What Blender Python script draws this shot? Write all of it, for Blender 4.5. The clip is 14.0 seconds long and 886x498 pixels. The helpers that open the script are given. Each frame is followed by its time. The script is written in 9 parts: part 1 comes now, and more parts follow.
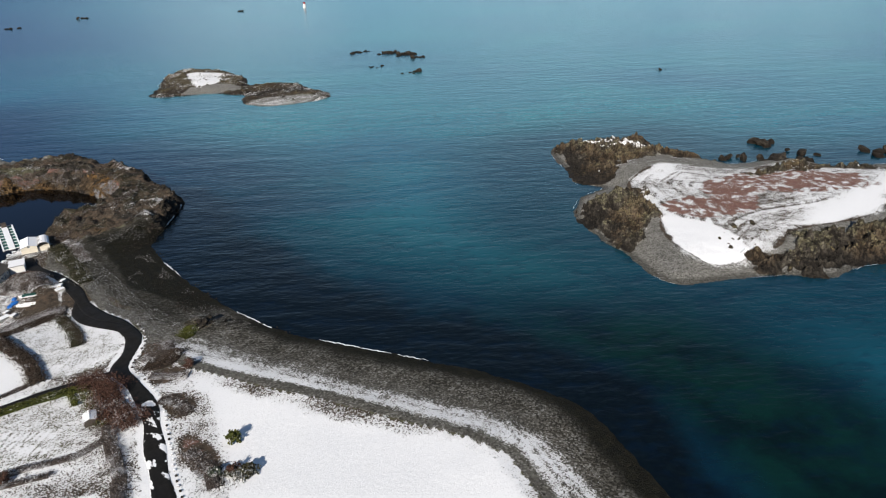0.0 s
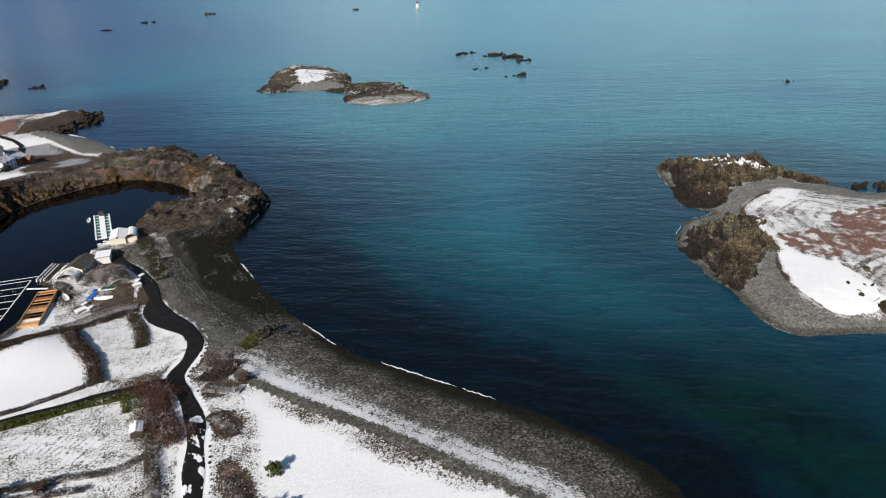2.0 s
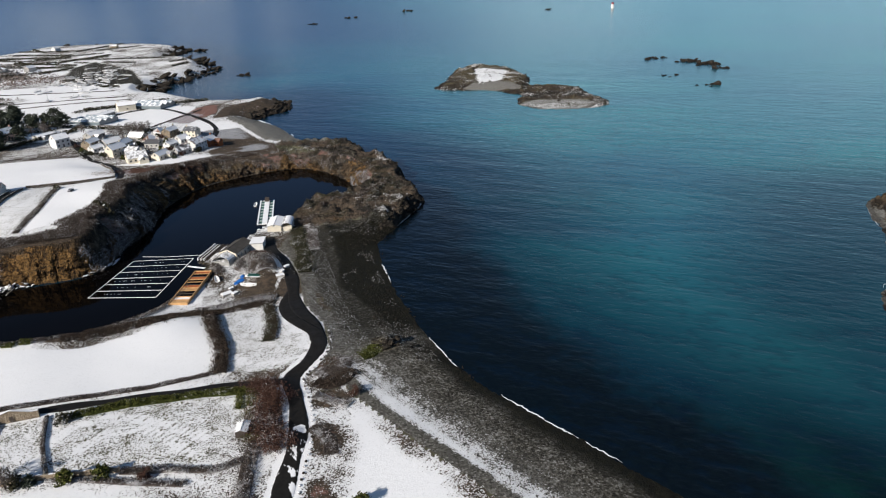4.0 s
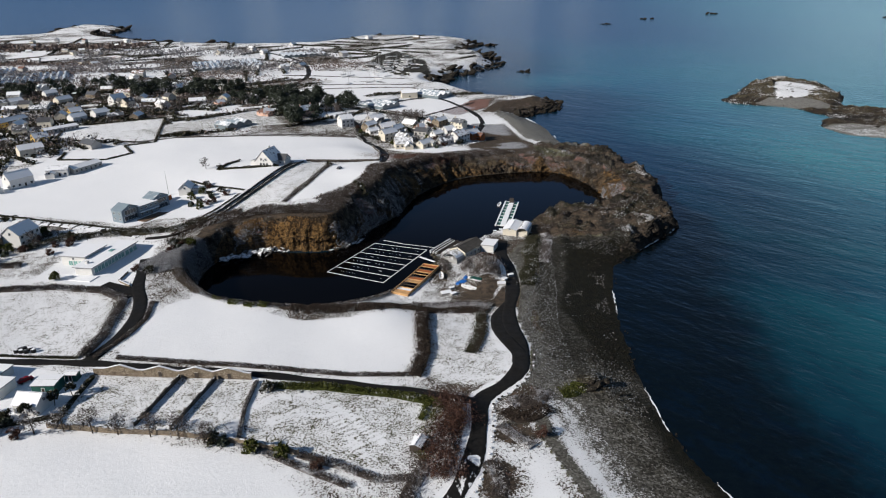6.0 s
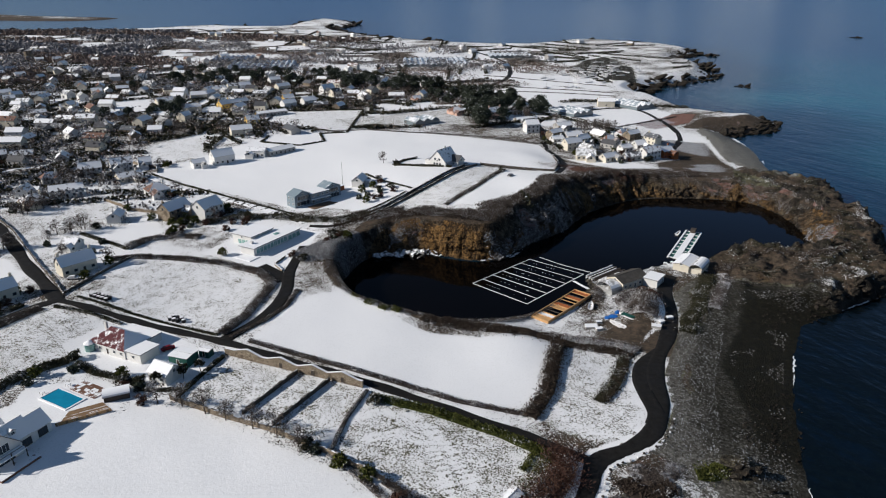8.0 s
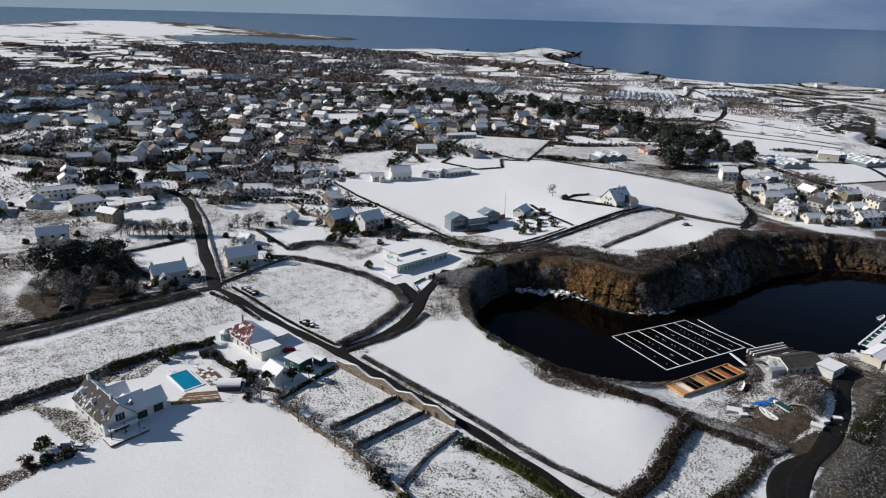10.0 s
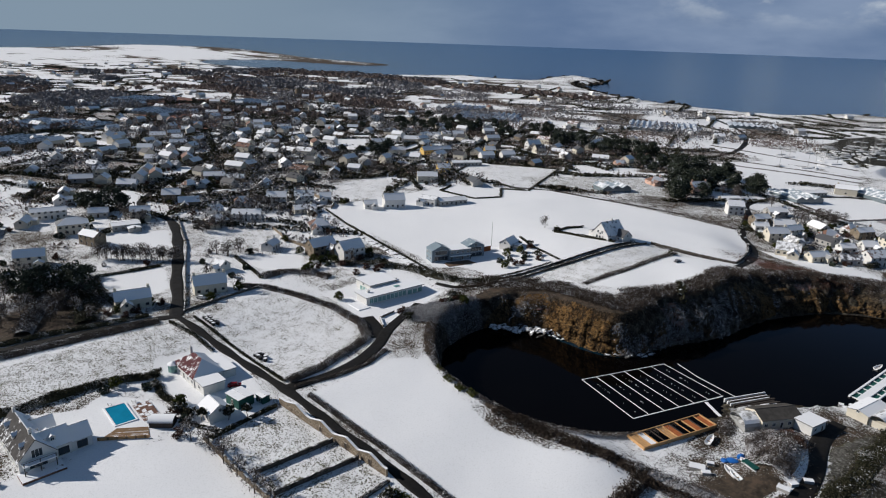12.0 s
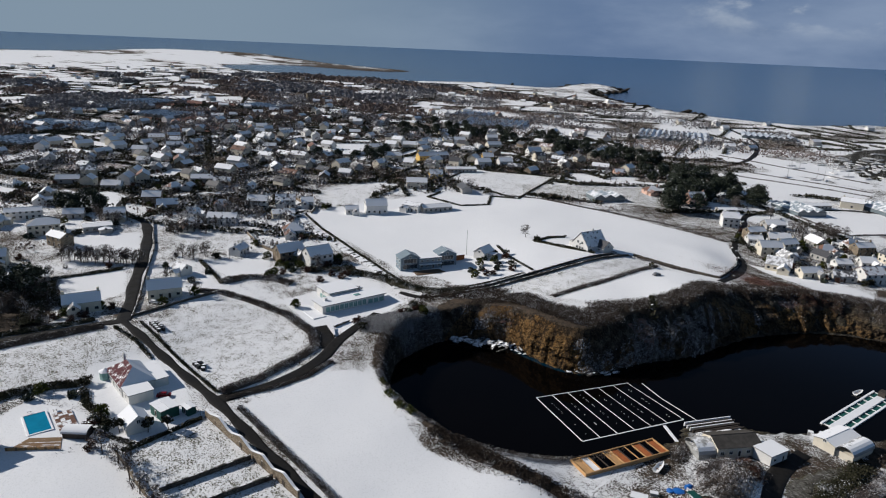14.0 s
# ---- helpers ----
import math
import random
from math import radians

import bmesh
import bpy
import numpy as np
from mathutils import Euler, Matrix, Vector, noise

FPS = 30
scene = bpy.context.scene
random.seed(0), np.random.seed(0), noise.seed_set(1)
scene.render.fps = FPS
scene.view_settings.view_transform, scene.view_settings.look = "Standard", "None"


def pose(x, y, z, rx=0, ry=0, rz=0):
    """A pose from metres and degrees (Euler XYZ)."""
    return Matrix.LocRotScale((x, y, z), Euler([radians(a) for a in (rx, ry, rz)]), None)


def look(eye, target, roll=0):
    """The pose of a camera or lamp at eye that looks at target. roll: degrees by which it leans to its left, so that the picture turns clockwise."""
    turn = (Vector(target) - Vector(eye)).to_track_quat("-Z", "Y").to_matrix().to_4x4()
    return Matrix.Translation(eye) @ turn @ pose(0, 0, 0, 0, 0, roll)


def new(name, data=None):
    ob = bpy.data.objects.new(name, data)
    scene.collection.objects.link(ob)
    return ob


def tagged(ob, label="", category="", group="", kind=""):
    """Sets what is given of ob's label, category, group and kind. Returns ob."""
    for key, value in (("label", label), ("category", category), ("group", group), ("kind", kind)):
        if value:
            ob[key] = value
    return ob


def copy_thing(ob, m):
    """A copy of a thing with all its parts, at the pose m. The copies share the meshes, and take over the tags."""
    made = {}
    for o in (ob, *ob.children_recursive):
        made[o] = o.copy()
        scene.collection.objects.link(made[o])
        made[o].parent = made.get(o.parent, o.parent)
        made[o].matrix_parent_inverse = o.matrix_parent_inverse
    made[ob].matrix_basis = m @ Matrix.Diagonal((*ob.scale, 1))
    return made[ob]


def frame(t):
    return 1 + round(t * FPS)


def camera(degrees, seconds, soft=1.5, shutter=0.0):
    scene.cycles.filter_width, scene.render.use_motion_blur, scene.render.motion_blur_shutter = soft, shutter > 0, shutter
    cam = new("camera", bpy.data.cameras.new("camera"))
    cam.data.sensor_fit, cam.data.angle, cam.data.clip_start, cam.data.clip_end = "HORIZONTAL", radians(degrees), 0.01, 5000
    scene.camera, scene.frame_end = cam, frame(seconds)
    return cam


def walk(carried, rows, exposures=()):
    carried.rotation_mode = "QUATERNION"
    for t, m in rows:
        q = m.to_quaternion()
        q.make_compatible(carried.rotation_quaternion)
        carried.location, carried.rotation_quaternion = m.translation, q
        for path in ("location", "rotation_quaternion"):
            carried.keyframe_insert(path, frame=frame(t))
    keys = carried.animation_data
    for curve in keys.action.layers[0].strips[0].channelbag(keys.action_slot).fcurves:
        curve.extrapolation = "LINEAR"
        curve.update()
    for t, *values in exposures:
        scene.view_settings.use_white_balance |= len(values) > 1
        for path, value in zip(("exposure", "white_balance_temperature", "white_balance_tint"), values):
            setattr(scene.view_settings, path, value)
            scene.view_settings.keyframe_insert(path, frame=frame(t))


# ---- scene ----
cam = camera(67.0, 14.0, soft=1.1)
PATH = [
    (0, (0.795, -0.448, 119.543), (1.96, 0.969, 118.747), -2.7),
    (0.5, (5.201, 2.372, 119.383), (6.336, 3.814, 118.589), -2.6),
    (1, (9.829, 5.3, 119.071), (10.893, 6.798, 118.282), -2.5),
    (1.5, (14.263, 8.192, 118.903), (15.261, 9.736, 118.117), -2.5),
    (2, (18.923, 12.153, 118.263), (19.853, 13.741, 117.481), -2.3),
    (4.5, (40.494, 30.327, 116.663), (40.782, 32.154, 115.902), -2.0),
    (5, (43.859, 35.052, 116.386), (43.941, 36.902, 115.63), -1.8),
    (5.5, (47.049, 39.741, 116.244), (46.934, 41.591, 115.492), -1.6),
    (6, (49.668, 45.345, 115.549), (49.383, 47.179, 114.803), -1.4),
    (6.5, (52.004, 50.62, 115.415), (51.615, 52.435, 114.67), -1.3),
    (7, (54.327, 56.055, 115.234), (53.814, 57.84, 114.493), -1.0),
    (7.5, (57.356, 61.55, 114.843), (56.7, 63.29, 114.107), -0.7),
    (8, (60.478, 67.193, 114.572), (59.653, 68.861, 113.84), -0.3),
    (8.5, (63.607, 72.422, 113.521), (62.626, 74.008, 112.798), 0.3),
    (9, (66.826, 78.148, 113.055), (65.683, 79.622, 112.334), 0.9),
    (11.5, (80.483, 105.587, 116.049), (79.1, 106.9, 115.447), 2.0),
    (12, (82.906, 112.837, 115.333), (81.51, 114.139, 114.736), 2.0),
    (12.5, (84.654, 119.09, 115.212), (83.251, 120.385, 114.615), 2.1),
    (13, (86.609, 125.98, 114.719), (85.197, 127.267, 114.126), 2.1),
    (13.5, (88.871, 132.075, 114.68), (87.444, 133.345, 114.09), 2.3),
    (14, (91.819, 138.292, 113.84), (90.375, 139.548, 113.26), 2.5),
]
walk(cam, [(t, look(eye, target, roll)) for t, eye, target, roll in PATH],
     exposures=[(0, 0.48, 6500, 10), (2.5, 0.48, 6500, 10), (5, 0.30, 6400, 10), (7.5, 0.17, 6300, 10), (9, 0.12, 6280, 10), (14, 0.03, 6250, 10)])

# ---- light: low winter sun from the south-west, broken cloud ----
SUN_AZ, SUN_EL = 236.0, 27.0   # compass degrees from +y towards +x
sun_way = Vector((math.sin(radians(SUN_AZ)) * math.cos(radians(SUN_EL)), math.cos(radians(SUN_AZ)) * math.cos(radians(SUN_EL)), math.sin(radians(SUN_EL))))
world = bpy.data.worlds.new("winter_sky")
scene.world = world
world.use_nodes = True
wt = world.node_tree
wt.nodes.clear()
w_out = wt.nodes.new("ShaderNodeOutputWorld")
w_bg = wt.nodes.new("ShaderNodeBackground")
w_sky = wt.nodes.new("ShaderNodeTexSky")
w_sky.sky_type, w_sky.sun_disc = "NISHITA", False
w_sky.sun_elevation, w_sky.sun_rotation = radians(SUN_EL), radians(SUN_AZ)
w_sky.air_density, w_sky.dust_density, w_sky.altitude = 1.3, 1.2, 50


def wnode(kind, **values):
    node = wt.nodes.new(kind)
    for k, v in values.items():
        node.inputs[k].default_value = v
    return node


def wlink(a, b):
    wt.links.new(a, b)


def wmix(f, a, b):
    node = wt.nodes.new("ShaderNodeMix")
    node.data_type = "RGBA"
    for socket, v in zip((node.inputs[0], node.inputs[6], node.inputs[7]), (f, a, b)):
        if isinstance(v, bpy.types.NodeSocket):
            wlink(v, socket)
        else:
            socket.default_value = v
    return node.outputs[2]


def wstep(v, lo, hi):
    node = wt.nodes.new("ShaderNodeMapRange")
    node.interpolation_type = "SMOOTHSTEP"
    wlink(v, node.inputs[0])
    node.inputs[1].default_value, node.inputs[2].default_value = lo, hi
    return node.outputs[0]


w_co = wt.nodes.new("ShaderNodeTexCoord")
w_map = wnode("ShaderNodeMapping", Scale=(1.0, 1.0, 3.4))
w_noise = wnode("ShaderNodeTexNoise", Scale=2.6, Detail=8, Roughness=0.56)
wlink(w_co.outputs["Generated"], w_map.inputs["Vector"])
wlink(w_map.outputs[0], w_noise.inputs["Vector"])
w_dot = wt.nodes.new("ShaderNodeVectorMath")
w_dot.operation = "DOT_PRODUCT"
wlink(w_co.outputs["Generated"], w_dot.inputs[0])
w_dot.inputs[1].default_value = (0.74, 0.67, 0.0)
w_sep = wt.nodes.new("ShaderNodeSeparateXYZ")
wlink(w_co.outputs["Generated"], w_sep.inputs[0])
# thin cloud over blue sky in the north-east, a grey-blue snow cloud bank low in the north-west
w_cloud = wmix(wstep(w_noise.outputs["Fac"], 0.36, 0.68), (3.3, 6.0, 7.9, 1), (6.9, 9.4, 10.8, 1))
w_clear = wmix(0.35, w_sky.outputs[0], (0.6, 1.2, 2.2, 1))
w_thin = wmix(wstep(w_sep.outputs[2], 0.44, 0.02), w_clear, w_cloud)
w_bank = wmix(wstep(w_noise.outputs["Fac"], 0.42, 0.74), (1.55, 2.35, 3.9, 1), (2.9, 3.75, 5.3, 1))
w_west = wt.nodes.new("ShaderNodeVectorMath")
w_west.operation = "DOT_PRODUCT"
wlink(w_co.outputs["Generated"], w_west.inputs[0])
w_west.inputs[1].default_value = (-0.985, 0.17, 0.0)
w_bank = wmix(wstep(w_west.outputs["Value"], 0.72, 1.0), w_bank, (2.9, 3.8, 4.7, 1))   # paler veil in the west
w_north = wt.nodes.new("ShaderNodeVectorMath")
w_north.operation = "DOT_PRODUCT"
wlink(w_co.outputs["Generated"], w_north.inputs[0])
w_north.inputs[1].default_value = (-0.22, 0.975, 0.0)
w_puff = wnode("ShaderNodeTexNoise", Scale=7.0, Detail=7, Roughness=0.55)
w_pmap = wnode("ShaderNodeMapping", Scale=(1.0, 1.0, 2.2))
wlink(w_co.outputs["Generated"], w_pmap.inputs["Vector"])
wlink(w_pmap.outputs[0], w_puff.inputs["Vector"])
w_lit = wt.nodes.new("ShaderNodeMath")
w_lit.operation = "MULTIPLY"
wlink(wstep(w_puff.outputs["Fac"], 0.48, 0.62), w_lit.inputs[0])
w_lit2 = wt.nodes.new("ShaderNodeMath")
w_lit2.operation = "MULTIPLY"
wlink(wstep(w_north.outputs["Value"], 0.93, 0.985), w_lit2.inputs[0])
wlink(wstep(w_sep.outputs[2], 0.02, 0.07), w_lit2.inputs[1])
wlink(w_lit2.outputs[0], w_lit.inputs[1])
w_bank = wmix(w_lit.outputs[0], w_bank, (6.6, 7.2, 7.8, 1))   # sunlit heads of cloud in the north
w_bank = wmix(wstep(w_sep.outputs[2], 0.10, 0.22), w_bank, (0.95, 1.9, 3.9, 1))   # bluer above the bank
w_bank = wmix(wstep(w_sep.outputs[2], 0.27, 0.42), w_bank, (0.42, 0.78, 1.5, 1))   # dark snow cloud higher up
w_open = wt.nodes.new("ShaderNodeMath")
w_open.operation = "MAXIMUM"
wlink(wstep(w_dot.outputs["Value"], 0.72, 0.985), w_open.inputs[0])
wlink(wstep(w_sep.outputs[2], 0.5, 0.95), w_open.inputs[1])
wlink(wmix(w_open.outputs[0], w_bank, w_thin), w_bg.inputs["Color"])
w_bg.inputs["Strength"].default_value = 0.075
wlink(w_bg.outputs[0], w_out.inputs["Surface"])
sun = new("sun", bpy.data.lights.new("sun", "SUN"))
sun.data.energy, sun.data.angle, sun.data.color = 4.9, radians(1.0), (1.0, 0.935, 0.85)
sun.matrix_world = look(sun_way * 100, (0, 0, 0))

# ---- materials ----
class Nodes:
    """A small helper to write node materials as sums."""
    def __init__(self, name, rough=0.8, metal=0.0, spec=0.3):
        self.m = bpy.data.materials.new(name)
        self.m.use_nodes = True
        self.t = self.m.node_tree
        self.b = self.t.nodes["Principled BSDF"]
        self.b.inputs["Roughness"].default_value = rough
        self.b.inputs["Metallic"].default_value = metal
        self.b.inputs["Specular IOR Level"].default_value = spec

    def n(self, kind, **props):
        node = self.t.nodes.new(kind)
        for k, v in props.items():
            if k == "op":
                node.operation = v
            elif k == "dt":
                node.data_type = v
            elif k == "feature":
                node.feature = v
        return node

    def put(self, socket, v):
        if isinstance(v, bpy.types.NodeSocket):
            self.t.links.new(v, socket)
        elif isinstance(v, tuple) and len(v) == 3 and socket.type == "RGBA":
            socket.default_value = (*v, 1)
        else:
            socket.default_value = v

    def pos(self):
        return self.n("ShaderNodeNewGeometry").outputs["Position"]

    def obj(self):
        return self.n("ShaderNodeTexCoord").outputs["Object"]

    def nz(self):
        s = self.n("ShaderNodeSeparateXYZ")
        self.put(s.inputs[0], self.n("ShaderNodeNewGeometry").outputs["Normal"])
        return s.outputs[2]

    def attr(self, name):
        a = self.n("ShaderNodeAttribute")
        a.attribute_name = name
        return a.outputs["Fac"]

    def rnd(self):
        return self.n("ShaderNodeObjectInfo").outputs["Random"]

    def isle(self):
        return self.n("ShaderNodeNewGeometry").outputs["Random Per Island"]

    def noise(self, scale, co, detail=4, rough=0.55, stretch=None, turn=0):
        x = self.n("ShaderNodeTexNoise")
        if stretch:
            mp = self.n("ShaderNodeMapping")
            mp.inputs["Scale"].default_value = stretch
            mp.inputs["Rotation"].default_value = (0, 0, turn)
            self.put(mp.inputs[0], co)
            co = mp.outputs[0]
        self.put(x.inputs["Vector"], co)
        x.inputs["Scale"].default_value, x.inputs["Detail"].default_value, x.inputs["Roughness"].default_value = scale, detail, rough
        return x.outputs["Fac"]

    def waves(self, scale, co, turn, long, detail=3, rough=0.5):
        """Noise drawn out along the crests, which run at turn degrees from x."""
        mp = self.n("ShaderNodeMapping")
        mp.vector_type = "TEXTURE"
        mp.inputs["Scale"].default_value = (long, 1, 1)
        mp.inputs["Rotation"].default_value = (0, 0, radians(turn))
        self.put(mp.inputs[0], co)
        return self.noise(scale, mp.outputs[0], detail, rough)

    def cells(self, scale, co, out="Distance", feature="F1", stretch=None, turn=0):
        x = self.n("ShaderNodeTexVoronoi", feature=feature)
        if stretch:
            mp = self.n("ShaderNodeMapping")
            mp.inputs["Scale"].default_value = stretch
            mp.inputs["Rotation"].default_value = (0, 0, turn)
            self.put(mp.inputs[0], co)
            co = mp.outputs[0]
        self.put(x.inputs["Vector"], co)
        x.inputs["Scale"].default_value = scale
        return x.outputs[out]

    def math(self, op, a, b=0.0):
        x = self.n("ShaderNodeMath", op=op)
        self.put(x.inputs[0], a)
        self.put(x.inputs[1], b)
        return x.outputs[0]

    def step(self, v, lo, hi):
        x = self.n("ShaderNodeMapRange")
        x.interpolation_type = "SMOOTHSTEP"
        self.put(x.inputs[0], v)
        x.inputs[1].default_value, x.inputs[2].default_value = lo, hi
        return x.outputs[0]

    def ramp(self, v, *stops):
        x = self.n("ShaderNodeValToRGB")
        e = x.color_ramp.elements
        while len(e) < len(stops):
            e.new(0.5)
        for el, (p, c) in zip(e, stops):
            el.position, el.color = p, (*c, 1)
        self.put(x.inputs[0], v)
        return x.outputs[0]

    def mix(self, f, a, b):
        x = self.n("ShaderNodeMix", dt="RGBA")
        self.put(x.inputs[0], f)
        self.put(x.inputs[6], a)
        self.put(x.inputs[7], b)
        return x.outputs[2]

    def bump(self, v, strength=0.5, dist=0.1):
        x = self.n("ShaderNodeBump")
        x.inputs["Strength"].default_value, x.inputs["Distance"].default_value = strength, dist
        self.put(x.inputs["Height"], v)
        self.put(self.b.inputs["Normal"], x.outputs[0])

    def done(self, color, rough=None):
        self.put(self.b.inputs["Base Color"], color)
        if rough is not None:
            self.put(self.b.inputs["Roughness"], rough)
        return self.m


SNOW = (0.82, 0.825, 0.84)


def land_material():
    q = Nodes("winter_land", 0.9, spec=0.15)
    p = q.pos()
    fine, mid, big = q.noise(2.2, p, 5, 0.68), q.noise(0.22, p, 4), q.noise(0.035, p, 3)
    rock = q.ramp(q.noise(0.3, p, 8, 0.7), (0.3, (0.010, 0.0092, 0.0085)), (0.45, (0.042, 0.036, 0.030)), (0.58, (0.105, 0.092, 0.072)), (0.72, (0.23, 0.215, 0.18)))
    seam = q.math("ABSOLUTE", q.math("SUBTRACT", q.noise(0.16, p, 6, 0.62, (1, 1, 0.45)), 0.5))
    cleft = q.step(seam, 0.0, 0.04)
    moss = q.math("MULTIPLY", q.math("MULTIPLY", q.step(q.noise(0.07, p, 4, 0.6), 0.46, 0.58), q.step(q.noise(0.8, p, 6, 0.75), 0.42, 0.56)), q.step(q.nz(), 0.45, 0.85))
    rock = q.mix(q.math("MULTIPLY", moss, 0.45), rock, q.ramp(q.noise(1.5, p, 5, 0.7), (0.35, (0.06, 0.052, 0.022)), (0.65, (0.22, 0.18, 0.085))))
    crust = q.math("MULTIPLY", q.step(q.math("ADD", q.attr("lichen"), q.math("MULTIPLY", q.math("SUBTRACT", q.noise(0.35, p, 6, 0.7), 0.5), 1.6)), 0.42, 0.62), q.step(q.nz(), 0.25, 0.65))
    rock = q.mix(q.math("MULTIPLY", crust, 0.85), rock, q.ramp(q.noise(1.1, p, 6, 0.75), (0.36, (0.030, 0.027, 0.018)), (0.5, (0.16, 0.145, 0.085)), (0.66, (0.36, 0.34, 0.24))))
    rock = q.mix(q.attr("ochre"), rock, q.ramp(q.noise(0.45, p, 7, 0.7, (1, 1, 2.2)), (0.32, (0.045, 0.026, 0.012)), (0.5, (0.19, 0.105, 0.035)), (0.7, (0.27, 0.17, 0.075))))
    rock = q.mix(q.math("MULTIPLY", q.math("SUBTRACT", 1.0, cleft), 0.75), rock, (0.010, 0.008, 0.007))
    rock = q.mix(q.math("MULTIPLY", q.step(q.noise(1.3, p, 5, 0.75), 0.46, 0.60), 0.85), rock, (0.016, 0.013, 0.010))
    rock = q.mix(q.math("MULTIPLY", q.attr("tide"), 0.92), rock, q.ramp(q.noise(0.9, p, 6, 0.72), (0.32, (0.005, 0.0045, 0.004)), (0.52, (0.019, 0.0165, 0.014)), (0.70, (0.055, 0.046, 0.038))))
    scrub = q.ramp(q.noise(0.5, p, 7, 0.7), (0.3, (0.024, 0.019, 0.014)), (0.5, (0.075, 0.058, 0.042)), (0.66, (0.12, 0.084, 0.060)), (0.8, (0.075, 0.08, 0.034)))
    heath = q.ramp(q.noise(0.9, p, 6, 0.7), (0.3, (0.12, 0.066, 0.052)), (0.55, (0.25, 0.135, 0.108)), (0.8, (0.38, 0.27, 0.23)))
    grass = q.ramp(q.noise(0.8, p, 5, 0.65), (0.3, (0.075, 0.068, 0.042)), (0.6, (0.14, 0.138, 0.085)), (0.8, (0.22, 0.205, 0.15)))
    stone = q.cells(1.9, p, "Color")
    sh = q.n("ShaderNodeSeparateXYZ")
    q.put(sh.inputs[0], stone)
    shingle = q.ramp(q.math("ADD", q.math("MULTIPLY", sh.outputs[0], 0.45), q.math("MULTIPLY", q.noise(0.12, p, 6, 0.7), 0.62)),
                     (0.25, (0.016, 0.014, 0.010)), (0.45, (0.052, 0.047, 0.036)), (0.66, (0.135, 0.125, 0.105)), (0.86, (0.38, 0.37, 0.345)))
    shingle = q.mix(q.attr("pale"), shingle, q.ramp(q.math("ADD", q.math("MULTIPLY", sh.outputs[1], 0.5), q.math("MULTIPLY", q.noise(0.3, p, 6, 0.7), 0.5)), (0.25, (0.11, 0.105, 0.092)), (0.75, (0.30, 0.29, 0.265))))
    shingle = q.mix(q.attr("wet"), shingle, q.ramp(q.noise(0.5, p, 6, 0.7), (0.3, (0.004, 0.0036, 0.0024)), (0.55, (0.0115, 0.0105, 0.0055)), (0.8, (0.034, 0.030, 0.018))))
    cob = q.n("ShaderNodeSeparateXYZ")
    q.put(cob.inputs[0], q.cells(1.1, p, "Color"))
    shingle = q.mix(q.math("MULTIPLY", q.step(cob.outputs[0], 0.84, 0.9), q.math("MULTIPLY", q.step(q.cells(1.1, p), 0.42, 0.3), q.math("MULTIPLY", q.math("SUBTRACT", 1.0, q.attr("wet")), 0.6))), shingle, (0.36, 0.345, 0.31))
    shingle = q.mix(q.math("MULTIPLY", q.step(cob.outputs[1], 0.78, 0.86), q.math("MULTIPLY", q.step(q.cells(1.1, p), 0.45, 0.3), 0.7)), shingle, (0.018, 0.016, 0.012))
    c = q.mix(q.step(q.math("ADD", q.attr("scrub"), q.math("MULTIPLY", q.math("SUBTRACT", mid, 0.5), 0.9)), 0.42, 0.58), grass, scrub)
    c = q.mix(q.step(q.math("ADD", q.attr("heath"), q.math("MULTIPLY", q.math("SUBTRACT", mid, 0.5), 0.9)), 0.42, 0.58), c, heath)
    c = q.mix(q.step(q.math("ADD", q.attr("shingle"), q.math("MULTIPLY", q.math("SUBTRACT", mid, 0.5), 0.5)), 0.42, 0.58), c, shingle)
    steep = q.math("MULTIPLY", q.step(q.math("SUBTRACT", 1.0, q.nz()), 0.16, 0.36), 0.9)
    rk = q.math("MAXIMUM", q.attr("rock"), steep)
    c = q.mix(q.step(q.math("ADD", rk, q.math("MULTIPLY", q.math("SUBTRACT", mid, 0.5), 0.8)), 0.42, 0.58), c, rock)
    s = q.math("ADD", q.attr("snow"), q.math("MULTIPLY", q.math("SUBTRACT", fine, 0.5), 1.45))
    s = q.math("ADD", s, q.math("MULTIPLY", q.math("SUBTRACT", q.noise(1.1, p, 3, 0.6), 0.5), 0.5))
    s = q.math("ADD", s, q.math("MULTIPLY", q.math("SUBTRACT", mid, 0.5), 0.55))
    s = q.math("SUBTRACT", s, q.math("MULTIPLY", q.step(q.math("SUBTRACT", 1.0, q.nz()), 0.16, 0.46), 0.6))
    snow = q.mix(big, (0.77, 0.775, 0.79), (0.84, 0.84, 0.845))
    snow = q.mix(q.math("MULTIPLY", q.step(fine, 0.5, 0.68), 0.34), snow, (0.52, 0.53, 0.52))
    rime = q.math("ADD", q.math("SUBTRACT", q.math("MULTIPLY", q.attr("frost"), 0.95), 0.42), q.math("MULTIPLY", q.math("SUBTRACT", q.noise(1.3, p, 7, 0.85), 0.5), 2.6))
    c = q.mix(q.math("MULTIPLY", q.step(rime, 0.34, 0.62), 0.55), c, (0.62, 0.65, 0.70))
    c = q.mix(q.step(s, 0.43, 0.53), c, snow)
    relief = q.math("ADD", q.math("MULTIPLY", fine, 0.8), q.noise(0.6, p, 6, 0.75))
    relief = q.math("ADD", relief, q.math("MULTIPLY", q.math("MULTIPLY", cleft, rk), 0.9))
    q.bump(q.math("MULTIPLY", relief, q.math("ADD", 0.09, q.math("SUBTRACT", 1.0, q.step(s, 0.40, 0.56)))), 0.9, 1.0)
    return q.done(c)


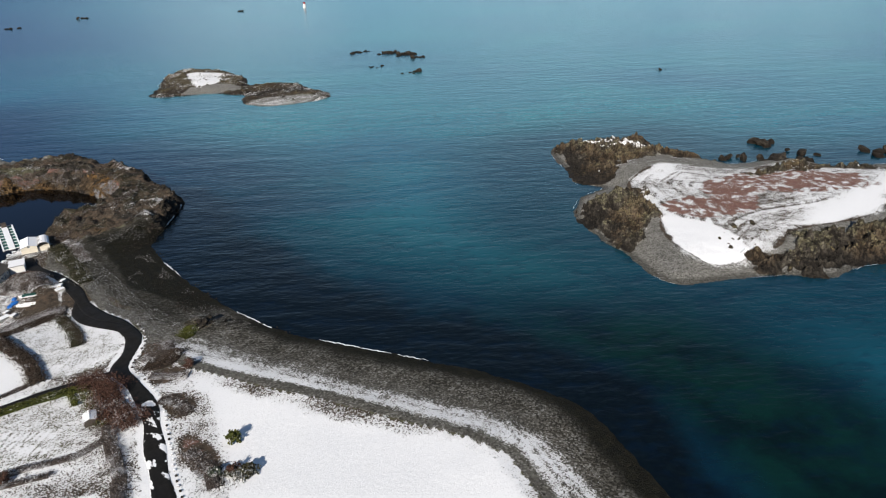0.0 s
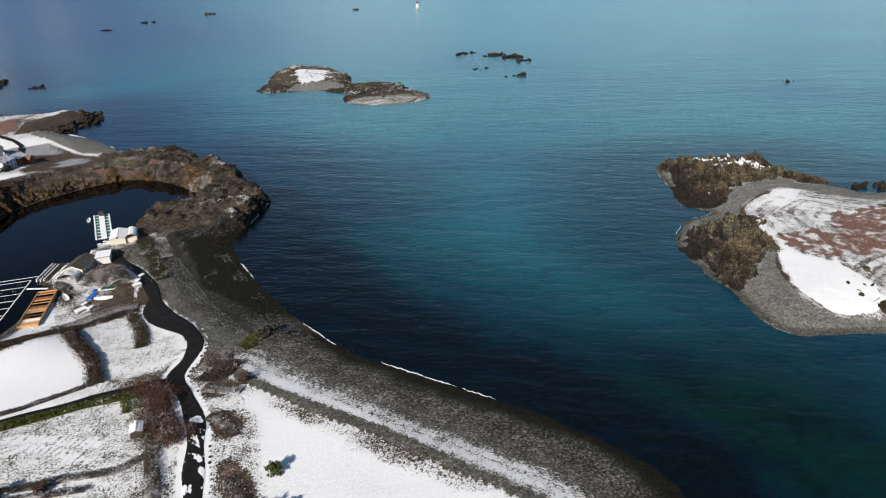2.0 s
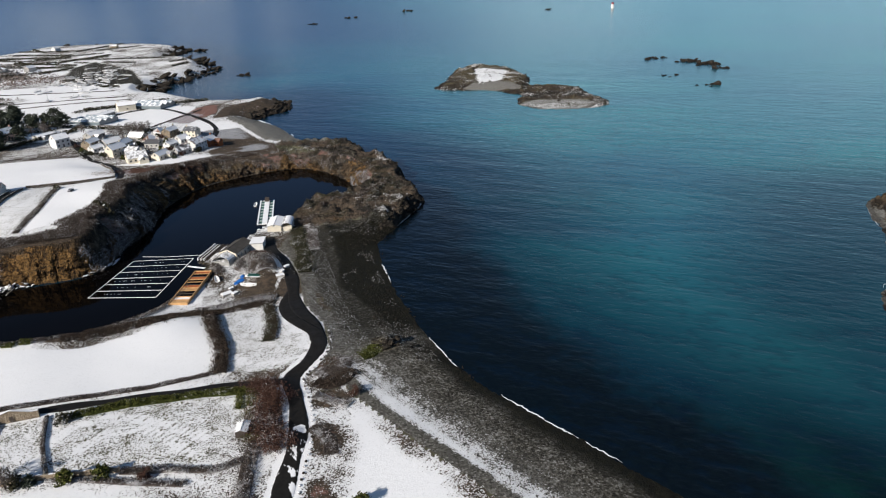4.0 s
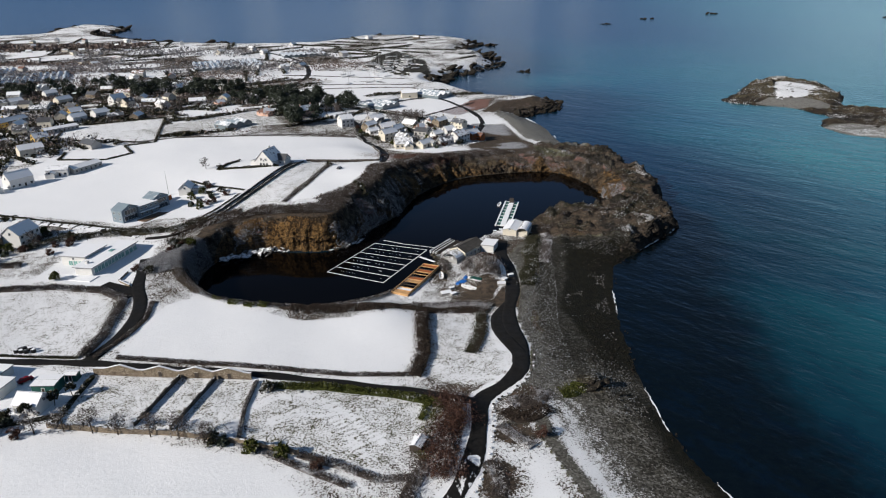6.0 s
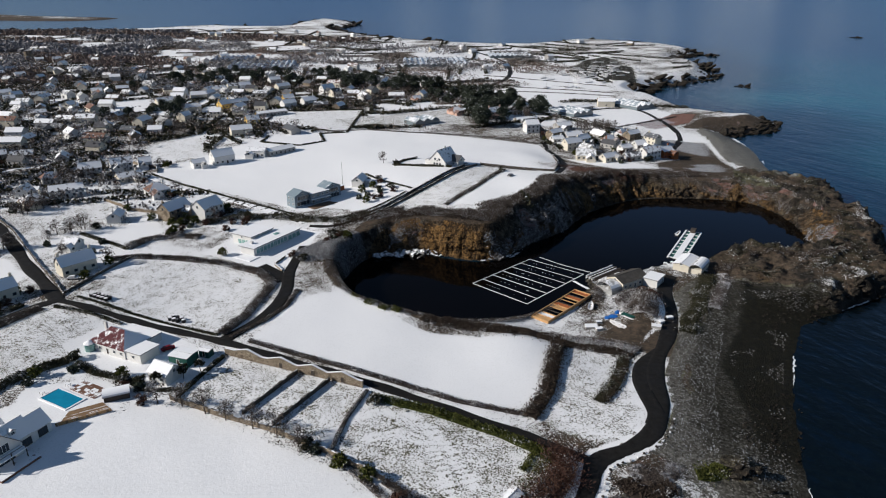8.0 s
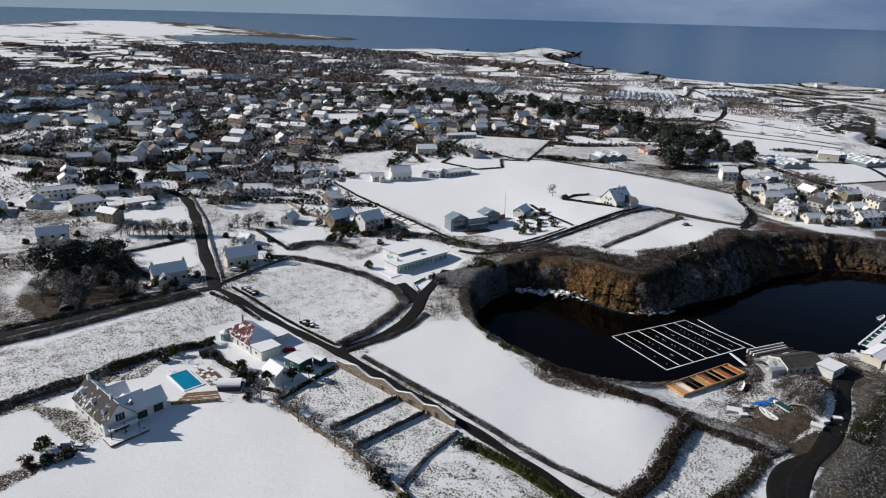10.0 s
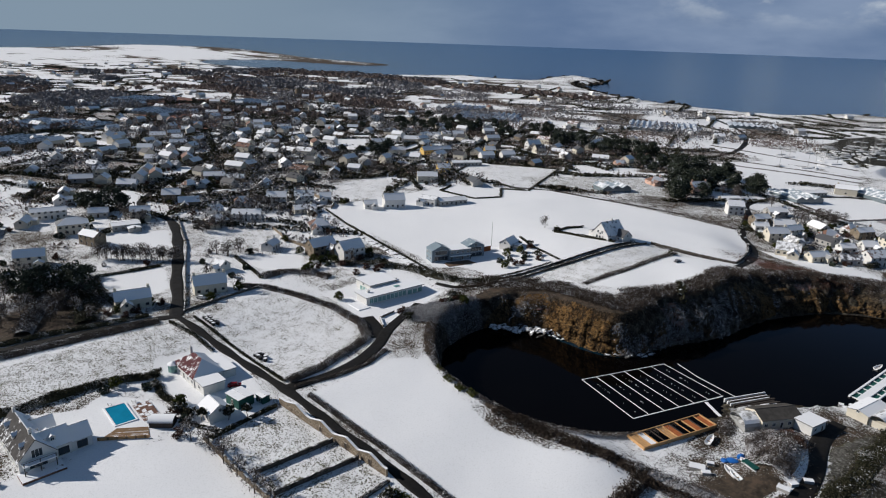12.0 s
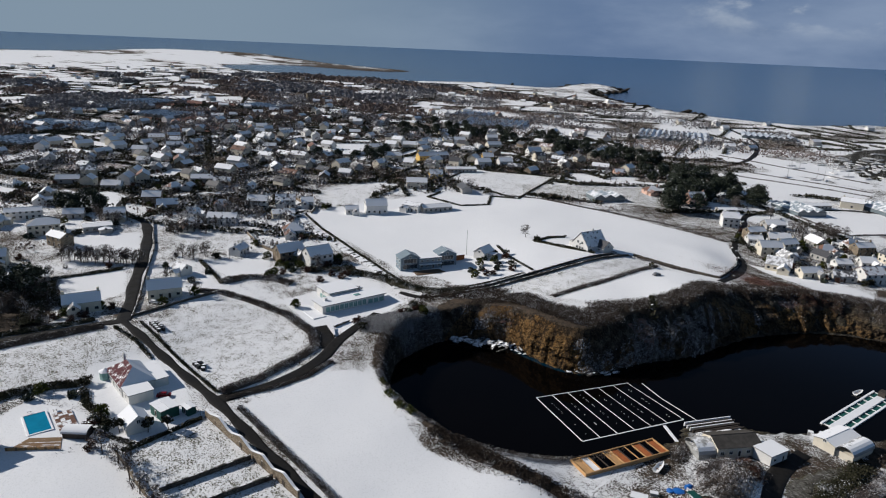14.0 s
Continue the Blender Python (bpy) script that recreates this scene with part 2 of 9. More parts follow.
def sea_material():
    q = Nodes("sea_water", 0.16, spec=0.28)
    p = q.pos()
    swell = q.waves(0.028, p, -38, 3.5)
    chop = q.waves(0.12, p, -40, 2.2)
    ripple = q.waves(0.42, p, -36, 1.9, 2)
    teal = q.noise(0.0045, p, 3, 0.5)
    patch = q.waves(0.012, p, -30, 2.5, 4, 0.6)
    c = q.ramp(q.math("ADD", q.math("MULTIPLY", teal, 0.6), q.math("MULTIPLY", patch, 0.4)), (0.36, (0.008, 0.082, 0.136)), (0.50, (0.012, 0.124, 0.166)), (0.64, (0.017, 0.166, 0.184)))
    # ripple shading put into the colour: chop tops lighter, troughs darker
    wave_shade = q.math("ADD", q.math("MULTIPLY", chop, 0.6), q.math("MULTIPLY", ripple, 0.4))
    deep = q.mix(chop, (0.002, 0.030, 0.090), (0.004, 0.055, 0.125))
    c = q.mix(q.math("MULTIPLY", q.attr("deep"), 0.9), c, deep)
    navy = q.ramp(patch, (0.4, (0.0006, 0.0085, 0.0220)), (0.6, (0.0012, 0.0170, 0.0330)))
    c = q.mix(q.math("MULTIPLY", q.attr("shoal"), 0.93), c, navy)
    sand = q.ramp(q.noise(0.05, p, 5, 0.65), (0.38, (0.0006, 0.0060, 0.0060)), (0.6, (0.0014, 0.0175, 0.0135)))
    c = q.mix(q.attr("green"), c, sand)
    tangle = q.step(q.math("ADD", q.attr("weed"), q.math("MULTIPLY", q.math("SUBTRACT", q.noise(0.14, p, 6, 0.7), 0.5), 0.9)), 0.12, 1.0)
    c = q.mix(tangle, c, q.ramp(q.noise(0.4, p, 4, 0.7), (0.35, (0.0006, 0.0022, 0.0040)), (0.7, (0.0022, 0.0052, 0.0066))))
    # shade of the wave troughs, mixed into the water colour
    c = q.mix(q.math("MULTIPLY", q.step(wave_shade, 0.52, 0.38), 0.30), c, (0.0006, 0.008, 0.024))
    q.bump(q.math("ADD", q.math("ADD", q.math("MULTIPLY", swell, 0.8), q.math("MULTIPLY", chop, 0.62)), q.math("MULTIPLY", ripple, 0.26)), 0.30, 2.2)
    return q.done(c)


def lake_material():
    q = Nodes("quarry_water", 0.04, spec=0.07)
    p = q.pos()
    q.bump(q.noise(0.5, p, 3, 0.5), 0.05, 0.12)
    return q.done(q.mix(q.noise(0.03, p, 4), (0.0012, 0.0010, 0.0009), (0.0026, 0.0021, 0.0019)))


def plain(name, col, rough=0.7, vary=0.25, scale=1.5, metal=0.0, spec=0.3, snow=0.0, grain=0.3, world_co=False):
    """A surface of one colour with two scales of wear; snow: how much of what faces up is white."""
    q = Nodes(name, rough, metal, spec)
    p = q.pos() if world_co else q.obj()
    dark, light = tuple(v * (1 - vary) for v in col), tuple(min(0.9, v * (1 + vary)) for v in col)
    c = q.ramp(q.math("ADD", q.math("MULTIPLY", q.noise(scale, p, 6, 0.65), 0.7), q.math("MULTIPLY", q.noise(scale * 0.15, p, 3), 0.3)), (0.3, dark), (0.7, light))
    if snow:
        s = q.math("ADD", q.math("MULTIPLY", q.noise(0.45, q.pos(), 6, 0.65), 0.9), q.math("MULTIPLY", q.rnd(), 0.35))
        face = q.n("ShaderNodeVectorMath", op="DOT_PRODUCT")
        q.put(face.inputs[0], q.n("ShaderNodeNewGeometry").outputs["Normal"])
        face.inputs[1].default_value = (0.42, 0.29, 0.0)
        s = q.math("ADD", s, face.outputs["Value"])   # sunny slopes have thawed more
        s = q.math("MULTIPLY", q.step(s, 0.78 - 0.5 * snow, 0.9 - 0.5 * snow), q.step(q.nz(), 0.25, 0.5))
        c = q.mix(s, c, SNOW)
    q.bump(q.noise(scale * 4, p, 5, 0.6), grain, 0.03)
    return q.done(c)


def leaf(name, a, b, snow=0.3):
    """Leaves or twigs, with frost and snow lying in patches on what faces up."""
    q = Nodes(name, 0.9, spec=0.1)
    p = q.pos()
    c = q.mix(q.isle(), a, b)
    c = q.mix(q.math("MULTIPLY", q.noise(0.25, p, 4), 0.7), c, tuple(v * 0.5 for v in a))
    n = q.n("ShaderNodeMath", op="ABSOLUTE")
    q.put(n.inputs[0], q.nz())
    s = q.math("ADD", q.noise(0.18, p, 5, 0.6), q.math("MULTIPLY", q.math("SUBTRACT", q.isle(), 0.5), 0.25))
    s = q.math("MULTIPLY", q.step(s, 0.72 - snow, 0.86 - snow), q.step(n.outputs[0], 0.35, 0.9))
    return q.done(q.mix(q.math("MULTIPLY", s, 0.62), c, SNOW))


def road_material():
    q = Nodes("wet_asphalt", 0.6, spec=0.15)
    p = q.pos()
    c = q.ramp(q.noise(0.7, p, 6, 0.7), (0.3, (0.0065, 0.006, 0.0055)), (0.7, (0.017, 0.0155, 0.014)))
    slush = q.step(q.math("ADD", q.attr("slush"), q.math("MULTIPLY", q.math("SUBTRACT", q.noise(0.35, p, 3, 0.5, (1.0, 0.5, 1)), 0.5), 2.4)), 0.62, 0.72)
    c = q.mix(slush, c, SNOW)
    edge = q.step(q.math("ADD", q.attr("verge"), q.math("MULTIPLY", q.math("SUBTRACT", q.noise(0.8, p, 5, 0.6), 0.5), 1.2)), 0.5, 0.62)
    c = q.mix(edge, c, SNOW)
    q.bump(q.noise(3, p, 5, 0.6), 0.3, 0.03)
    return q.done(c, q.ramp(q.noise(0.15, p, 4), (0.35, (0.6,) * 3), (0.65, (0.85,) * 3)))


def stone_wall_material(name, a, b, snow=0.25):
    q = Nodes(name, 0.9, spec=0.15)
    p = q.pos()
    st = q.n("ShaderNodeSeparateXYZ")
    q.put(st.inputs[0], q.cells(2.6, p, "Color"))
    edge = q.step(q.cells(2.6, p, "Distance", "DISTANCE_TO_EDGE"), 0.02, 0.09)
    c = q.mix(st.outputs[0], a, b)
    c = q.mix(q.step(q.noise(0.4, p, 5), 0.5, 0.7), c, tuple(v * 0.55 for v in a))
    c = q.mix(edge, tuple(v * 0.45 for v in a), c)
    s = q.math("MULTIPLY", q.step(q.noise(0.6, p, 5, 0.6), 0.72 - snow, 0.8 - snow), q.step(q.nz(), 0.5, 0.8))
    q.bump(edge, 0.5, 0.06)
    return q.done(q.mix(s, c, SNOW))


def crag_material(name, low, top, capped=1.0, line=0.58):
    """Shore rock: dark sides, lichen on what faces up, cracked into blocks."""
    q = Nodes(name, 0.9, spec=0.15)
    p = q.pos()
    n1 = q.noise(0.7, p, 7, 0.7)
    c = q.ramp(n1, (0.3, tuple(v * 0.35 for v in low)), (0.7, low))
    up = q.step(q.math("ADD", q.nz(), q.math("SUBTRACT", q.noise(0.5, p, 5), 0.5)), 0.4, 0.9)
    up = q.math("MULTIPLY", up, q.math("ADD", 0.15, q.math("MULTIPLY", q.step(q.noise(0.07, p, 4, 0.6), 0.48, 0.62), 0.75)))
    c = q.mix(up, c, q.ramp(q.noise(1.2, p, 6, 0.7), (0.35, tuple(v * 0.4 for v in top)), (0.65, top)))
    c = q.mix(q.math("MULTIPLY", q.step(q.noise(1.7, p, 5, 0.75), 0.54, 0.64), 0.6), c, (0.26, 0.235, 0.17))
    c = q.mix(q.math("MULTIPLY", q.step(q.noise(0.7, p, 6, 0.75), 0.54, 0.42), 0.85), c, (0.012, 0.010, 0.008))
    c = q.mix(q.math("MULTIPLY", q.step(q.math("ADD", q.noise(0.09, p, 3), q.math("MULTIPLY", q.math("SUBTRACT", q.noise(0.9, p, 6, 0.75), 0.5), 0.5)), line, line + 0.06), q.math("MULTIPLY", q.step(q.nz(), 0.3, 0.7), capped)), c, SNOW)
    seam = q.step(q.math("ABSOLUTE", q.math("SUBTRACT", q.noise(0.35, p, 5, 0.65, (1, 1, 0.5)), 0.5)), 0.0, 0.045)
    sp = q.n("ShaderNodeSeparateXYZ")
    q.put(sp.inputs[0], p)
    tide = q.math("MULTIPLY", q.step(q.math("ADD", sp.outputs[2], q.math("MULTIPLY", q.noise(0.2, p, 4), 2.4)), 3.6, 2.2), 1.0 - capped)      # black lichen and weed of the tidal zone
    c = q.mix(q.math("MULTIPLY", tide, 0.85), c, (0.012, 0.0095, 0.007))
    c = q.mix(q.math("MULTIPLY", q.math("SUBTRACT", 1.0, seam), 0.7), c, tuple(v * 0.2 for v in low))
    q.bump(q.math("ADD", n1, q.math("MULTIPLY", seam, 0.3)), 0.8, 0.6)
    return q.done(c)


def glass_material(name="window_glass", tint=(0.02, 0.025, 0.03)):
    q = Nodes(name, 0.05, spec=0.6)
    return q.done(q.mix(q.noise(0.5, q.pos()), tint, tuple(v * 2 for v in tint)))


M_LAND, M_SEA, M_ROAD = land_material(), sea_material(), road_material()
M_LAKE = lake_material()
M_WHITE = plain("white_render", (0.62, 0.61, 0.585), 0.8, 0.08, 0.6)
M_CREAM = plain("cream_render", (0.60, 0.55, 0.45), 0.8, 0.1, 0.6)
M_YELLOW = plain("yellow_render", (0.62, 0.42, 0.13), 0.8, 0.1, 0.6)
M_PINK = plain("pink_render", (0.55, 0.36, 0.28), 0.8, 0.1, 0.6)
M_GREY = plain("grey_render", (0.36, 0.35, 0.33), 0.8, 0.12, 0.6)
M_STONE = stone_wall_material("granite", (0.20, 0.155, 0.11), (0.36, 0.30, 0.22))
M_DARKWALL = stone_wall_material("field_wall_stone", (0.07, 0.06, 0.05), (0.16, 0.14, 0.12), 0.22)
M_SLATE = plain("slate_roof", (0.085, 0.09, 0.10), 0.55, 0.2, 1.2, snow=0.62)
M_SLATE_BARE = plain("bare_slate_roof", (0.07, 0.07, 0.075), 0.55, 0.2, 1.2, snow=0.2)
M_TILE = plain("clay_tile_roof", (0.16, 0.085, 0.06), 0.75, 0.2, 1.2, snow=0.6)
M_REDROOF = plain("red_tile_roof", (0.095, 0.030, 0.034), 0.85, 0.3, 1.0, spec=0.15, snow=0.30)
M_SNOWROOF = plain("snow_covered_roof", (0.3, 0.3, 0.3), 0.8, 0.2, 1.0, snow=0.95)
M_SNOW = plain("lying_snow", SNOW, 0.9, 0.05, 0.8)
M_ZINC = plain("zinc_cladding", (0.19, 0.24, 0.275), 0.55, 0.2, 0.8, snow=0.3)
M_GREEN = plain("green_painted_boards", (0.012, 0.075, 0.06), 0.5, 0.2, 0.8)
M_WOOD = plain("weathered_timber", (0.22, 0.135, 0.07), 0.8, 0.3, 1.5, snow=0.12)
M_DARKWOOD = plain("dark_timber", (0.05, 0.04, 0.033), 0.8, 0.3, 1.5)
M_POOL = plain("pool_water", (0.010, 0.22, 0.36), 0.06, 0.2, 0.3, spec=0.5, grain=0.05)
M_GLASS = glass_material()
M_SEAGLASS = glass_material("pale_green_glazing", (0.12, 0.22, 0.20))
M_FRAME = plain("white_window_frame", (0.75, 0.75, 0.73), 0.5, 0.05, 1.0)
M_METAL = plain("galvanised_sheet", (0.30, 0.30, 0.29), 0.75, 0.2, 0.6, snow=0.3)
M_PLASTIC_W = plain("white_plastic", (0.72, 0.72, 0.72), 0.4, 0.06, 1.0)
M_BLACK = plain("black_wrap", (0.012, 0.012, 0.013), 0.4, 0.3, 1.0, snow=0.6)
M_BLUE = plain("blue_tarpaulin", (0.015, 0.12, 0.42), 0.5, 0.15, 1.0)
M_ORANGE = plain("orange_timber", (0.36, 0.11, 0.035), 0.8, 0.3, 0.9)
M_TAN = plain("tan_timber", (0.46, 0.27, 0.12), 0.8, 0.3, 0.9)
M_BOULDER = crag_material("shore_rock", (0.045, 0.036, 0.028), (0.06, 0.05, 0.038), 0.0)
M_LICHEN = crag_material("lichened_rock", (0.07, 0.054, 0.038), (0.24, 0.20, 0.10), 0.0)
M_SNOWROCK = crag_material("snowy_rock", (0.07, 0.06, 0.05), (0.5, 0.5, 0.52), 1.0, 0.42)
M_COBBLE = plain("pale_cobble", (0.12, 0.116, 0.108), 0.9, 0.6, 0.4, spec=0.15, snow=0.30, world_co=True)
M_CAR = plain("car_paint", (0.06, 0.06, 0.07), 0.25, 0.1, 1.0, snow=0.7)
M_REDCAR = plain("red_car_paint", (0.20, 0.01, 0.015), 0.25, 0.1, 1.0, snow=0.2)
M_TYRE = plain("rubber", (0.015, 0.015, 0.015), 0.8, 0.2, 2.0)
M_BARK = plain("bark", (0.06, 0.045, 0.035), 0.9, 0.3, 2.0)
M_EVERGREEN = leaf("evergreen_leaves", (0.032, 0.042, 0.03), (0.08, 0.09, 0.064), 0.16)
M_SCRUB = leaf("bare_scrub_twigs", (0.058, 0.047, 0.041), (0.15, 0.124, 0.108), 0.24)
M_FROST = leaf("frosted_scrub_twigs", (0.06, 0.05, 0.046), (0.16, 0.137, 0.128), 0.33)
M_RIME = leaf("rimed_scrub_twigs", (0.10, 0.096, 0.10), (0.26, 0.255, 0.27), 0.56)
M_BRAMBLE = leaf("brown_bramble_twigs", (0.036, 0.027, 0.021), (0.095, 0.072, 0.056), 0.14)
# far woods: bare winter twigs, paled further to put distance haze into the colour
M_FARWOOD = leaf("hazed_winter_woods", (0.17, 0.165, 0.17), (0.31, 0.295, 0.30), 0.22)
M_FARSCRUB = leaf("brown_winter_woods", (0.15, 0.115, 0.10), (0.26, 0.205, 0.18), 0.14)
M_GLASSHOUSE = glass_material("greenhouse_glass", (0.09, 0.11, 0.12))
M_OLDSLATE = plain("mossy_slate_roof", (0.05, 0.046, 0.044), 0.8, 0.35, 0.7, spec=0.15, snow=0.62)
M_WORKROOF = plain("old_slate_roof", (0.075, 0.068, 0.06), 0.8, 0.45, 0.5, spec=0.15)
M_EARTH = plain("bare_earth", (0.13, 0.085, 0.055), 0.95, 0.3, 0.8, snow=0.15)
M_RUSSET = leaf("russet_scrub_twigs", (0.062, 0.03, 0.023), (0.14, 0.082, 0.06), 0.14)
M_HEDGE = leaf("hedge_leaves", (0.03, 0.031, 0.017), (0.08, 0.072, 0.045), 0.2)
M_GORSE = leaf("gorse_leaves", (0.045, 0.055, 0.014), (0.12, 0.12, 0.03), 0.12)
M_SLAB = plain("rusty_paving", (0.15, 0.075, 0.05), 0.85, 0.3, 1.2, snow=0.34)
M_FOAM = plain("sea_foam", (0.75, 0.78, 0.8), 0.7, 0.1, 1.0)

# ---- helpers for shapes ----
def lattice(ix, iy, seed):
    h = (ix.astype(np.int64) * 374761393 + iy.astype(np.int64) * 668265263 + seed * 974634777) & 0x7FFFFFFF
    h = ((h ^ (h >> 13)) * 1274126177) & 0x7FFFFFFF
    return ((h ^ (h >> 16)) & 0xFFFF) / 65535.0


def vnoise(x, y, seed=0):
    ix, iy = np.floor(x), np.floor(y)
    fx, fy = x - ix, y - iy
    fx, fy = fx * fx * (3 - 2 * fx), fy * fy * (3 - 2 * fy)
    a, b = lattice(ix, iy, seed), lattice(ix + 1, iy, seed)
    c, d = lattice(ix, iy + 1, seed), lattice(ix + 1, iy + 1, seed)
    return (a * (1 - fx) + b * fx) * (1 - fy) + (c * (1 - fx) + d * fx) * fy


def fbm(x, y, size, octaves=4, seed=0, rough=0.5):
    s, amp, tot = 0, 1.0, 0
    for i in range(octaves):
        s = s + amp * vnoise(x / size, y / size, seed + i * 17)
        tot += amp
        amp *= rough
        size *= 0.5
    return s / tot


def spline(pts, per=4, closed=False):
    """A smooth line through plan points (Catmull-Rom)."""
    P = np.array(pts, float)
    n, out = len(P), []
    for i in range(n if closed else n - 1):
        a, b, c, d = [P[(i + k) % n] if closed else P[min(max(i + k, 0), n - 1)] for k in (-1, 0, 1, 2)]
        for j in range(per):
            t = j / per
            out.append(0.5 * (2 * b + (c - a) * t + (2 * a - 5 * b + 4 * c - d) * t * t + (3 * b - a - 3 * c + d) * t ** 3))
    if not closed:
        out.append(P[-1])
    return np.array(out)


def line_dist(x, y, P, closed=False):
    best = np.full(x.shape, 1e9)
    n = len(P)
    for i in range(n if closed else n - 1):
        (ax, ay), (bx, by) = P[i], P[(i + 1) % n]
        dx, dy = bx - ax, by - ay
        t = np.clip(((x - ax) * dx + (y - ay) * dy) / max(dx * dx + dy * dy, 1e-9), 0, 1)
        best = np.minimum(best, (x - ax - t * dx) ** 2 + (y - ay - t * dy) ** 2)
    return np.sqrt(best)


def inside(x, y, P):
    """How far inside the outline P, in metres (negative outside)."""
    d, odd, n = line_dist(x, y, P, True), np.zeros(x.shape, bool), len(P)
    for i in range(n):
        (ax, ay), (bx, by) = P[i], P[(i + 1) % n]
        if ay != by:
            odd ^= ((ay > y) != (by > y)) & (x < (bx - ax) * (y - ay) / (by - ay) + ax)
    return np.where(odd, d, -d)


def near(fn, x, y, P, far, margin=30):
    """fn(x, y, P), worked out only near P; far elsewhere."""
    P = np.asarray(P, float)
    out = np.full(x.shape, float(far))
    k = (x > P[:, 0].min() - margin) & (x < P[:, 0].max() + margin) & (y > P[:, 1].min() - margin) & (y < P[:, 1].max() + margin)
    if k.any():
        out[k] = fn(x[k], y[k], P)
    return out


def ease(v, lo, hi):
    t = np.clip((v - lo) / (hi - lo), 0, 1)
    return t * t * (3 - 2 * t)


def dish(x, y):
    """The far sea is lifted so that its rim stands where the true horizon would."""
    d = np.hypot(x - 40, y - 150)
    return 85 * np.clip((d - 2000) / 2800, 0, None) ** 2


# ---- plan: coast, quarry, fields, roads (x, y in metres) ----
COAST_SOUTH = [(116, 371), (112, 361), (96, 338), (84, 322), (79, 298), (79, 262), (80, 240), (84, 214), (88, 197), (102, 168), (114, 145), (122, 127), (128, 110),
               (129, 97), (125, 82), (112, 50), (80, 0), (20, -70), (-120, -160), (-900, -330), (-2200, -420), (-3700, -350), (-3900, 100)]
COAST_WEST = [(-3349, 618), (-3393, 953), (-3600, 1300), (-3560, 1500), (-3364, 1760), (-2947, 1812), (-2631, 1805), (-2350, 1865), (-2180, 1888), (-2192, 1728), (-2378, 1634), (-2566, 1530), (-2580, 1331),
              (-2531, 1251), (-2425, 1195), (-2226, 1185), (-2094, 1240), (-1850, 1258), (-1757, 1325), (-1615, 1364), (-1532, 1560), (-1505, 1654),
              (-1270, 1686), (-1357, 1895), (-1403, 2102), (-1186, 1962), (-1100, 1709), (-855, 1497), (-635, 1376), (-406, 1365), (-345, 1520), (-211, 1507)]
COAST_NORTH = [(-134, 1454), (-81, 1364), (-103, 1235), (-51, 1175), (-26, 1051), (-38, 985), (-71, 919), (-79, 843), (-48, 809), (-18, 760), (7, 734), (55, 732), (59, 690), (40, 664),
               (32, 645), (50, 604), (60, 556), (71, 521), (82, 511), (95, 495), (102, 461), (112, 448), (115, 404)]
COAST = spline(COAST_SOUTH + COAST_WEST + COAST_NORTH, 3, True)
QUARRY = spline([(-90, 278), (-94, 299), (-90, 308), (-78, 320), (-65, 320), (-47, 322), (-37, 330), (-34, 349), (-25, 373), (-20, 410), (-7, 438), (10, 453), (40, 464), (60, 461),
                 (76, 439), (84, 414), (87, 399), (77, 389), (63, 384), (54, 381), (44, 366), (38, 362), (30, 357), (21, 344), (8, 336), (1, 322), (3, 312), (-5, 292), (-8, 282),
                 (-18, 266), (-33, 257), (-55, 255), (-72, 260), (-84, 270)], 3, True)
DUNE = [(99, 93), (95, 108), (88, 123), (76, 149), (63, 174), (55, 190), (52, 200), (46, 198), (40, 190), (41, 170), (36, 150), (30, 130), (20, 60), (8, -30), (56, 8), (86, 52)]
ROADS = {  # name: half width, slush, line
    "lane_by_wall": (1.8, 0.0, [(-159, 200), (-129, 203), (-110, 204.5), (-88, 206), (-60, 206.5), (-33, 207), (-9, 206.5), (8, 206), (22, 205), (35, 203)]),
    "beach_road": (2.7, 0.0, [(20, 110), (26, 139), (31, 160), (35, 176), (35.5, 192), (35, 204), (41, 213), (45, 222), (45, 236), (41, 250), (39.5, 262), (40, 278), (38.5, 297), (33, 317), (33, 334)]),
    "quarry_drive": (2.4, 0.0, [(-88, 206), (-87.5, 222), (-89.5, 236), (-95, 248), (-102, 258), (-107.5, 270), (-114.5, 284)]),
    "north_road": (2.7, 0.0, [(-159, 200), (-178, 208), (-202, 217), (-245, 235), (-290, 249), (-321, 246), (-345, 252), (-366, 265), (-403, 294), (-440, 329), (-520, 380), (-640, 420)]),
    "west_lane": (2.0, 0.0, [(-159, 200), (-162, 190), (-163.5, 178), (-167, 161), (-169, 144), (-173, 120), (-180, 60)]),
    "cottage_lane": (2.2, 0.8, [(-130, 306), (-156, 312), (-190, 317), (-226, 321), (-264, 331), (-285, 345), (-330, 330), (-352, 300), (-345, 254)]),
    "layby": (3.0, 0.0, [(39.5, 268), (37, 259), (36.6, 252), (37.6, 246), (40.5, 239), (44.5, 231), (45.2, 225)]),
    "drive_apron": (3.0, 0.0, [(-99, 252), (-104, 254.5), (-110, 257), (-116.5, 259)]),
    "field_track": (1.2, 0.2, [(-126, 304), (-112, 309), (-105.5, 328), (-102.3, 358), (-98.8, 386), (-96.6, 416), (-95.6, 427)]),
    "village_lane": (2.2, 0.3, [(-46, 430), (-47.5, 446), (-53, 465), (-61, 484), (-75, 502), (-86, 528), (-96, 556), (-110, 590), (-100, 640), (-60, 690), (-20, 640), (0, 590), (-2, 540)]),
    "main_road": (3.2, 0.2, [(-440, 329), (-470, 420), (-420, 520), (-330, 600), (-250, 700), (-230, 820), (-300, 1000), (-420, 1150)]),
}
LINES = {k: spline(v[2], 6) for k, v in ROADS.items()}
